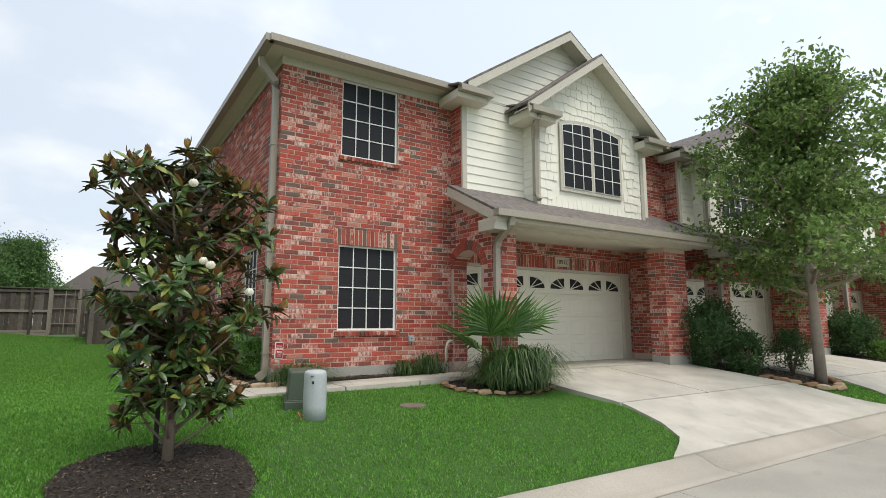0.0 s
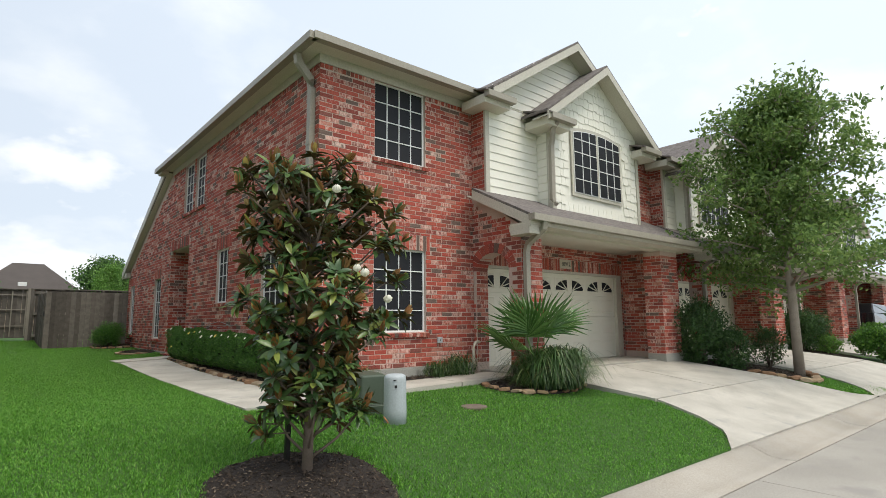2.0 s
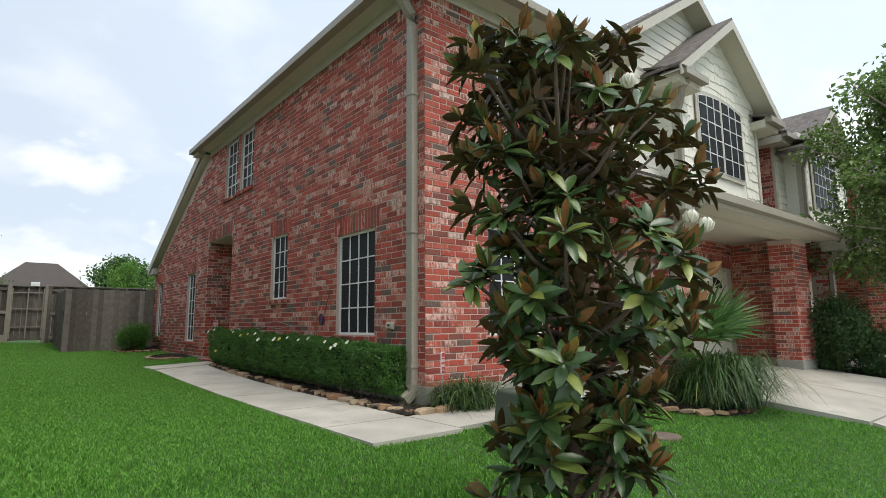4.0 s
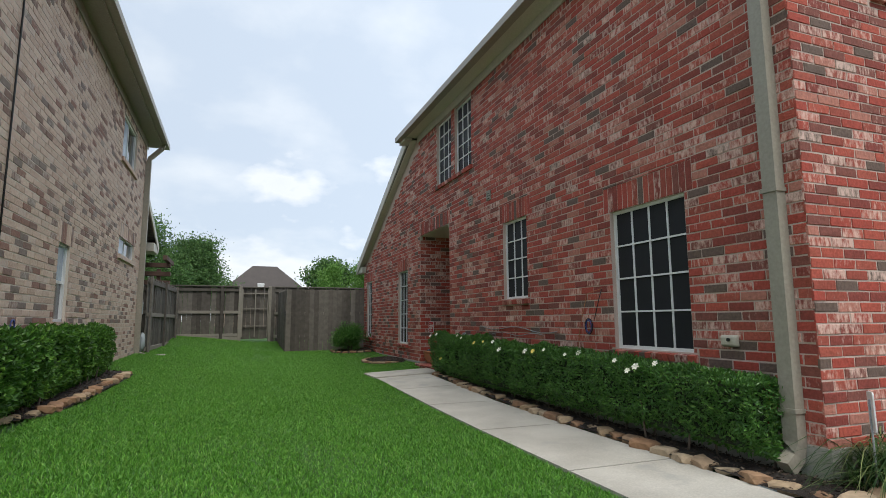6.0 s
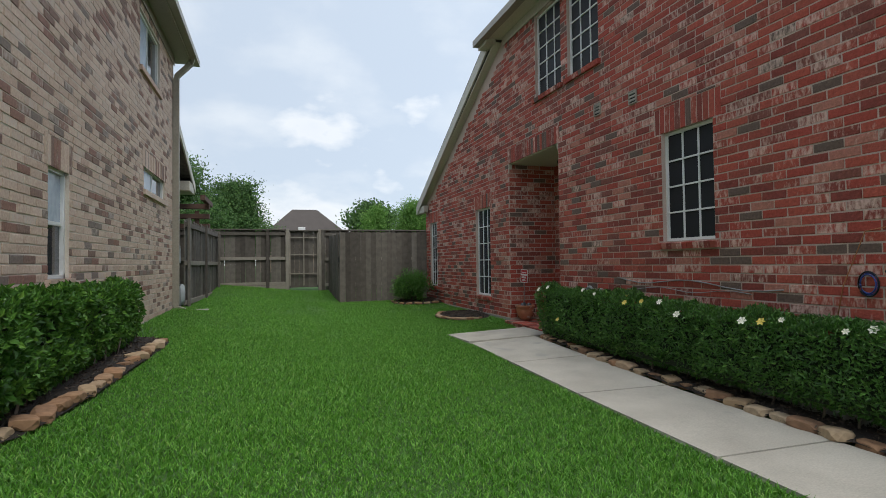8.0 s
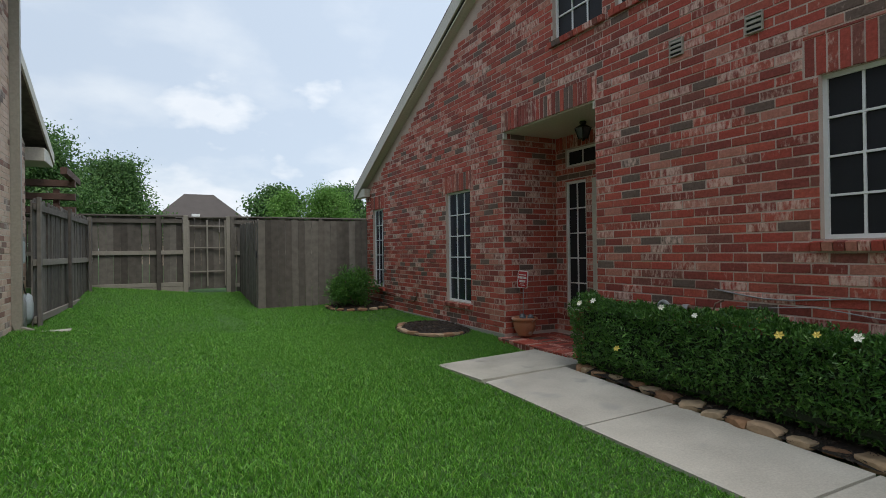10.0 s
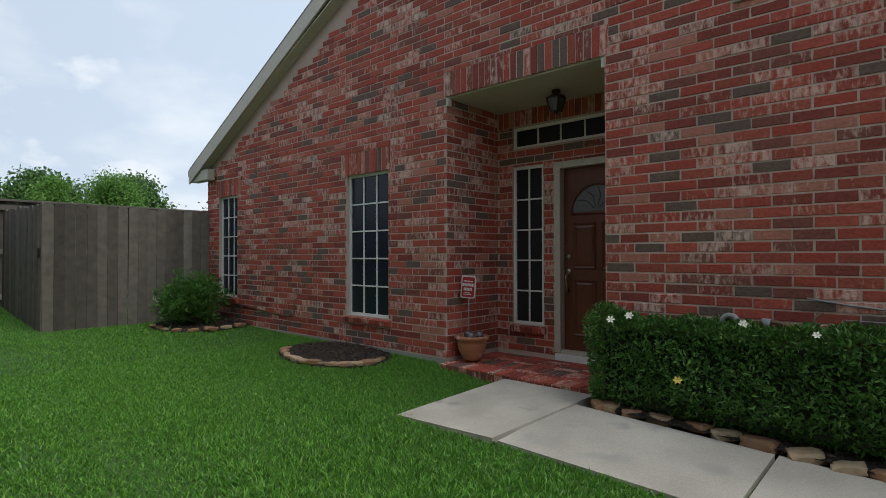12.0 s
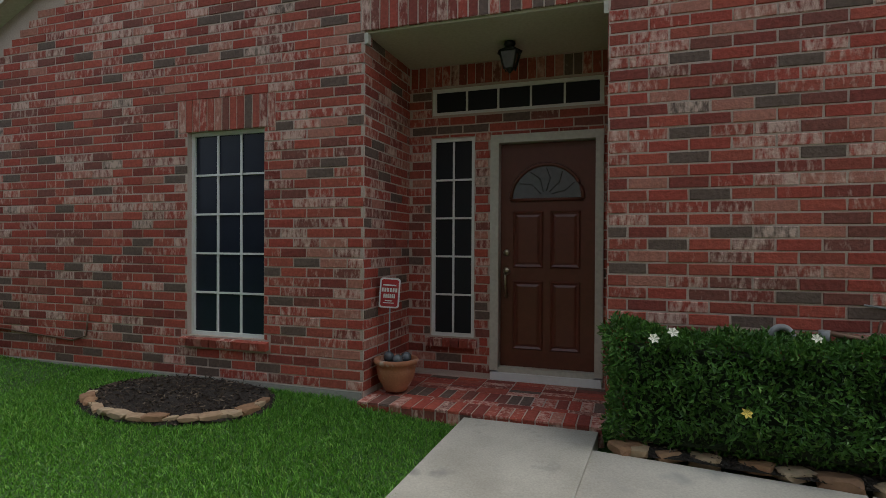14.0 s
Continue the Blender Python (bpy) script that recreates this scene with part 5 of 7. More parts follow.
def hedge(name, x0, x1, y0, y1, z0, z1, count, material, length, width, label, foot=0.12, stems=True, seed=1, crest=None):
    """A clipped hedge: an added dark core box that blocks light, clothed in leaves whose outer face swells and dips;
    drawn in at the foot.
    """
    h = thing(name, (x0 + x1) / 2, (y0 + y1) / 2, z0 - 0.1, label, "hedge")
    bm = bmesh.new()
    # plain inset box, added to stop light passing between the leaves
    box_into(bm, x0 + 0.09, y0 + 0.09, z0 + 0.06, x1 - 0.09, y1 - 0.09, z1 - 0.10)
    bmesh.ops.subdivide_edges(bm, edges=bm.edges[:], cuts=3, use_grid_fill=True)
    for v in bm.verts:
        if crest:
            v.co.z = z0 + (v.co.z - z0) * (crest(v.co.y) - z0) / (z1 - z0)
    part("heart", bm, SHADE_CORE, h, "added dark core box that blocks light inside the hedge")
    ax, ay, az = x1 - x0, y1 - y0, z1 - z0
    areas = np.array([ay * az, ay * az, ax * az, ax * az, ax * ay * 1.3])
    k = NPR.choice(5, size=count, p=areas / areas.sum())
    u, v = NPR.uniform(0, 1, count), NPR.uniform(0, 1, count)
    P, N = np.zeros((count, 3)), np.zeros((count, 3))
    for f, (axis, side) in enumerate(((0, 0), (0, 1), (1, 0), (1, 1), (2, 1))):
        m = k == f
        o = [a for a in range(3) if a != axis]
        lo, hi = np.array([x0, y0, z0]), np.array([x1, y1, z1])
        P[m, axis] = (hi if side else lo)[axis]
        P[m, o[0]] = lo[o[0]] + u[m] * (hi - lo)[o[0]]
        P[m, o[1]] = lo[o[1]] + v[m] * (hi - lo)[o[1]]
        N[m, axis] = 1 if side else -1
    c = np.array([(x0 + x1) / 2, (y0 + y1) / 2, (z0 + z1) / 2])
    sw = lumpy(P, 2.6, seed) * 0.075 + lumpy(P, 9.0, seed + 5) * 0.05
    P += N * (sw - np.abs(NPR.normal(0, 0.035, count)))[:, None]
    # rounded shoulders and a narrower foot
    t = np.clip((P[:, 2] - z0) / az, 0, 1)
    pull = foot * np.clip(1 - t / 0.35, 0, 1) ** 1.5 + 0.05 * np.clip((t - 0.88) / 0.12, 0, 1) ** 2
    P[:, 0] = c[0] + (P[:, 0] - c[0]) * (1 - pull / (ax / 2))
    if crest:
        P[:, 2] = z0 + (P[:, 2] - z0) * (crest(P[:, 1]) - z0) / az
    D = N * 0.7 + rand_dirs(count, 0.35) * 0.8
    part("foliage", leaf_mesh("foliage", P, D, N + rand_dirs(count) * 0.5, length, width, droop=0.1), material, h, "dense clipped green leaves")
    if stems:
        rng = random.Random(seed)
        for i in range(int(ay / 0.3)):
            y = y0 + 0.15 + i * 0.3 + rng.uniform(-0.1, 0.1)
            x = c[0] + rng.uniform(-0.1, 0.12)
            part("stem", tube([(x, y, z0 - 0.18), (x + rng.uniform(-0.1, 0.1), y + rng.uniform(-0.12, 0.12), z0 + 0.25)], [0.012, 0.007], 5), BARK2, h)
    return h


# near-black colour stands in for the shade deep inside the hedge
SHADE_CORE = mat("hedge_shade_core", (0.012, 0.026, 0.008), 0.95, tint=(0.02, 0.018, 0.010), scale=20, fine=90, bump=0.9)
CREST = lambda y: np.interp(y, [9.0, 10.0, 12.0, 14.0, 15.4], [1.265, 1.30, 1.35, 1.41, 1.45])
side_hedge = hedge("hedge", 2.29, 2.66, 8.98, 15.42, 0.75, 1.415, 60000, HEDGE, 0.042, 0.016, "long clipped gardenia hedge with white flowers along the brick wall", foot=0.17, crest=CREST)
nb_hedge = hedge("hedge", -2.99, -2.64, 10.2, 15.45, 0.93, 1.60, 26000, HEDGE2, 0.058, 0.032, "clipped glossy green hedge beside the tan brick wall", foot=0.14, seed=3)


def blossom(parent, p, r, material, petals=6, name="flower"):
    bm = bmesh.new()
    p = Vector(p)
    nrm = Vector((-0.8, -0.2, 0.6)).normalized()
    a = nrm.orthogonal().normalized(); b = nrm.cross(a)
    for k in range(petals):
        t = 2 * math.pi * k / petals
        d = a * math.cos(t) + b * math.sin(t); s = nrm.cross(d)
        q = [bm.verts.new(p), bm.verts.new(p + d * r * 0.6 + s * r * 0.3 + nrm * r * 0.25), bm.verts.new(p + d * r + nrm * r * 0.15), bm.verts.new(p + d * r * 0.6 - s * r * 0.3 + nrm * r * 0.25)]
        bm.faces.new(q)
    part(name, bm, material, parent, "white open blossom" if material == PETAL else "yellowed blossom")


_rng = random.Random(11)
for y, z, x in ((9.9, 1.44, 2.2), (10.05, 1.40, 2.12), (10.12, 1.36, 2.09), (10.3, 1.43, 2.1), (11.0, 1.44, 2.2), (11.1, 1.42, 2.1), (11.6, 1.43, 2.15), (11.7, 1.41, 2.07), (11.85, 1.40, 2.05),
                (12.9, 1.44, 2.15), (13.1, 1.43, 2.1), (13.3, 1.40, 2.05), (13.6, 1.44, 2.3), (14.0, 1.43, 2.15), (14.4, 1.44, 2.25), (15.1, 1.43, 2.15), (15.2, 1.40, 2.07), (14.75, 1.05, 2.09), (12.6, 1.36, 2.09), (9.5, 1.43, 2.3)):
    blossom(side_hedge, (x + 0.14, y, z - 1.415 + float(CREST(y))), _rng.uniform(0.025, 0.040), YELLOW if _rng.random() < 0.3 else PETAL, 6)


def shrub(name, x, y, z, rx, ry, rz, count, material, length, width, label, seed=1, group=""):
    """A loose rounded bush: stems, and leaves in clumps with an uneven outline."""
    s = thing(name, x, y, z, label, "shrub", group)
    rng = random.Random(seed)
    for i in range(9):
        a, r = rng.uniform(0, 6.28), rng.uniform(0.3, 0.75)
        part("stem", tube([(x, y, z - 0.05), (x + rx * r * 0.5 * math.cos(a), y + ry * r * 0.5 * math.sin(a), z + rz * 0.8), (x + rx * r * math.cos(a), y + ry * r * math.sin(a), z + rz * 1.5)], [0.018, 0.012, 0.005], 5), BARK2, s)
    nc = 70
    d = rand_dirs(nc, 0.25)
    C = np.array([x, y, z + rz]) + d * np.array([rx, ry, rz]) * (NPR.uniform(0.25, 0.92, nc) ** 0.5)[:, None]
    idx = NPR.integers(0, nc, count)
    off = rand_dirs(count) * (NPR.uniform(0, 1, count) ** 0.6 * 0.2 * (rx + rz))[:, None]
    P = C[idx] + off
    P[:, 2] = np.maximum(P[:, 2], z + 0.06)
    out = P - np.array([x, y, z + rz * 0.6])
    out /= np.linalg.norm(out, axis=1, keepdims=True)
    part("foliage", leaf_mesh("foliage", P, out * 0.6 + rand_dirs(count, 0.2), out + rand_dirs(count) * 0.6, length, width, droop=0.15), material, s, "green leaves in loose clumps")
    return s


shrub("shrub", 11.42, 7.2, 0.54, 0.64, 0.56, 0.70, 9000, SHRUBL, 0.075, 0.032, "large dark green shrub beside the driveway", seed=2)
shrub("shrub", 11.65, 6.6, 0.46, 0.38, 0.36, 0.44, 3500, SHRUBL, 0.07, 0.03, "low dark green shrub beside the driveway", seed=12)
shrub("shrub", 13.0, 6.35, 0.44, 0.36, 0.36, 0.46, 2000, SHRUBL, 0.06, 0.028, "small open shrub on the planted island", seed=4)
shrub("shrub", 18.4, 7.35, 0.5, 0.75, 0.7, 0.66, 6500, SHRUBL, 0.08, 0.04, "large dark clipped shrub by the next drive", seed=5)
shrub("shrub", 18.6, 6.7, 0.45, 0.32, 0.32, 0.30, 1600, LIMEL, 0.07, 0.035, "small lime green shrub in a bed", seed=6)
shrub("shrub", 2.12, 21.75, 0.84, 0.50, 0.48, 0.36, 3600, HEDGE, 0.10, 0.022, "rounded oleander bush beside the fence and wall", seed=7)
for i, (x, y, w) in enumerate(((18.75, 5.45, 0.55), (25.0, 6.9, 0.8), (25.1, 5.6, 0.7))):
    shrub("shrub", x, y, 0.4, w, 0.7, 0.42, 4000, HEDGE2, 0.10, 0.05, "low clipped green shrub far down the row", seed=20 + i, group="far shrubs")


def clump(name, x, y, z, r, hgt, count, label, material=LIRI, seed=1, wide=0.012):
    """A tuft of long arching blades."""
    c = thing(name, x, y, z, label, "plant")
    a = NPR.uniform(0, 2 * math.pi, count)
    reach = r * NPR.uniform(0.30, 1.25, count)
    top = hgt * NPR.uniform(0.35, 1.12, count)
    bend = NPR.uniform(1.4, 3.0, count)
    bx, by = x + NPR.normal(0, r * 0.22, count), y + NPR.normal(0, r * 0.22, count)
    segs = 6
    V = np.zeros((count, segs + 1, 2, 3))
    for s in range(segs + 1):
        t = s / segs
        px = bx + np.cos(a) * reach * t ** 1.3
        py = by + np.sin(a) * reach * t ** 1.3
        pz = z + top * ((0.9 + 0.75 * bend) * t - bend * t * t) / 0.72
        w = wide * (1 - 0.85 * t ** 2) * 0.5
        V[:, s, 0] = np.stack([px - np.sin(a) * w, py + np.cos(a) * w, pz], 1)
        V[:, s, 1] = np.stack([px + np.sin(a) * w, py - np.cos(a) * w, pz], 1)
    i = np.arange(count)[:, None] * (segs + 1) * 2
    F = np.concatenate([i + np.array([[2 * s, 2 * s + 1, 2 * s + 3, 2 * s + 2]]) for s in range(segs)], 1).reshape(-1, 4)
    part("blades", tri_mesh("blades", V.reshape(-1, 3), F), material, c, "long narrow arching blades")
    return c


clump("border_grass", 3.02, 8.38, 0.60, 0.62, 0.30, 420, "striped green border grass clump at the house corner", seed=1)
clump("border_grass", 2.84, 8.46, 0.60, 0.46, 0.26, 200, "striped green border grass clump at the house corner", seed=1)
clump("border_grass", 4.86, 8.50, 0.64, 0.40, 0.24, 220, "small border grass clump by the brick wall", seed=2)
clump("border_grass", 5.28, 8.48, 0.64, 0.42, 0.34, 240, "dark border grass clump by the brick wall", seed=3)
clump("border_grass", 5.98, 7.0, 0.52, 0.72, 0.54, 2000, "large dark border grass clump by the porch post", seed=4, wide=0.016)
clump("border_grass", 5.62, 7.04, 0.52, 0.56, 0.42, 600, "large dark border grass clump by the porch post", seed=5, wide=0.016)


def fan_palm(x, y, z):
    """A young fan palm: stalks, each with a pleated fan of blades."""
    p = thing("fan_palm", x, y, z, "young green fan palm in the bed by the porch post", "palm")
    rng = random.Random(3)
    part("palm_base", lathe([(0.07, z - 0.05), (0.08, z + 0.1), (0.05, z + 0.3)], x, y, 10), BARK2, p, "short fibrous base")
    for az, el, ln in ((190, 62, 0.50), (160, 35, 0.42), (240, 68, 0.52), (5, 46, 0.72), (95, 72, 0.55), (300, 62, 0.48)):
        a, e = radians(az), radians(el)
        d = Vector((math.cos(a) * math.cos(e), math.sin(a) * math.cos(e), math.sin(e)))
        b0 = Vector((x, y, z + 0.25)); hub = b0 + d * ln
        st = part("stalk", tube([b0, b0 + d * ln * 0.5 + Vector((0, 0, 0.03)), hub], [0.012, 0.010, 0.007], 6), PALM, p, "green leaf stalk")
        s = d.cross(Vector((0, 0, 1))).normalized(); up = s.cross(d)
        V, F = [], []
        n = 26
        for k in range(n):
            t = radians(-88 + 176 * k / (n - 1))
            v = (d * math.cos(t) + s * math.sin(t)).normalized()
            L = 0.84 * (0.74 + 0.26 * math.cos(t)) * rng.uniform(0.85, 1.08)
            w = v.cross(up).normalized()
            i = len(V)
            m1, tip = hub + v * L * 0.6 + up * 0.03, hub + v * L - Vector((0, 0, 0.05 * rng.uniform(0.2, 1.8)))
            V += [tuple(hub), tuple(m1 + w * 0.024 + up * 0.010), tuple(tip), tuple(m1 - w * 0.024 + up * 0.010), tuple(m1 - up * 0.006)]
            F += [(i, i + 1, i + 4), (i + 1, i + 2, i + 4), (i, i + 4, i + 3), (i + 4, i + 2, i + 3)]
        part("fan", tri_mesh("fan", V, F), PALM, st, "fan of narrow pleated blades")


fan_palm(5.66, 7.1, 0.62)


def limb_bm(pts, radii, sides=8):
    return tube(pts, radii, sides)


def merge(bms):
    out = bmesh.new()
    for b in bms:
        me = bpy.data.meshes.new("t"); b.to_mesh(me); b.free(); out.from_mesh(me); bpy.data.meshes.remove(me)
    return out


def magnolia(x, y, z):
    """A young southern magnolia: trunk, rising limbs, and whorls of large glossy leaves with rust-coloured young ones."""
    tr = thing("magnolia_tree", x, y, z, "young magnolia tree with glossy leaves and white blossoms", "tree")
    rng = random.Random(21)
    tp = [(x, y, z - 0.1), (x + 0.01, y, z + 0.4), (x + 0.04, y + 0.02, z + 0.9), (x + 0.02, y + 0.03, z + 1.4), (x - 0.03, y, z + 1.95), (x - 0.05, y - 0.02, z + 2.6)]
    part("trunk", limb_bm(tp, [0.050, 0.042, 0.036, 0.028, 0.020, 0.010], 10), BARK2, tr, "brown tapering trunk")
    prof = lambda h: float(np.interp(h, [0.3, 0.5, 0.9, 1.1, 1.35, 1.6, 1.85, 2.1, 2.35, 2.6, 2.85], [0.42, 0.62, 0.68, 0.76, 0.96, 0.90, 0.64, 0.68, 0.84, 0.58, 0.20]))
    limbs, whorls = [], []
    for i in range(66):
        h = 0.22 + 2.34 * ((i + 0.5) / 66) ** 1.0
        a = i * 2.39996 + rng.uniform(-0.3, 0.3)
        end_h = h + rng.uniform(0.05, 0.35)
        r = prof(end_h) * rng.uniform(0.50, 1.06) * (1 - 0.48 * max(0.0, math.cos(a - 1.95)) ** 2)
        t0 = np.interp(h, [0, 0.5, 1.0, 1.5, 2.05, 2.7], range(6))
        k = min(int(t0), 4); f = t0 - k
        b0 = Vector(tp[k]).lerp(Vector(tp[k + 1]), f)
        b0.z = z + h - 0.15
        e = Vector((x + r * math.cos(a), y + 0.76 * r * math.sin(a), z + end_h))
        m = b0.lerp(e, 0.5) + Vector((0, 0, -0.05))
        part("limb", limb_bm([b0, m, e], [0.015, 0.011, 0.006], 6), BARK2, tr)
        dirn = (e - m).normalized()
        whorls.append((e, (dirn + Vector((0, 0, 0.6))).normalized()))
        for q in range(rng.choice((2, 3, 4))):
            t = rng.uniform(0.45, 0.95)
            s = b0.lerp(e, t)
            o = Vector((rng.uniform(-1, 1), rng.uniform(-1, 1), rng.uniform(-0.1, 1.0))).normalized()
            w = s + o * rng.uniform(0.10, 0.24)
            limbs.append(limb_bm([s, w], [0.008, 0.004], 5))
            whorls.append((w, (o + Vector((0, 0, 0.5))).normalized()))
    for dx, dy, hh in ((0.0, 0.0, 2.80), (-0.30, 0.1, 2.68), (0.34, -0.15, 2.52), (0.12, 0.25, 2.60), (-0.15, -0.2, 2.55), (-0.62, 0.0, 2.55), (-0.70, -0.1, 2.35), (0.62, -0.1, 2.42)):
        e = Vector((x + dx, y + dy, z + hh))
        limbs.append(limb_bm([tp[4], Vector(tp[4]).lerp(e, 0.55) + Vector((0, 0, -0.04)), e], [0.014, 0.010, 0.006], 6))
        whorls.append((e, Vector((dx * 0.3, dy * 0.3, 1)).normalized()))
    part("twig_mass", merge(limbs), BARK2, tr, "thin brown twigs")["kind"] = "stuff"
    green, rust, under = ([], []), ([], []), ([], [])

    def leaf(store, p, d, nrm, L, W):
        V, F = store
        s = d.cross(nrm).normalized(); u = s.cross(d).normalized()
        i = len(V)
        for r_, (t, w) in enumerate(((0, 0.10), (0.22, 0.72), (0.5, 1.0), (0.78, 0.74), (1.0, 0.04))):
            c = p + d * L * t - u * L * 0.20 * t * t
            V += [tuple(c + s * W * 0.5 * w + u * W * 0.16 * w), tuple(c), tuple(c - s * W * 0.5 * w + u * W * 0.16 * w)]
        for r_ in range(4):
            q = i + r_ * 3
            F += [(q, q + 1, q + 4, q + 3), (q + 1, q + 2, q + 5, q + 4)]
        return u

    for p, d in whorls:
        a = d.orthogonal().normalized(); b = d.cross(a)
        n = rng.randint(9, 13)
        for k in range(n):
            t = 6.283 * k / n + rng.uniform(-0.25, 0.25)
            o = a * math.cos(t) + b * math.sin(t)
            tilt = rng.uniform(-0.35, 0.95)
            v = (o + d * tilt).normalized()
            L, W = rng.uniform(0.105, 0.170), rng.uniform(0.044, 0.060)
            q = p - d * rng.uniform(0, 0.07)
            u = leaf(green, q, v, d, L, W)
            leaf(under, q - u * 0.0022, v, d, L * 0.97, W * 0.95)
        if rng.random() < 0.8:
            for k in range(rng.randint(4, 8)):
                o = (a * rng.uniform(-1, 1) + b * rng.uniform(-1, 1)).normalized()
                v = (d + o * 0.45).normalized()
                leaf(rust if rng.random() < 0.6 else green, p, v, o, rng.uniform(0.085, 0.14), 0.045)
    part("leaves", tri_mesh("leaves", *green, smooth=True), MAGL, tr, "large glossy dark green leaves")["kind"] = "stuff"
    part("young_leaves", tri_mesh("young_leaves", *rust, smooth=True), MAGR, tr, "rust-brown young leaves at the shoot tips")["kind"] = "stuff"
    part("leaf_underside", tri_mesh("leaf_underside", *under, smooth=True), MAGU, tr, "dull brown leaf undersides")["kind"] = "stuff"
    for fx, fy, fz, r in ((0.02, -0.40, 2.35, 0.046), (0.52, -0.45, 1.42, 0.046), (0.15, -0.66, 1.62, 0.044), (0.10, -0.62, 1.66, 0.040), (-0.25, 0.42, 2.42, 0.05), (-0.12, 0.40, 1.80, 0.055)):
        bm = bmesh.new()
        c = Vector((x + fx, y + fy, z + fz))
        for k in range(7):
            t = 6.283 * k / 7
            o = Vector((math.cos(t), math.sin(t), 0)); s = Vector((-math.sin(t), math.cos(t), 0))
            rows = [(0.05, 0.0, 0.25), (0.55, 0.35, 0.55), (0.75, 0.95, 0.5), (0.45, 1.5, 0.08)]
            vs = [[bm.verts.new(c + o * r * a_ + Vector((0, 0, r * b_)) + s * r * w_ * sg) for sg in (1, -1)] for a_, b_, w_ in rows]
            for A, B in zip(vs, vs[1:]):
                bm.faces.new((A[0], A[1], B[1], B[0])).smooth = True
        part("blossom", bm, PETAL, tr, "creamy white cupped blossom")
    # grown to its true height and spread
    size = Matrix.Translation((x, y, z)) @ Matrix.Diagonal((0.90, 0.90, 0.905, 1)) @ Matrix.Translation((-x, -y, -z))
    for ch in tr.children:
        ch.data.transform(size)
    return tr


magnolia(0.945, 5.37, 0.43)
ts = thing("tree_stake", 0.88, 5.60, 0.4, "dark steel studded stake beside the young tree", "stake")
part("stake_post", tube([(0.88, 5.60, 0.20), (0.88, 5.57, 1.40)], 0.02, squash=(0.018, 0.018)), BLACKM, ts)
part("stake_tie", tube([(0.88, 5.58, 1.34), (0.90, 5.45, 1.36), (0.95, 5.31, 1.35)], 0.008, 5), SIGNWHITE, ts, "white tie strap")


def broad_tree(name, x, y, z, height, clear, radius, limbs_n, twig_leaves, leaf, material, label, seed, bark=None, trunk_r=0.11, spread=0.16, twigs=9):
    """A tree grown from its trunk: limbs, twigs along them and a clump of leaves on each twig."""
    t = thing(name, x, y, z, label, "tree")
    rng = random.Random(seed)
    tops = [Vector((x + rng.uniform(-0.1, 0.1) * k, y + rng.uniform(-0.1, 0.1) * k, z + height * f)) for k, f in enumerate((0.0, 0.3, 0.6, 0.92))]
    tops[0] = Vector((x, y, z - 0.15)); tops[1].x, tops[1].y = x + 0.02, y + 0.02
    part("trunk", tube(tops, [trunk_r, trunk_r * 0.78, trunk_r * 0.42, 0.015], 12), bark or BARK, t, "grey upright trunk")
    arms, C = [], []
    for i in range(limbs_n):
        f = clear + (0.95 - clear) * ((i + 0.5) / limbs_n) ** 0.9
        a = i * 2.39996 + rng.uniform(-0.4, 0.4)
        g = (f - clear) / (1 - clear)
        r = radius * float(np.interp(g, [0, 0.12, 0.3, 0.55, 0.8, 1.0], [1.0, 1.05, 0.93, 0.70, 0.42, 0.16])) * rng.uniform(0.42, 1.30)
        k = min(int(f / 0.31), 2)
        b0 = tops[k].lerp(tops[k + 1], min(1, f / 0.31 - k)) if k < 3 else tops[3]
        b0 = Vector((b0.x, b0.y, z + height * f))
        rise = r * rng.uniform(-0.02 + 0.38 * g, 0.22 + 0.7 * g) + 0.06
        e = b0 + Vector((r * math.cos(a), r * math.sin(a), rise))
        m = b0.lerp(e, 0.5) + Vector((0, 0, rise * 0.15))
        part("limb", tube([b0, m, e], [0.035 * (1.2 - g), 0.02, 0.006], 6), bark or BARK, t)
        for q in range(twigs):
            s = b0.lerp(m, rng.uniform(0.5, 1)) if q % 3 == 0 else m.lerp(e, rng.uniform(0.0, 1.0))
            o = Vector((rng.gauss(0, 1), rng.gauss(0, 1), rng.gauss(0.35, 0.7))).normalized()
            w = s + o * rng.uniform(0.2, 0.55) * radius / 2.4
            arms.append(tube([s, w], [0.007, 0.003], 4))
            C += [(s.lerp(w, 0.55)), w, w.lerp(e, 0.15) + o * 0.1]
    part("twig_mass", merge(arms), bark or BARK, t, "thin grey twigs")["kind"] = "stuff"
    C = np.array([tuple(c) for c in C])
    n = len(C) * twig_leaves
    P = np.repeat(C, twig_leaves, 0) + NPR.normal(0, 1, (n, 3)) * np.array([spread, spread, spread * 0.75])
    D = rand_dirs(n, -0.25)
    part("crown", leaf_mesh("crown", P, D, rand_dirs(n, 0.8), leaf, leaf * 0.62, fold=0.2, droop=0.15), material, t, "crown of many small green leaves with gaps")
    return t


broad_tree("oak_tree", 12.46, 5.59, 0.42, 5.95, 0.25, 2.5, 66, 12, 0.110, OAKL, "green leafy street tree with a grey trunk on the planted island", 5, spread=0.125, twigs=11)
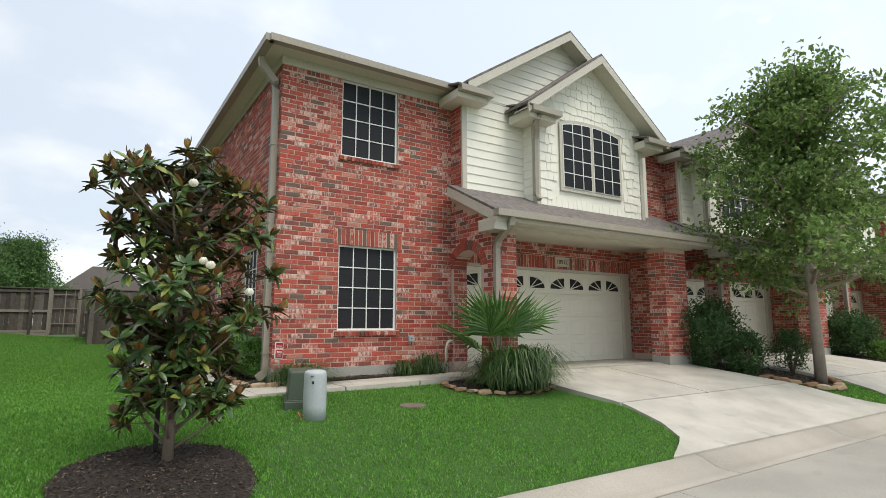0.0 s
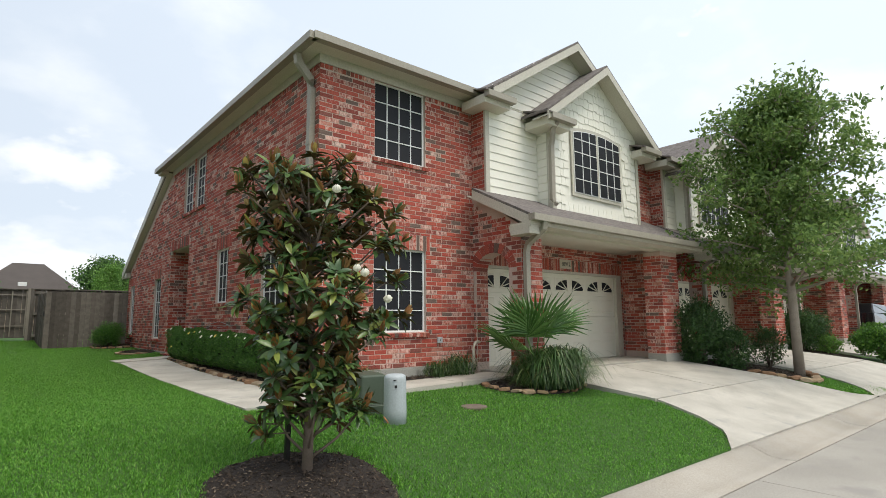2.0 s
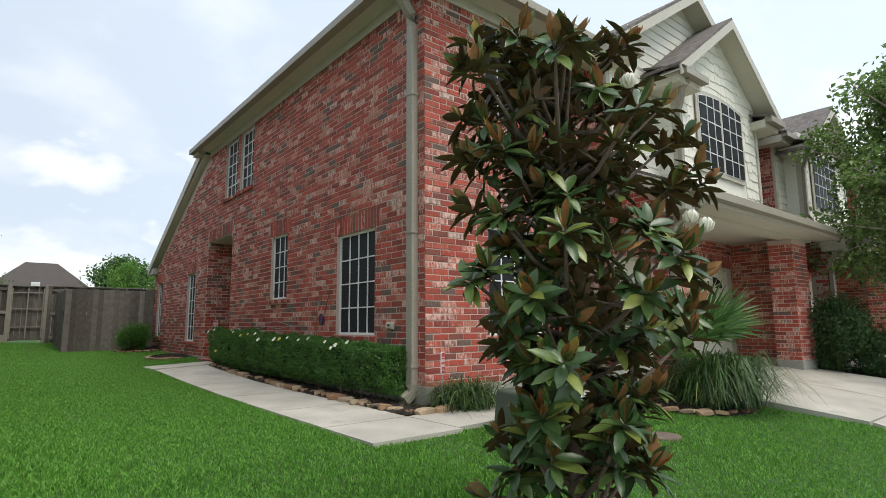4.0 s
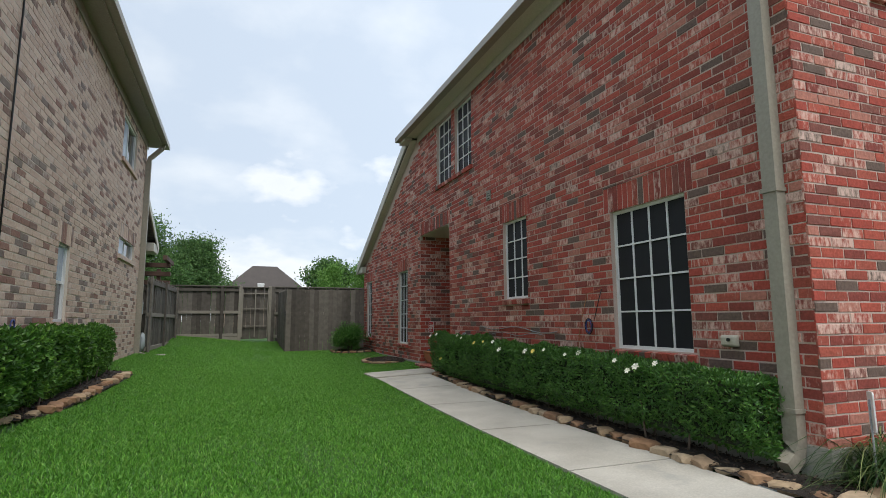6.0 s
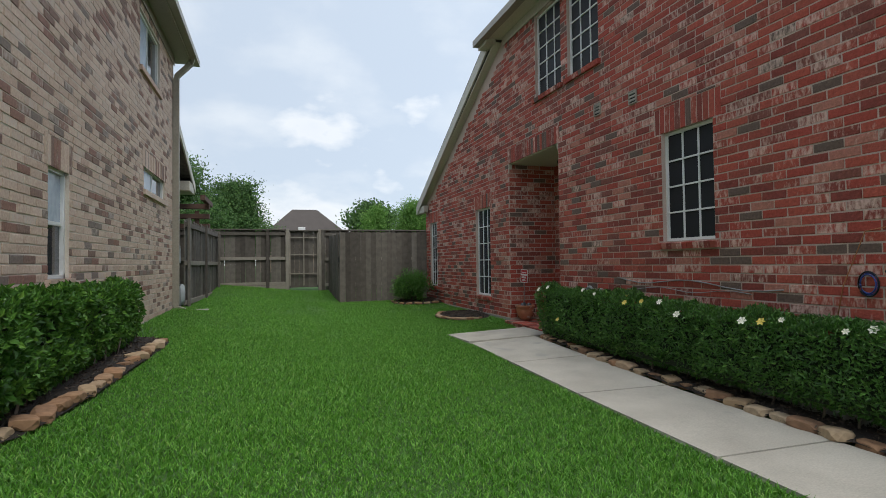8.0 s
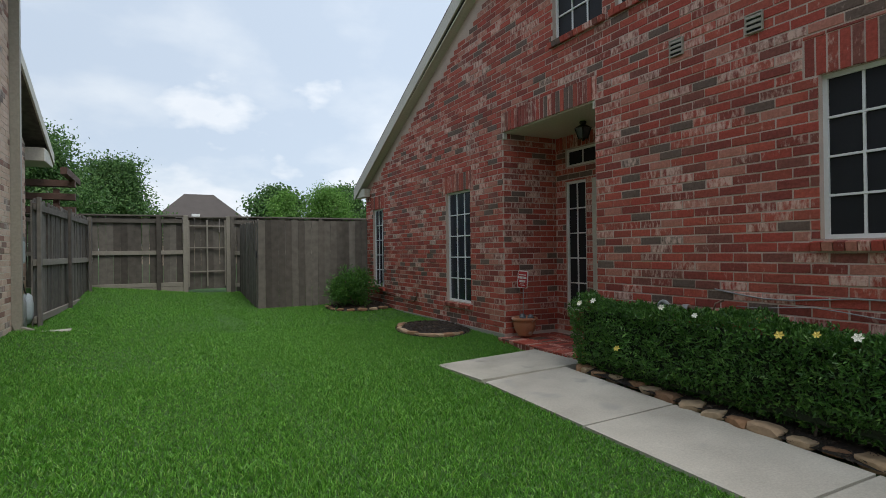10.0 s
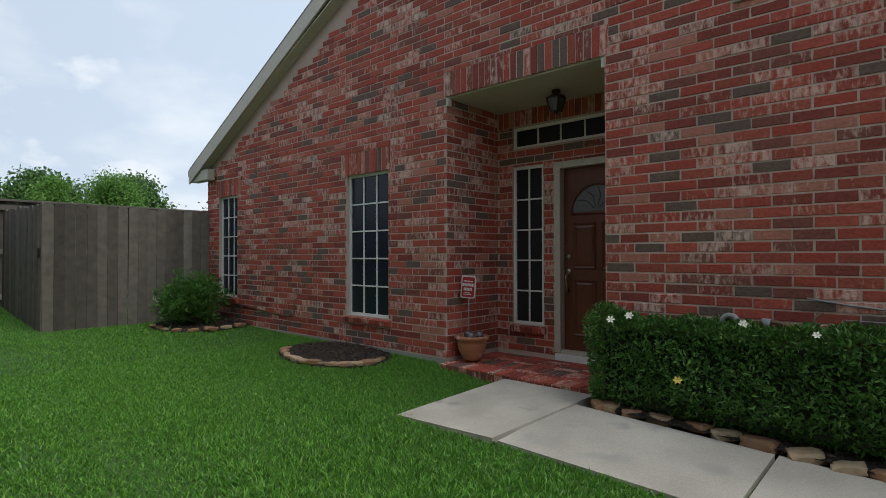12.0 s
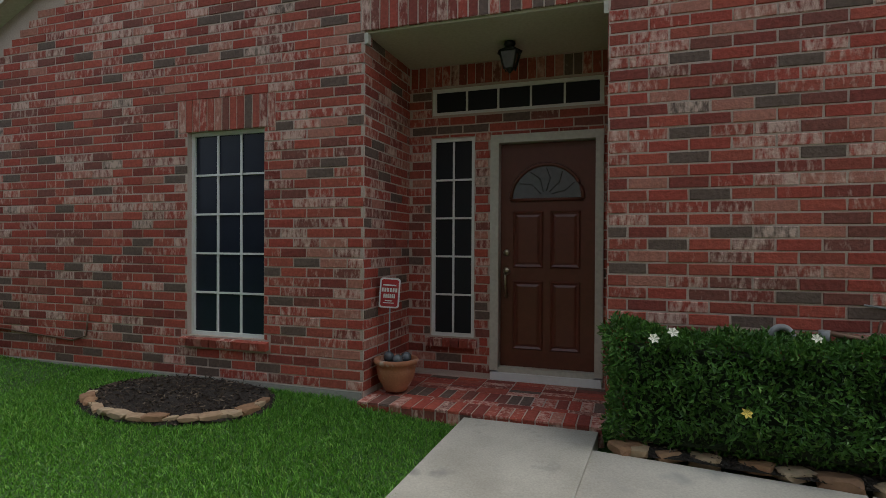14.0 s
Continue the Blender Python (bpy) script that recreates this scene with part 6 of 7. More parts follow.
# trees beyond the back fence
broad_tree("far_tree", -6.8, 44.0, 1.0, 6.4, 0.22, 3.2, 30, 40, 0.16, FARL, "broad green tree beyond the back fence", 31, trunk_r=0.2, spread=0.46)
broad_tree("far_tree", -3.4, 47.0, 1.0, 5.8, 0.22, 2.6, 28, 40, 0.16, FARL, "broad green tree beyond the back fence", 32, trunk_r=0.2, spread=0.42)
broad_tree("far_tree", 5.4, 46.0, 1.0, 4.6, 0.15, 1.5, 20, 18, 0.13, LIMEL, "young light green tree beyond the back fence", 33, trunk_r=0.08, spread=0.24)
broad_tree("far_tree", 8.6, 48.0, 1.0, 4.9, 0.15, 2.3, 24, 26, 0.14, LIMEL, "light green tree beyond the back fence", 34, trunk_r=0.1, spread=0.40)
broad_tree("far_tree", 11.5, 52.0, 1.0, 5.0, 0.15, 2.8, 22, 26, 0.26, FARL, "dark green tree beyond the back fence", 35, trunk_r=0.15, spread=0.46)
broad_tree("far_tree", 6.8, 54.0, 1.0, 5.2, 0.15, 2.6, 22, 26, 0.26, FARL, "dark green tree beyond the back fence", 36, trunk_r=0.15, spread=0.46)
broad_tree("far_tree", -13.0, 46.0, 1.0, 6.6, 0.2, 3.4, 24, 26, 0.26, FARL, "broad green tree beyond the back fence", 37, trunk_r=0.2, spread=0.46)
broad_tree("far_tree", 15.5, 44.0, 1.0, 4.6, 0.15, 2.4, 22, 24, 0.24, FARL, "dark green tree beyond the back fence", 38, trunk_r=0.15, spread=0.42)

# ---- grass ----
DRIVE_L = lambda y: np.interp(y, [4.25, 4.6, 5.0, 5.5, 6.0, 6.6, 8.0], [5.75, 6.42, 6.62, 6.66, 6.60, 6.5, 6.4])


def lawn_at(x, y):
    """Where grass grows."""
    wo = 1.27 + (y - 7.7) * 0.013
    ok = (y > 4.265) & (y < 24.95) & (x < DRIVE_L(y) - 0.02)
    ok &= (y < 7.55) | (x < wo - 0.005) | ((y > 16.40) & (x < 2.655)) | ((y < 7.60) & (x > 2.2))
    ok &= ~((y > 15.3) & (y < 17.2) & (x > 2.6))
    ok &= ((x - 0.88) / 0.69) ** 2 + ((y - 5.25) / 0.68) ** 2 > 1
    ok &= ((x - 5.85) / 0.98) ** 2 + ((y - 7.35) / 0.72) ** 2 > 1
    ok &= ((x - 2.25) / 0.50) ** 2 + ((y - 18.48) / 0.78) ** 2 > 1
    ok &= ((x - 2.35) / 0.75) ** 2 + ((y - 21.8) / 0.80) ** 2 > 1
    ok &= ~((x < np.interp(y, [11.3, 12.2, 13.2, 15.0, 15.7, 15.9], [-2.98, -2.57, -2.45, -2.38, -2.36, -9])) & (y > 9) & (y < 15.9))
    ok &= ~((x < -2.98) & (y > 8.6))
    ok &= (x - 3.87) ** 2 + (y - 6.62) ** 2 > 0.16 ** 2
    return ok


def grass(name, parent, x0, x1, y0, y1, density, h, w, where=lawn_at):
    n = int((x1 - x0) * (y1 - y0) * density)
    x, y = NPR.uniform(x0, x1, n), NPR.uniform(y0, y1, n)
    m = where(x, y)
    x, y = x[m], y[m]
    n = len(x)
    z = ground_z(x, y) - 0.004
    a = NPR.uniform(0, 2 * math.pi, n)
    patch = 0.85 + 0.25 * np.sin(x * 2.1 + np.sin(y * 1.7)) * np.sin(y * 1.3 + 0.6 * np.sin(x * 3.1))
    H = h * NPR.uniform(0.55, 1.25, n) * patch
    lean = H * NPR.uniform(0.25, 1.25, n)
    ca, sa = np.cos(a), np.sin(a)
    b = NPR.uniform(0, 2 * math.pi, n)
    ww = w * NPR.uniform(0.7, 1.2, n) * 0.5
    wx, wy = np.cos(b) * ww, np.sin(b) * ww
    V = np.stack([np.stack([x - wx, y - wy, z], 1), np.stack([x + wx, y + wy, z], 1),
                  np.stack([x + ca * lean * 0.35 + wx * 0.85, y + sa * lean * 0.35 + wy * 0.85, z + H * 0.65], 1),
                  np.stack([x + ca * lean * 0.35 - wx * 0.85, y + sa * lean * 0.35 - wy * 0.85, z + H * 0.65], 1),
                  np.stack([x + ca * lean, y + sa * lean, z + H], 1)], 1).reshape(-1, 3)
    i = np.arange(n)[:, None] * 5
    F = np.concatenate([i + np.array([[0, 1, 2]]), i + np.array([[0, 2, 3]]), i + np.array([[3, 2, 4]])], 1).reshape(-1, 3)
    ob = part(name, tri_mesh(name, V, F), GRASS, parent)
    ob["kind"] = "stuff"
    return ob


for args, lab in ((((-2.6, 1.7, 5.0, 17.0), 7000, 0.038, 0.0076), "short bright green mown lawn grass in the side yard"),
                  (((-0.6, 2.7, 17.0, 19.8), 9000, 0.036, 0.0070), "short green mown lawn grass by the wall bed"),
                  (((-3.2, -0.6, 17.0, 19.8), 3400, 0.036, 0.009), "short green mown lawn grass before the fence"),
                  (((-3.2, 2.7, 19.8, 25.0), 2600, 0.036, 0.009), "short green mown lawn grass before the fence"),
                  (((-5.0, 1.7, 4.26, 5.0), 2600, 0.036, 0.0085), "short green lawn grass at the kerb"),
                  (((1.7, 6.7, 4.26, 7.6), 3800, 0.034, 0.0078), "short bright green lawn grass before the house"),
                  (((1.7, 2.66, 16.2, 17.0), 9000, 0.036, 0.0070), "short green lawn grass beside the entry slab"),
                  (((-6.0, -2.6, 4.26, 17.0), 900, 0.040, 0.012), "short green lawn grass")):
    tagged(grass("lawn_grass", None, *args[0], *args[1:]), lab, "grass", kind="stuff")
tagged(grass("lawn_grass", None, 11.6, 13.6, 4.28, 5.6, 2200, 0.04, 0.012, lambda x, y: (x > np.interp(y, [4.25, 4.5, 4.9, 5.5], [12.5, 12.1, 11.8, 11.6])) & (x < 13.4 + (5 - y) * 0.3) & ((x - 12.4) ** 2 / 0.8 + (y - 5.9) ** 2 > 0.35)), "green grass on the planted island", "grass", kind="stuff")


# ---- beds and edging stones ----
def bed(name, outline_fn, n, cx, cy, rise, label):
    """A low mound of dark mulch with a ragged rim."""
    bm = bmesh.new()
    rng = random.Random(len(label))
    rings = []
    for f in (0.02, 0.35, 0.7, 0.9, 1.0):
        ring = []
        for k in range(n):
            a = 2 * math.pi * k / n
            ox, oy = outline_fn(a)
            j = 1 + (rng.uniform(-0.04, 0.04) if f > 0.5 else 0)
            x, y = cx + ox * f * j, cy + oy * f * j
            ring.append(bm.verts.new((x, y, float(ground_z(x, y)) + 0.012 + rise * (1 - f * f) + rng.uniform(-0.006, 0.008))))
        rings.append(ring)
    bm.faces.new(rings[0])
    for q, w in zip(rings, rings[1:]):
        for k in range(n):
            bm.faces.new((q[k], q[(k + 1) % n], w[(k + 1) % n], w[k])).smooth = True
    bmesh.ops.recalc_face_normals(bm, faces=bm.faces)
    ob = tagged(part(name, bm, DIRT), label, "garden bed", kind="structure")
    m = int(2600 * abs(outline_fn(0)[0]) * abs(outline_fn(math.pi / 2)[1]) * 3)
    a, f = NPR.uniform(0, 2 * math.pi, m), np.sqrt(NPR.uniform(0, 0.97, m))
    q = np.array([outline_fn(t) for t in a])
    x, y = cx + q[:, 0] * f, cy + q[:, 1] * f
    P = np.stack([x, y, ground_z(x, y) + 0.016 + rise * (1 - f * f)], 1)
    D = rand_dirs(m); D[:, 2] *= 0.35
    part("mulch_chip", leaf_mesh("mulch_chip", P, D, rand_dirs(m, 1.5), 0.035, 0.012, fold=0.1), CHIPS, ob)["kind"] = "stuff"
    return ob


ell = lambda rx, ry: (lambda a: (rx * math.cos(a), ry * math.sin(a)))
bed("mulch_bed", ell(0.71, 0.70), 48, 0.88, 5.25, 0.09, "dark brown mulch ring round the young tree")
bed("mulch_bed", ell(0.50, 0.78), 40, 2.25, 18.48, 0.07, "mounded dark mulch bed by the brick wall")
bed("mulch_bed", ell(0.76, 0.82), 40, 2.35, 21.8, 0.05, "dark mulch bed under the bush")
bed("mulch_bed", ell(1.0, 0.74), 40, 5.85, 7.35, 0.06, "dark mulch bed under the palm and border grass")
bed("mulch_bed", ell(0.85, 1.2), 40, 12.2, 6.6, 0.05, "dark mulch bed on the planted island")
bed("mulch_bed", ell(0.62, 1.1), 32, 18.5, 6.9, 0.05, "dark mulch bed by the next drive")


def strip_bed(label, x0f, x1f, ys, lift):
    bm = bmesh.new()
    rng = random.Random(4)
    rows = []
    for y in ys:
        rows.append([bm.verts.new((x, y, float(ground_z(x, y) + TILT(x, y)) + lift + 0.03 * math.sin(k / 5 * math.pi) + rng.uniform(-0.008, 0.008))) for k, x in enumerate(np.linspace(x0f(y), x1f(y), 6))])
    for a, b in zip(rows, rows[1:]):
        for k in range(5):
            bm.faces.new((a[k], a[k + 1], b[k + 1], b[k])).smooth = True
    bmesh.ops.recalc_face_normals(bm, faces=bm.faces)
    ob = tagged(part("mulch_bed", bm, DIRT), label, "garden bed", kind="structure")
    m = 3500
    y, f = NPR.uniform(ys[0], ys[-1], m), NPR.uniform(0.02, 0.98, m)
    x = np.array([x0f(t) + (x1f(t) - x0f(t)) * g for t, g in zip(y, f)])
    P = np.stack([x, y, ground_z(x, y) + TILT(x, y) + lift + 0.03 * np.sin(f * math.pi) + 0.006], 1)
    D = rand_dirs(m); D[:, 2] *= 0.35
    part("mulch_chip", leaf_mesh("mulch_chip", P, D, rand_dirs(m, 1.5), 0.035, 0.012, fold=0.1), CHIPS, ob)["kind"] = "stuff"
    return ob


strip_bed("dark mulch strip under the hedge along the wall", lambda y: WI(y) + 0.004, lambda y: 2.672, np.arange(8.42, 15.36, 0.2), 0.045)
strip_bed("dark mulch strip before the front wall", lambda y: 2.45, lambda y: 5.85, np.arange(8.405, 8.73, 0.08), 0.05)
strip_bed("dark mulch bed under the neighbour's hedge", lambda y: -3.0, lambda y: float(np.interp(y, [11.3, 12.2, 13.2, 15.0, 15.7, 15.9], [-2.9, -2.57, -2.45, -2.38, -2.36, -2.5])), np.arange(9.4, 15.95, 0.2), 0.03)

STONES = []
for k in range(7):
    bm = bmesh.new()
    bmesh.ops.create_icosphere(bm, subdivisions=2, radius=0.5)
    for v in bm.verts:
        q = v.co.normalized()
        s = 1 + 0.35 * noise.noise(q * 1.3 + Vector((k * 7.1, 0, 0))) + 0.12 * noise.noise(q * 4 + Vector((0, k * 3.3, 0)))
        v.co = Vector((max(-0.42, min(0.42, q.x * s * 0.62)), max(-0.40, min(0.40, q.y * s * 0.6)), max(-0.36, min(0.38, q.z * s * 0.55))))
    me = bpy.data.meshes.new("edging_stone")
    bm.to_mesh(me); bm.free()
    me.materials.append(STONE)
    STONES.append(me)


def stones(pts, size, flat, group, label, seed):
    rng = random.Random(seed)
    for x, y, turn in pts:
        s = size * rng.uniform(0.75, 1.3)
        x += rng.uniform(-0.02, 0.02); y += rng.uniform(-0.02, 0.02)
        ob = new("edging_stone", rng.choice(STONES))
        ob.matrix_basis = pose(x, y, float(ground_z(x, y) + TILT(x, y)) + s * flat * 0.25 + 0.022, rng.uniform(-8, 8), rng.uniform(-8, 8), turn + rng.uniform(-25, 25)) @ Matrix.Diagonal((s * 1.25, s * 0.85, s * flat, 1))
        tagged(ob, label, "stone", group)


stones([(float(WI(y)) + 0.07 + 0.03 * math.sin(y * 3.1), y, 90) for y in np.arange(8.55, 15.45, 0.205)], 0.18, 0.5, "edging stones along the walk", "rough tan sandstone edging stone beside the walk", 1)
stones([(2.34 + 0.09 * k, 15.38 - 0.05 * k, 30) for k in range(3)], 0.15, 0.65, "edging stones along the walk", "rough tan sandstone edging stone beside the walk", 8)
_nb = [(float(np.interp(y, [11.3, 12.2, 13.2, 15.0, 15.7], [-2.95, -2.64, -2.53, -2.46, -2.44])), y, 90) for y in np.arange(11.4, 15.75, 0.2)]
stones(_nb, 0.165, 0.5, "edging stones of the neighbour's bed", "rough tan sandstone edging stone round the neighbour's bed", 2)
stones([(2.25 + 0.44 * math.cos(a), 18.48 + 0.70 * math.sin(a), math.degrees(a) + 90) for a in np.linspace(2.0, 4.9, 17)], 0.115, 0.42, "edging stones of the wall bed", "flat tan edging stone round the wall bed", 3)
stones([(2.35 + 0.72 * math.cos(a), 21.8 + 0.78 * math.sin(a), math.degrees(a) + 90) for a in np.linspace(2.8, 4.9, 8)], 0.14, 0.45, "edging stones of the bush bed", "rough tan edging stone round the bush bed", 4)
stones([(5.85 + 0.96 * math.cos(a), 7.35 + 0.70 * math.sin(a), math.degrees(a) + 90) for a in np.linspace(3.0, 5.6, 12)], 0.15, 0.42, "edging stones of the palm bed", "flat tan edging stone round the palm bed", 5)
stones([(12.2 + 0.75 * math.cos(a), 6.3 + 1.1 * math.sin(a), math.degrees(a) + 90) for a in np.linspace(3.3, 5.6, 11)], 0.2, 0.5, "edging stones of the island bed", "rough tan edging stone on the planted island", 6)
stones([(2.42, 8.42, 0), (2.62, 8.36, 20), (2.75, 8.45, 40)], 0.2, 0.55, "edging stones along the walk", "rough tan sandstone edging stone beside the walk", 9)

# splash block under the downspout
sp = thing("splash_block", 2.3, 8.8, 0.62, "pale grey concrete splash block under the downspout", "splash block")
bm = bmesh.new()
_o = [(2.60, 8.80), (2.60, 9.02), (2.30, 9.05), (2.22, 8.98), (2.22, 8.78), (2.30, 8.72)]
_t = [bm.verts.new((x, y, 0.645 if x > 2.35 else 0.625)) for x, y in _o]
_in = [bm.verts.new((2.40 + (x - 2.40) * 0.78, 8.88 + (y - 8.88) * 0.74, 0.615)) for x, y in _o]
_lo = [bm.verts.new((x, y, 0.56)) for x, y in _o]
bm.faces.new(_in)
for k in range(6):
    bm.faces.new((_t[k], _t[(k + 1) % 6], _in[(k + 1) % 6], _in[k])); bm.faces.new((_t[k], _lo[k], _lo[(k + 1) % 6], _t[(k + 1) % 6]))
bmesh.ops.recalc_face_normals(bm, faces=bm.faces)
part("block", bm, GREYPED, sp)

# ---- utilities in the lawn and on the walls ----
ub = thing("utility_box", 2.61, 7.17, 0.5, "dark green fibreglass utility box on a base in the lawn", "utility box")


def taper_box(cx, cy, z0, z1, hx0, hy0, hx1, hy1, turn, bevel=0.02):
    bm = bmesh.new()
    q = [bm.verts.new((sx * hx, sy * hy, z)) for z, hx, hy in ((z0, hx0, hy0), (z1, hx1, hy1)) for sx, sy in ((-1, -1), (1, -1), (1, 1), (-1, 1))]
    for f in ((3, 2, 1, 0), (4, 5, 6, 7), (0, 1, 5, 4), (1, 2, 6, 5), (2, 3, 7, 6), (3, 0, 4, 7)):
        bm.faces.new([q[k] for k in f])
    bmesh.ops.bevel(bm, geom=bm.edges[:], offset=bevel, segments=3, profile=0.5, affect="EDGES")
    bm.transform(pose(cx, cy, 0, 0, 0, turn))
    for f in bm.faces:
        f.smooth = False
    return bm


part("base_flange", taper_box(2.61, 7.17, 0.44, 0.60, 0.205, 0.345, 0.20, 0.34, -16, 0.012), GREENBOX, ub)
part("cover", taper_box(2.61, 7.17, 0.595, 0.945, 0.172, 0.312, 0.150, 0.283, -16, 0.026), GREENBOX, ub, "dark green fibreglass cover")
part("seam", taper_box(2.61, 7.17, 0.601, 0.614, 0.187, 0.327, 0.184, 0.324, -16, 0.004), GREENBOX, ub)

pd = thing("utility_pedestal", 2.53, 6.46, 0.48, "pale grey round plastic utility pedestal in the lawn", "utility pedestal")
part("shell", lathe([(0.125, 0.40), (0.128, 0.60), (0.124, 0.90), (0.122, 0.945), (0.112, 0.972), (0.085, 0.985), (0.0, 0.988)], 2.53, 6.46, 28), GREYPED, pd)
part("lock", box(2.455, 6.345, 0.845, 2.475, 6.36, 0.875), BLACKM, pd, "small dark lock hole")
part("vent_slot", box(2.44, 6.352, 0.925, 2.49, 6.366, 0.933), BLACKM, pd)
part("ground_wire", tube([(2.40, 6.42, 0.50), (2.34, 6.36, 0.53), (2.30, 6.34, 0.56), (2.32, 6.28, 0.50)], 0.006, 5), ORANGEC, pd, "orange wire")
dc = thing("drain_cover", 3.87, 6.62, 0.5, "round grey drain cover sunk in the lawn", "drain cover")
part("cover", lathe([(0.155, 0.44), (0.155, 0.472), (0.145, 0.480), (0.02, 0.482)], 3.87, 6.62, 28), BARK2, dc)
part("rim", lathe([(0.175, 0.44), (0.175, 0.482), (0.158, 0.486)], 3.87, 6.62, 28), BARK2, dc)

# wall fittings
fc = thing("hose_cover", WX - 0.02, 9.42, 1.52, "ivory oval outlet cover on the brick wall", "outlet cover")
part("cover", taper_box(0, 0, 0, 0.04, 0.085, 0.05, 0.065, 0.035, 0, 0.012), IVORY, fc)
bpy.data.objects["cover"].name = "cover"
fc.children[0].matrix_parent_inverse = Matrix()
fc.children[0].matrix_basis = Matrix.Translation((0.012, 0, 0)) @ pose(0, 0, 0, 0, -90, 0) @ pose(0, 0, 0, 0, 0, 90)
part("port", tube([(WX - 0.065, 9.40, 1.53), (WX - 0.05, 9.40, 1.53)], 0.014, 8), BLACKM, fc)
for (y, z) in ((14.44, 3.69), (13.74, 3.64)):
    v = thing("wall_vent", WX - 0.02, y, z, "small taupe louvred vent on the brick wall", "vent", group="wall vents")
    part("frame", bars(SIDE, [(y - 0.07, y + 0.07, z - 0.075, z - 0.065, 0.005, 0.025), (y - 0.07, y + 0.07, z + 0.065, z + 0.075, 0.005, 0.025), (y - 0.07, y - 0.06, z - 0.065, z + 0.065, 0.005, 0.025), (y + 0.06, y + 0.07, z - 0.065, z + 0.065, 0.005, 0.025)]), TAUPE, v)
    part("backing", bars(SIDE, [(y - 0.06, y + 0.06, z - 0.065, z + 0.065, 0.0, 0.010)]), BLACKM, v)
    for k in range(3):
        part("slat", sloped_board((WX - 0.011, y - 0.059, z - 0.022 + k * 0.04), (WX - 0.011, y + 0.059, z - 0.022 + k * 0.04), 0.022, 0.014, (-1, 0, 0)), TAUPE, v)
wc = thing("coiled_cable", WX - 0.03, 11.25, 1.6, "coil of blue and black cable hung on the brick wall", "cable")
for r, m, o in ((0.075, BLUEC, 0.0), (0.065, BLUEC, 0.012), (0.085, BLACKM, 0.008)):
    part("coil", tube([(WX - 0.022 - o, 11.24 + r * 0.8 * math.cos(a), 1.62 + r * math.sin(a)) for a in np.linspace(0, 6.283, 20)], 0.006, 5), m, wc)
part("loose_end", tube([(WX - 0.02, 11.0, 2.02), (WX - 0.035, 11.04, 1.9), (WX - 0.03, 11.13, 1.7)], 0.005, 5), BLACKM, wc)
part("loose_end", tube([(WX - 0.02, 11.0, 2.02), (WX - 0.03, 11.25, 1.98), (WX - 0.02, 11.42, 1.6), (WX - 0.02, 11.50, 1.22)], 0.004, 5), ORANGEC, wc, "thin orange cable")
wt = thing("wall_cable", WX - 0.02, 14, 1.5, "thin sagging cable along the brick wall", "cable")
part("cable", tube([(WX - 0.016, 11.9 + k * 0.2, 1.55 - 0.03 * math.sin(k * 0.9) + k * 0.004) for k in range(12)], 0.006, 5), GREYCON, wt)
part("cable", tube([(WX - 0.022, 12.2 + k * 0.19, 1.50 + 0.02 * math.sin(k * 1.3)) for k in range(10)], 0.004, 5), GREYCON, wt)
gp = thing("gas_pipe_loop", WX - 0.1, 14.4, 1.4, "grey pipe bend and rusty valve at the brick wall", "pipe")
part("pipe_bend", tube([(WX - 0.12, 14.52 + 0.055 * math.cos(a), 1.42 + 0.06 * math.sin(a)) for a in np.linspace(0, math.pi, 10)] + [(WX - 0.12, 14.465, 1.0)], 0.018, 8), GREYCON, gp, "grey plastic pipe bend")
part("pipe_leg", tube([(WX - 0.12, 14.575, 1.42), (WX - 0.12, 14.575, 1.0)], 0.018, 8), GREYCON, gp)
part("valve", tube([(WX - 0.10, 14.30, 1.40), (WX - 0.10, 14.28, 1.455), (WX - 0.10, 14.16, 1.43), (WX - 0.10, 14.06, 1.42)], [0.02, 0.016, 0.022, 0.018], 8), COPPER, gp, "rusty pipe valve")
part("valve_cap", tube([(WX - 0.10, 14.31, 1.40), (WX - 0.10, 14.31, 1.47)], 0.028, 10), GREYCON, gp)
part("valve_stem", tube([(WX - 0.10, 14.07, 1.40), (WX - 0.08, 14.05, 1.50), (WX - 0.02, 14.02, 1.52)], 0.008, 6), COPPER, gp)
fo = thing("front_outlet", 5.03, WY - 0.02, 1.2, "small grey outlet box on the front wall", "outlet")
part("box", box(4.98, WY - 0.05, 1.20, 5.08, WY - 0.008, 1.30, 0.006), GREYPED, fo)
part("hole", tube([(5.03, WY - 0.053, 1.25), (5.03, WY - 0.045, 1.25)], 0.012, 8), BLACKM, fo)
hp = thing("bent_pipe", 5.62, 8.45, 0.7, "pale bent pipe standing by the arch", "pipe")
part("pipe", tube([(5.55, 8.40, 0.60), (5.55, 8.40, 1.08), (5.58, 8.42, 1.17), (5.66, 8.46, 1.20), (5.80, 8.52, 1.20)], 0.026, 8), IVORY, hp)
ct = thing("wall_wire", WX - 0.02, 20.5, 1.2, "thin brown cable on the brick wall", "cable")
part("wire", tube([(WX - 0.016, 19.9, 1.30), (WX - 0.016, 19.92, 1.10), (WX - 0.016, 20.1, 1.05), (WX - 0.016, 21.5, 1.14)], 0.008, 5), COPPER, ct)

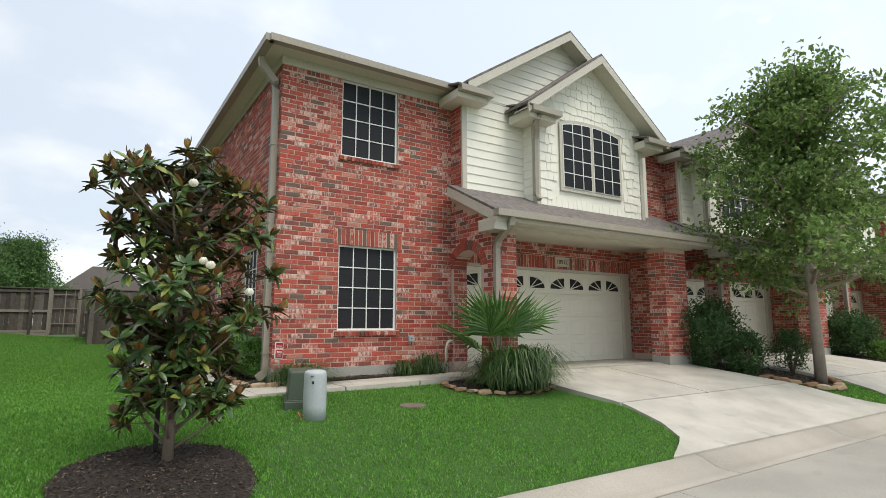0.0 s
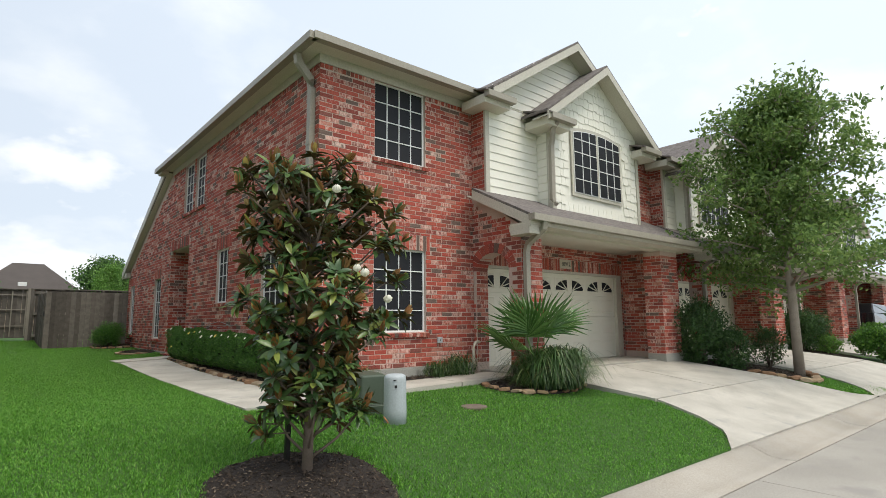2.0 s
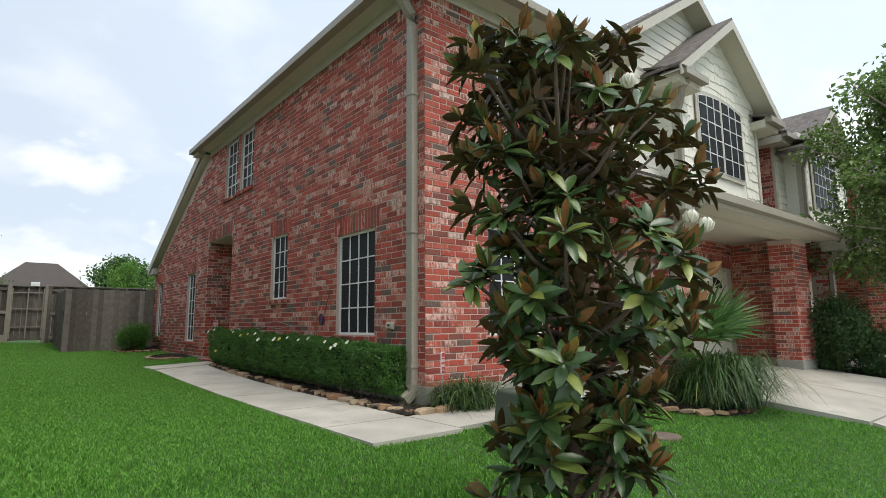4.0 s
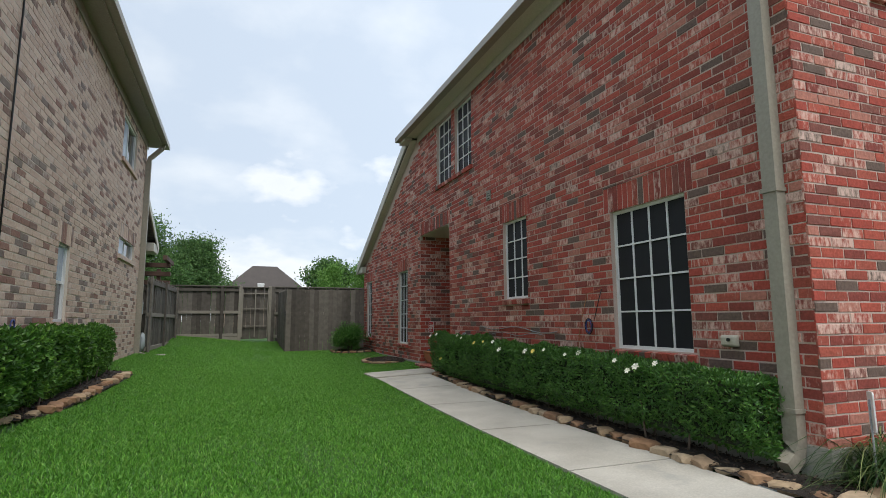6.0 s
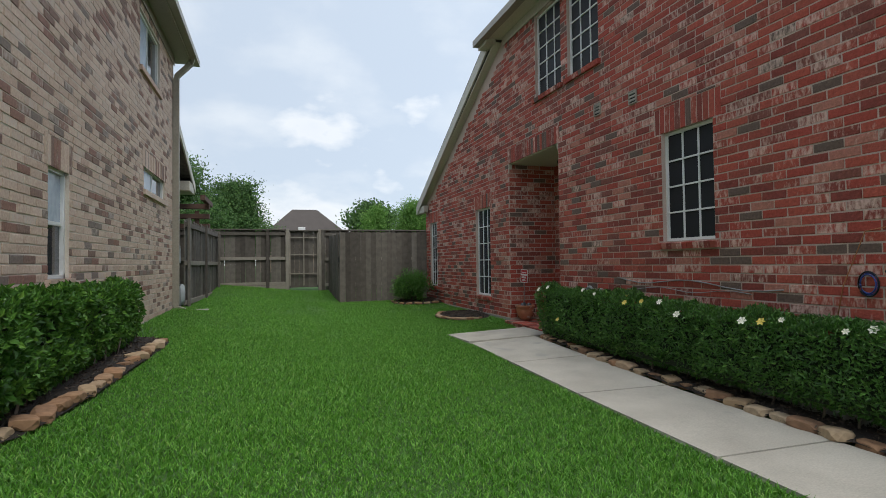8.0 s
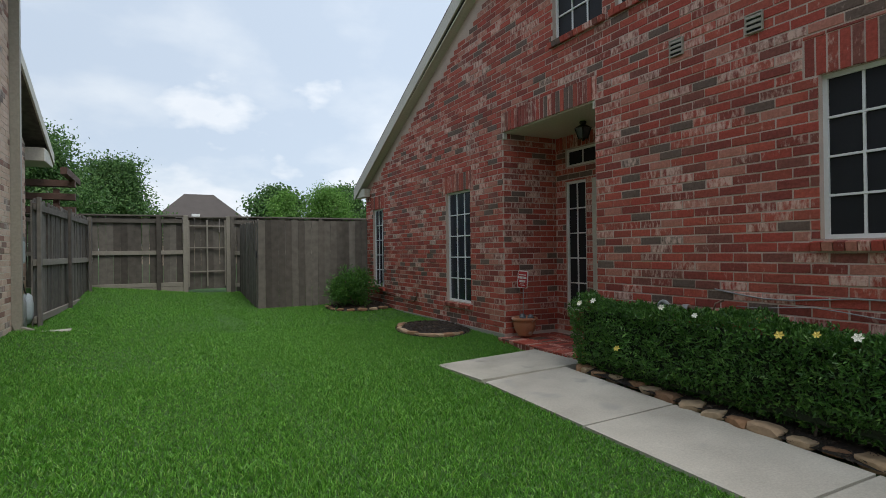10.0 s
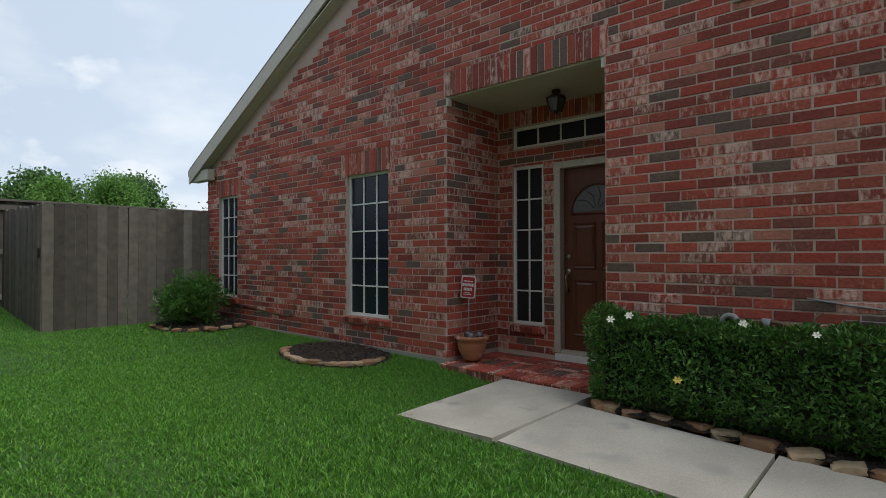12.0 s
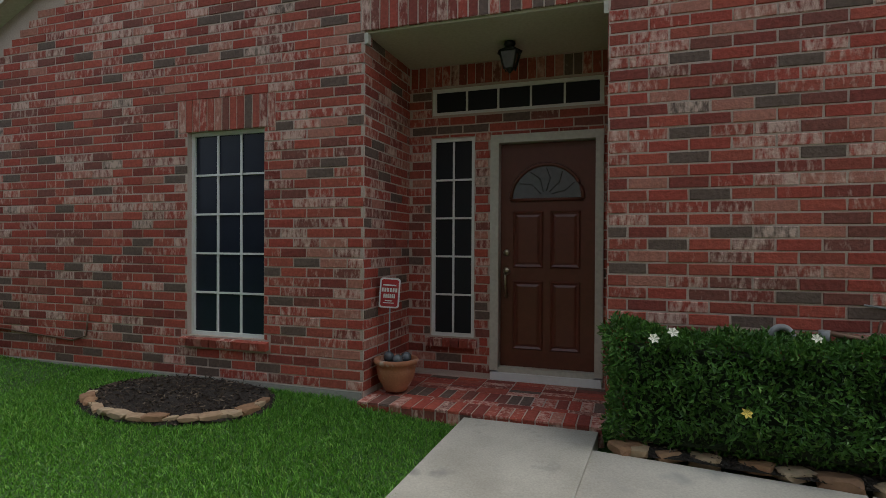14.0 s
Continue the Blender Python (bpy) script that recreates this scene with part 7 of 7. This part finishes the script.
# lantern under the porch ceiling
LX = 3.18
ln = thing("porch_lantern", LX, 16.20, 3.48, "black metal lantern under the porch ceiling", "lantern")
part("canopy", lathe([(0.02, 3.424), (0.045, 3.462), (0.038, 3.48)], LX, 16.20, 16), BLACKM, ln)
bm = bmesh.new()
q = [bm.verts.new((LX + sx * r, 16.20 + sy * r, z)) for z, r in ((3.275, 0.034), (3.394, 0.064)) for sx, sy in ((-1, -1), (1, -1), (1, 1), (-1, 1))]
for f in ((0, 1, 5, 4), (1, 2, 6, 5), (2, 3, 7, 6), (3, 0, 4, 7), (3, 2, 1, 0)):
    bm.faces.new([q[k] for k in f])
part("glass", bm, GLASSLEAD, ln, "clear lantern glass")
for sx, sy in ((-1, -1), (1, -1), (1, 1), (-1, 1)):
    part("rib", tube([(LX + sx * 0.036, 16.20 + sy * 0.036, 3.267), (LX + sx * 0.066, 16.20 + sy * 0.066, 3.398)], 0.008, 5), BLACKM, ln)
part("cap", lathe([(0.095, 3.394), (0.098, 3.403), (0.045, 3.432), (0.02, 3.447)], LX, 16.20, 8), BLACKM, ln)
part("finial", lathe([(0.006, 3.241), (0.016, 3.252), (0.038, 3.275)], LX, 16.20, 10), BLACKM, ln)


# ---- signs ----
def yard_sign(x, y, z0, z1, w, hgt, turn, tilt, label):
    """A small red sign with a white rim on a thin metal rod."""
    s = thing("yard_sign", x, y, z0, label, "sign")
    m = pose(x, y, z1, 0, tilt, turn)
    bm = bmesh.new()
    box_into(bm, -w / 2, -0.004, -hgt / 2, w / 2, 0.004, hgt / 2)
    es = [e for e in bm.edges if abs(e.verts[0].co.y - e.verts[1].co.y) > 0.004]
    bmesh.ops.bevel(bm, geom=es, offset=0.022, segments=4, profile=0.5, affect="EDGES")
    bm.transform(m)
    rim = part("sign_rim", bm, SIGNWHITE, s, "white rim")
    bm = bmesh.new()
    box_into(bm, -w / 2 + 0.012, -0.0075, -hgt / 2 + 0.012, w / 2 - 0.012, 0.0, hgt / 2 - 0.012)
    es = [e for e in bm.edges if abs(e.verts[0].co.y - e.verts[1].co.y) > 0.004]
    bmesh.ops.bevel(bm, geom=es, offset=0.016, segments=4, profile=0.5, affect="EDGES")
    bm.transform(m)
    part("sign_face", bm, SIGNRED, s, "red sign face")
    for u0, u1, v, t in ((-0.34, 0.30, 0.26, 0.022), (-0.40, 0.40, 0.10, 0.065), (-0.30, 0.30, -0.10, 0.065), (-0.22, 0.16, -0.26, 0.016), (-0.30, 0.24, -0.33, 0.014)):
        n = 6 if t > 0.05 else 1
        for k in range(n):
            a = u0 + (u1 - u0) * k / n
            b = u0 + (u1 - u0) * (k + (0.72 if n > 1 else 1)) / n
            bm = box(a * w, -0.0095, (v - t) * hgt, b * w, -0.007, (v + t) * hgt)
            bm.transform(m)
            part("sign_mark", bm, SIGNWHITE, s, "white bar of lettering")
    part("rod", tube([(x, y + 0.008, z0 - 0.1), m @ Vector((0, 0.008, hgt * 0.3))], 0.006, 6), GREYCON, s, "thin metal rod")


yard_sign(2.89, 17.06, 0.95, 1.56, 0.155, 0.23, -66, 4, "small red white-rimmed security sign standing in a flower pot")
yard_sign(2.70, 8.45, 0.65, 1.12, 0.20, 0.24, 40, 3, "small red white-rimmed security sign at the house corner")
pt = thing("flower_pot", 2.86, 16.99, 0.834, "weathered terracotta pot with clear glass balls on the porch", "pot")
part("pot", lathe([(0.085, 0.835), (0.095, 0.853), (0.135, 0.925), (0.148, 0.997), (0.145, 1.029), (0.165, 1.037), (0.172, 1.057), (0.165, 1.073), (0.14, 1.073), (0.13, 1.029), (0.02, 1.021)], 2.86, 16.99, 28), TERRA, pt)
part("soil", lathe([(0.13, 1.025), (0.13, 1.037), (0.01, 1.045)], 2.86, 16.99, 20), DIRT, pt)
for dx, dy in ((0.02, 0.07), (-0.06, -0.04), (0.05, -0.06)):
    bm = bmesh.new()
    bmesh.ops.create_uvsphere(bm, u_segments=14, v_segments=8, radius=0.042, matrix=Matrix.Translation((2.86 + dx, 16.99 + dy, 1.073)))
    for f in bm.faces:
        f.smooth = True
    part("glass_ball", bm, GLASSLEAD, pt, "clear glass ball")


# ---- fences ----
PICKETS = {}


def picket(w, h):
    key = (round(w, 3), round(h, 2))
    if key not in PICKETS:
        me = bpy.data.meshes.new("fence_board")
        c = 0.025
        a = [(0.002, 0, 0), (w - 0.002, 0, 0), (w - 0.002, 0, h - c), (w - c, 0, h), (c, 0, h), (0.002, 0, h - c)]
        b = [(x, 0.018, z) for x, y, z in a]
        me.from_pydata(a + b, [], [(0, 1, 2, 3, 4, 5), (11, 10, 9, 8, 7, 6)] + [(i, i + 6, (i + 1) % 6 + 6, (i + 1) % 6) for i in range(6)])
        me.materials.append(FENCE)
        PICKETS[key] = me
    return PICKETS[key]


def fence_run(name, p0, p1, z0, z1, label, rails_side=0, cap=False, seed=1, w=0.138):
    """Upright boards between two points in plan; rails and posts on the side given (+1 or -1), none where 0."""
    f = thing(name, p0[0], p0[1], z0, label, "fence", kind="structure")
    d = Vector((p1[0] - p0[0], p1[1] - p0[1], 0)); L = d.length; d.normalize()
    ang = math.degrees(math.atan2(d.y, d.x))
    rng = random.Random(seed)
    n = math.ceil(L / w)
    w = L / n
    inv = f.matrix_basis.inverted()
    for k in range(n):
        x, y = p0[0] + d.x * k * w, p0[1] + d.y * k * w
        g = float(ground_z(x, y)) if z0 is None else z0
        ob = new("fence_board", picket(w + rng.choice((0.0, 0.002)), z1 - z0 + rng.choice((0, 0.01, -0.01, 0.02))))
        ob.parent = f
        ob.matrix_parent_inverse = inv
        ob.matrix_basis = pose(x + rng.uniform(-0.003, 0.003) - d.y * rng.uniform(-0.006, 0.006), y + d.x * rng.uniform(-0.006, 0.006), z0 + rng.uniform(-0.008, 0.008), rng.uniform(-0.5, 0.5), rng.uniform(-0.4, 0.4), ang)
    M = pose(p0[0], p0[1], 0, 0, 0, ang)
    if rails_side:
        s0, s1 = (0.02, 0.06) if rails_side > 0 else (-0.042, -0.002)
        H = z1 - z0
        for fr, hh, mm in ((0.09, 0.09, FENCE_PALE), (0.52, 0.09, FENCE_PALE), (0.94, 0.09, FENCE)):
            bm = box(0, s0, z0 + H * fr - hh / 2, L, s1, z0 + H * fr + hh / 2, 0.004); bm.transform(M)
            part("rail", bm, mm, f, "weathered horizontal rail")
        for k in range(int(L / 2.1) + 1):
            u = min(k * 2.1, L - 0.1)
            bm = box(u, s0 + (-0.05 if rails_side < 0 else 0.04), z0 - 0.15, u + 0.09, s1 + (-0.045 if rails_side < 0 else 0.05), z1 + 0.02, 0.005); bm.transform(M)
            part("post", bm, FENCE, f, "square fence post")
    if cap:
        bm = box(-0.02, -0.07, z1 + 0.0, L + 0.02, 0.09, z1 + 0.035, 0.005); bm.transform(M)
        part("cap_rail", bm, FENCE, f, "flat cap rail")
    return f


back_fence = fence_run("back_fence", (-14.0, 25.0), (-0.86, 25.0), 1.12, 2.80, "weathered grey board fence with pale rails", -1, True, 1)
fence_run("back_fence", (0.15, 25.0), (14.0, 25.0), 1.05, 2.80, "weathered grey board fence with rails", -1, True, 2)
gt = fence_run("fence_gate", (-0.76, 25.03), (0.06, 25.03), 1.14, 2.78, "weathered board gate with a thin metal frame", 0, True, 3)
for a, b in (((-0.74, 24.98, 1.2), (-0.74, 24.98, 2.74)), ((0.04, 24.98, 1.2), (0.04, 24.98, 2.74)), ((-0.74, 24.98, 1.55), (0.04, 24.98, 1.55)), ((-0.74, 24.98, 2.1), (0.04, 24.98, 2.1)), ((-0.74, 24.98, 2.6), (0.04, 24.98, 2.6)), ((-0.35, 24.98, 1.2), (-0.35, 24.98, 2.74))):
    part("frame_bar", tube([a, b], 0.016, squash=(0.016, 0.012)), FENCE_PALE, gt, "thin metal frame bar")
for x in (-0.86, 0.06):
    part("gate_post", box(x, 24.93, 0.98, x + 0.1, 25.06, 2.84, 0.006), FENCE_PALE, gt, "pale gate post")
part("kick_board", box(-2.6, 24.955, 1.02, -0.86, 24.978, 1.22), FENCE_PALE, back_fence, "pale kick board")
fence_run("left_fence", (-2.84, 20.15), (-2.64, 24.9), 0.93, 2.72, "weathered grey board fence beside the neighbour's house", -1, False, 4)
fence_run("gate_fence", (0.42, 22.62), (2.66, 22.46), 0.80, 2.62, "weathered grey board fence between yard and house", 0, False, 5)
gl = fence_run("gate_fence", (0.42, 22.64), (0.36, 24.9), 0.84, 2.62, "weathered grey board fence running back to the rear fence", 0, False, 6)
part("latch", box(0.385, 22.70, 1.86, 0.41, 22.74, 2.0, 0.004), BLACKM, gl, "black gate latch")

# ---- neighbour's house of tan brick ----
nb = thing("neighbour_house", -6, 14, 0.9, "two-storey tan and brown brick house with taupe eaves", "house")
NX = -3.0
NS = on_x(NX, 1)
N_WIN = [(13.87, 14.37, 1.70, 2.67), (17.40, 19.0, 2.92, 3.28), (17.15, 18.55, 4.66, 5.50), (11.2, 11.7, 1.70, 2.66)]
nw = part("side_wall", prism(rect(8.73, 19.85, 0.5, 5.75), [rect(*w) for w in N_WIN], NS, 0.24), MORTAR_TAN, nb, "tan and brown brick side wall")
nsold = [(N_WIN[0][0] - 0.08, N_WIN[0][1] + 0.08, 2.66, 2.92), (N_WIN[1][0] - 0.08, N_WIN[1][1] + 0.08, 3.26, 3.52)]
_b = lay(19.85, 1.0, 5.52, holes=N_WIN + nsold + [(0, 9.5, 0, 9)] + [(w[0] - 0.05, w[1] + 0.05, w[2] - 0.08, w[2]) for w in N_WIN], shift=0.07) + soldier(9.5, 19.84, 5.53, 5.74)
for s in nsold:
    _b += soldier(*s)
bricks(nw, _b, NS, TAN)
part("foundation", bars(NS, [(8.73, 19.86, 0.4, 0.985, -0.2, 0.014)]), FOUND, nb, "grey concrete foundation strip")
for k, (u0, u1, v0, v1) in enumerate(N_WIN):
    w = part("window", bars(NS, [(u0, u1, v0, v0 + 0.035, -0.09, -0.03), (u0, u1, v1 - 0.035, v1, -0.09, -0.03), (u0, u0 + 0.035, v0, v1, -0.09, -0.03), (u1 - 0.035, u1, v0, v1, -0.09, -0.03)]), WHITE, nb, "white framed window with pale blinds")
    part("pane", bars(NS, [(u0 + 0.03, u1 - 0.03, v0 + 0.03, v1 - 0.03, -0.08, -0.065)]), GLASS_DARK, w, "dark reflecting pane")
    if k in (0, 3):
        part("meeting_rail", bars(NS, [(u0 + 0.03, u1 - 0.03, (v0 + v1) / 2 - 0.015, (v0 + v1) / 2 + 0.02, -0.066, -0.045)]), WHITE, w)
        part("blind", bars(NS, [(u0 + 0.03, u1 - 0.03, (v0 + v1) / 2 + 0.02, v1 - 0.035, -0.0645, -0.06)]), BLIND, w, "pale window blind")
    else:
        part("meeting_stile", bars(NS, [((u0 + u1) / 2 - 0.015, (u0 + u1) / 2 + 0.015, v0 + 0.03, v1 - 0.03, -0.066, -0.045)]), WHITE, w)
        part("blind", bars(NS, [(u0 + 0.03, (u0 + u1) / 2 - 0.015, v0 + 0.03, v1 - 0.035, -0.0645, -0.06)]), BLIND, w, "pale window blind")
    part("sill", bars(NS, [(u0 - 0.05, u1 + 0.05, v0 - 0.075, v0, -0.05, 0.045)]), TAN, nw, "tan brick sill")
part("rear_wall", box(-14, 19.65, 0.5, NX - 0.245, 19.85, 5.75), MORTAR_TAN, nb, "plain rear wall")
part("front_wall", box(-14, 8.73, 0.5, NX - 0.245, 8.93, 5.75), MORTAR_TAN, nb, "plain front wall")
part("eave_soffit", box(NX - 0.05, 8.4, 5.745, NX + 0.30, 20.15, 5.765), TAUPE, nb, "taupe soffit")
part("frieze_board", bars(NS, [(8.73, 19.85, 5.60, 5.745, 0.012, 0.03)]), TAUPE, nb, "taupe frieze board")
part("fascia", box(NX + 0.28, 8.4, 5.70, NX + 0.305, 20.15, 5.84), TAUPE, nb, "taupe fascia")
gutter(nb, [(NX + 0.36, 8.4, 5.79), (NX + 0.36, 20.2, 5.79)])
part("roof", roof_slab([(NX + 0.32, 8.35, 5.86), (NX + 0.32, 20.2, 5.86), (NX - 4.4, 15.5, 7.8), (NX - 4.4, 13.0, 7.8)]), SHINGLE, nb, "brown shingle roof")
part("roof", roof_slab([(NX + 0.32, 20.2, 5.86), (-14, 20.2, 5.86), (-14, 15.5, 7.8), (NX - 4.4, 15.5, 7.8)]), SHINGLE, nb)
part("roof", roof_slab([(-14, 8.35, 5.86), (NX + 0.32, 8.35, 5.86), (NX - 4.4, 13.0, 7.8), (-14, 13.0, 7.8)]), SHINGLE, nb)
part("roof", roof_slab([(NX - 4.4, 13.0, 7.8), (NX - 4.4, 15.5, 7.8), (-14, 15.5, 7.8), (-14, 13.0, 7.8)]), SHINGLE, nb)
part("downspout", tube([(NX + 0.33, 19.78, 5.74), (NX + 0.30, 19.78, 5.62), (NX + 0.08, 19.78, 5.38), (NX + 0.06, 19.78, 5.25), (NX + 0.06, 19.78, 1.10), (NX + 0.08, 19.78, 1.02), (NX + 0.22, 19.78, 0.97)], 0.05, squash=(0.055, 0.042)), TAUPE, nb, "taupe metal downspout")
# rear wing
NW = on_x(NX - 0.45, 1)
ww = part("wing_wall", prism([(19.85, 0.5), (23.2, 0.5), (23.2, 3.95), (19.85, 5.4)], [], NW, 0.2), MORTAR_TAN, nb, "tan brick wing wall")
bricks(ww, lay(23.2, 1.0, 5.4, holes=[(0, 19.86, 0, 9)], top=lambda u: 3.95 + (23.2 - u) * 0.433), NW, TAN)
part("wing_roof", roof_slab([(NX - 0.15, 19.9, 5.60), (NX - 0.15, 24.1, 3.95), (-13, 24.1, 3.95), (-13, 19.9, 5.60)]), SHINGLE, nb, "brown shingle wing roof")
part("rake_board", sloped_board((NX - 0.14, 19.95, 5.55), (NX - 0.14, 24.1, 3.92), 0.2, 0.03, (-1, 0, 0)), BEIGE, nb, "pale rake board")
part("eave_box", box(NX - 0.16, 23.2, 3.66, NX - 0.7, 24.08, 3.90, 0.01), BEIGE, nb, "pale boxed eave end")
cb = thing("wall_cable", NX + 0.02, 12.0, 1.6, "black cable hanging down the tan brick wall", "cable")
part("cable", tube([(NX + 0.016, 12.1, 5.6), (NX + 0.02, 12.06, 3.5), (NX + 0.016, 12.05, 1.72), (NX + 0.02, 12.2, 1.62), (NX + 0.02, 12.25, 1.4)], 0.009, 6), BLACKM, cb)
cb2 = thing("coiled_cable", NX + 0.03, 12.55, 1.65, "small blue cable loop on the tan wall", "cable")
part("coil", tube([(NX + 0.025, 12.55 + 0.05 * math.cos(a), 1.66 + 0.06 * math.sin(a)) for a in np.linspace(0, 6.283, 14)], 0.008, 5), BLUEC, cb2)
mt = thing("electric_meter", NX + 0.1, 20.05, 1.0, "grey electric boxes and white conduits at the house corner", "electric meter")
part("meter_box", box(NX - 0.02, 19.93, 1.86, NX + 0.10, 20.07, 2.14, 0.01), GREYPED, mt, "pale grey meter box")
part("meter_box", box(NX - 0.02, 20.09, 1.90, NX + 0.08, 20.18, 2.20, 0.01), GREYCON, mt, "grey breaker box")
for y in (19.97, 20.13):
    part("conduit", tube([(NX + 0.03, y, 0.85), (NX + 0.03, y, 2.6 if y > 20 else 1.88)], 0.016, 8), SIGNWHITE, mt, "white conduit")
bm = lathe([(0.03, 1.05), (0.07, 1.15), (0.075, 1.3), (0.06, 1.42), (0.02, 1.46)], NX + 0.10, 20.12, 10)
part("wrapped_valve", bm, GREYPED, mt, "valve wrapped in pale plastic")
part("valve_pipe", tube([(NX + 0.08, 19.98, 0.85), (NX + 0.08, 19.98, 1.35), (NX + 0.05, 19.96, 1.45)], 0.04, 8), GREYCON, mt, "grey wrapped pipe")
part("loose_wire", tube([(NX + 0.06, 19.95, 1.84), (NX + 0.09, 19.93, 1.6), (NX + 0.10, 20.0, 1.48), (NX + 0.10, 20.1, 1.45)], 0.01, 6), BLACKM, mt)
pv = thing("small_slab", NX + 0.35, 19.85, 0.93, "thin pale concrete splash strip in the grass", "splash block")
part("slab", box(NX + 0.12, 19.7, 0.90, NX + 0.62, 19.88, 0.985, 0.008), CONC, pv)
pg = thing("pergola", -4.2, 24.2, 1.1, "dark brown wooden pergola behind the fence", "pergola")
for k in range(2):
    part("post", box(-3.1 - k * 2.2, 23.6, 1.0, -3.0 - k * 2.2, 23.7, 3.2), DARKWOOD, pg)
for z in (2.75, 3.0, 3.25):
    part("rail", box(-5.6, 23.55, z, -2.75, 23.75, z + 0.12, 0.006), DARKWOOD, pg)
part("rafter", box(-2.85, 22.6, 3.37, -2.75, 24.4, 3.49), DARKWOOD, pg)

# ---- far house beyond the fence ----
fh = thing("far_house", 1.6, 60, 1.0, "distant house with a brown hipped shingle roof", "house")
part("wall", box(-2.5, 57, 0.9, 5.7, 66, 3.7), TAN, fh, "tan brick wall")
bm = bmesh.new()
v = [bm.verts.new(p) for p in ((-2.9, 56.3, 3.6), (6.1, 56.3, 3.6), (6.1, 66.7, 3.6), (-2.9, 66.7, 3.6), (0.5, 60.5, 6.9), (2.7, 60.5, 6.9))]
for f in ((0, 1, 5, 4), (1, 2, 5), (2, 3, 4, 5), (3, 0, 4), (3, 2, 1, 0)):
    bm.faces.new([v[k] for k in f])
part("roof", bm, FARROOF, fh, "brown hipped shingle roof")
for x in (0.0, 2.2):
    part("roof_vent", box(x, 60.0, 5.85, x + 0.5, 60.5, 6.35, 0.05), FARROOF, fh)
part("chimney_cap", box(0.9, 57.8, 4.4, 1.5, 58.3, 5.1, 0.03), SIGNWHITE, fh, "small white roof stack")
part("antenna", tube([(-2.6, 60, 5.2), (-2.6, 60, 6.6)], 0.04, 5), BLACKM, fh)


# ---- a parked car down the row ----
def car(x, y, z):
    c = thing("car", x, y, z, "black parked estate car before the far garages", "car")
    prof = [(-1.95, 0.35), (1.95, 0.35), (1.98, 0.75), (1.9, 0.95), (1.1, 1.02), (0.5, 1.42), (-1.5, 1.48), (-1.92, 1.05)]
    bm = bmesh.new()
    a = [bm.verts.new((x + u, y - 0.88 + (0.14 if v > 1.1 else 0), z + v)) for u, v in prof]
    b = [bm.verts.new((x + u, y + 0.88 - (0.14 if v > 1.1 else 0), z + v)) for u, v in prof]
    bm.faces.new(a); bm.faces.new(b[::-1])
    for k in range(len(prof)):
        bm.faces.new((a[k], b[k], b[(k + 1) % 8], a[(k + 1) % 8]))
    bmesh.ops.recalc_face_normals(bm, faces=bm.faces)
    bmesh.ops.bevel(bm, geom=bm.edges[:], offset=0.06, segments=3, profile=0.5, affect="EDGES")
    part("body", bm, CARPAINT, c, "black glossy body")
    for sg in (-1, 1):
        bm = bmesh.new()
        q = [bm.verts.new((x + u, y + sg * (0.875 - (v - 1.0) * 0.30), z + v)) for u, v in ((1.0, 1.06), (0.5, 1.36), (-1.42, 1.40), (-1.78, 1.08))]
        bm.faces.new(q)
        part("side_window", bm, GLASS_DARK, c, "dark side window")
        for u in (-1.2, 1.22):
            w = part("tyre", tube([(x + u, y + sg * 0.70, z + 0.33), (x + u, y + sg * 0.90, z + 0.33)], 0.33, 20), RUBBER, c)
            part("rim", tube([(x + u, y + sg * 0.88, z + 0.33), (x + u, y + sg * 0.91, z + 0.33)], 0.21, 14), CHROME, w)
    part("headlight", box(x + 1.9, y - 0.75, z + 0.68, x + 1.99, y - 0.45, z + 0.84, 0.02), CHROME, c)
    part("headlight", box(x + 1.9, y + 0.45, z + 0.68, x + 1.99, y + 0.75, z + 0.84, 0.02), CHROME, c)


car(27.96, 7.95, 0.695)
fp = thing("flower_pot", 18.95, 6.75, 0.5, "orange terracotta pot by the next drive", "pot")
part("pot", lathe([(0.10, 0.45), (0.17, 0.75), (0.18, 0.78), (0.15, 0.78), (0.13, 0.70)], 18.95, 6.75, 16), TERRA, fp)
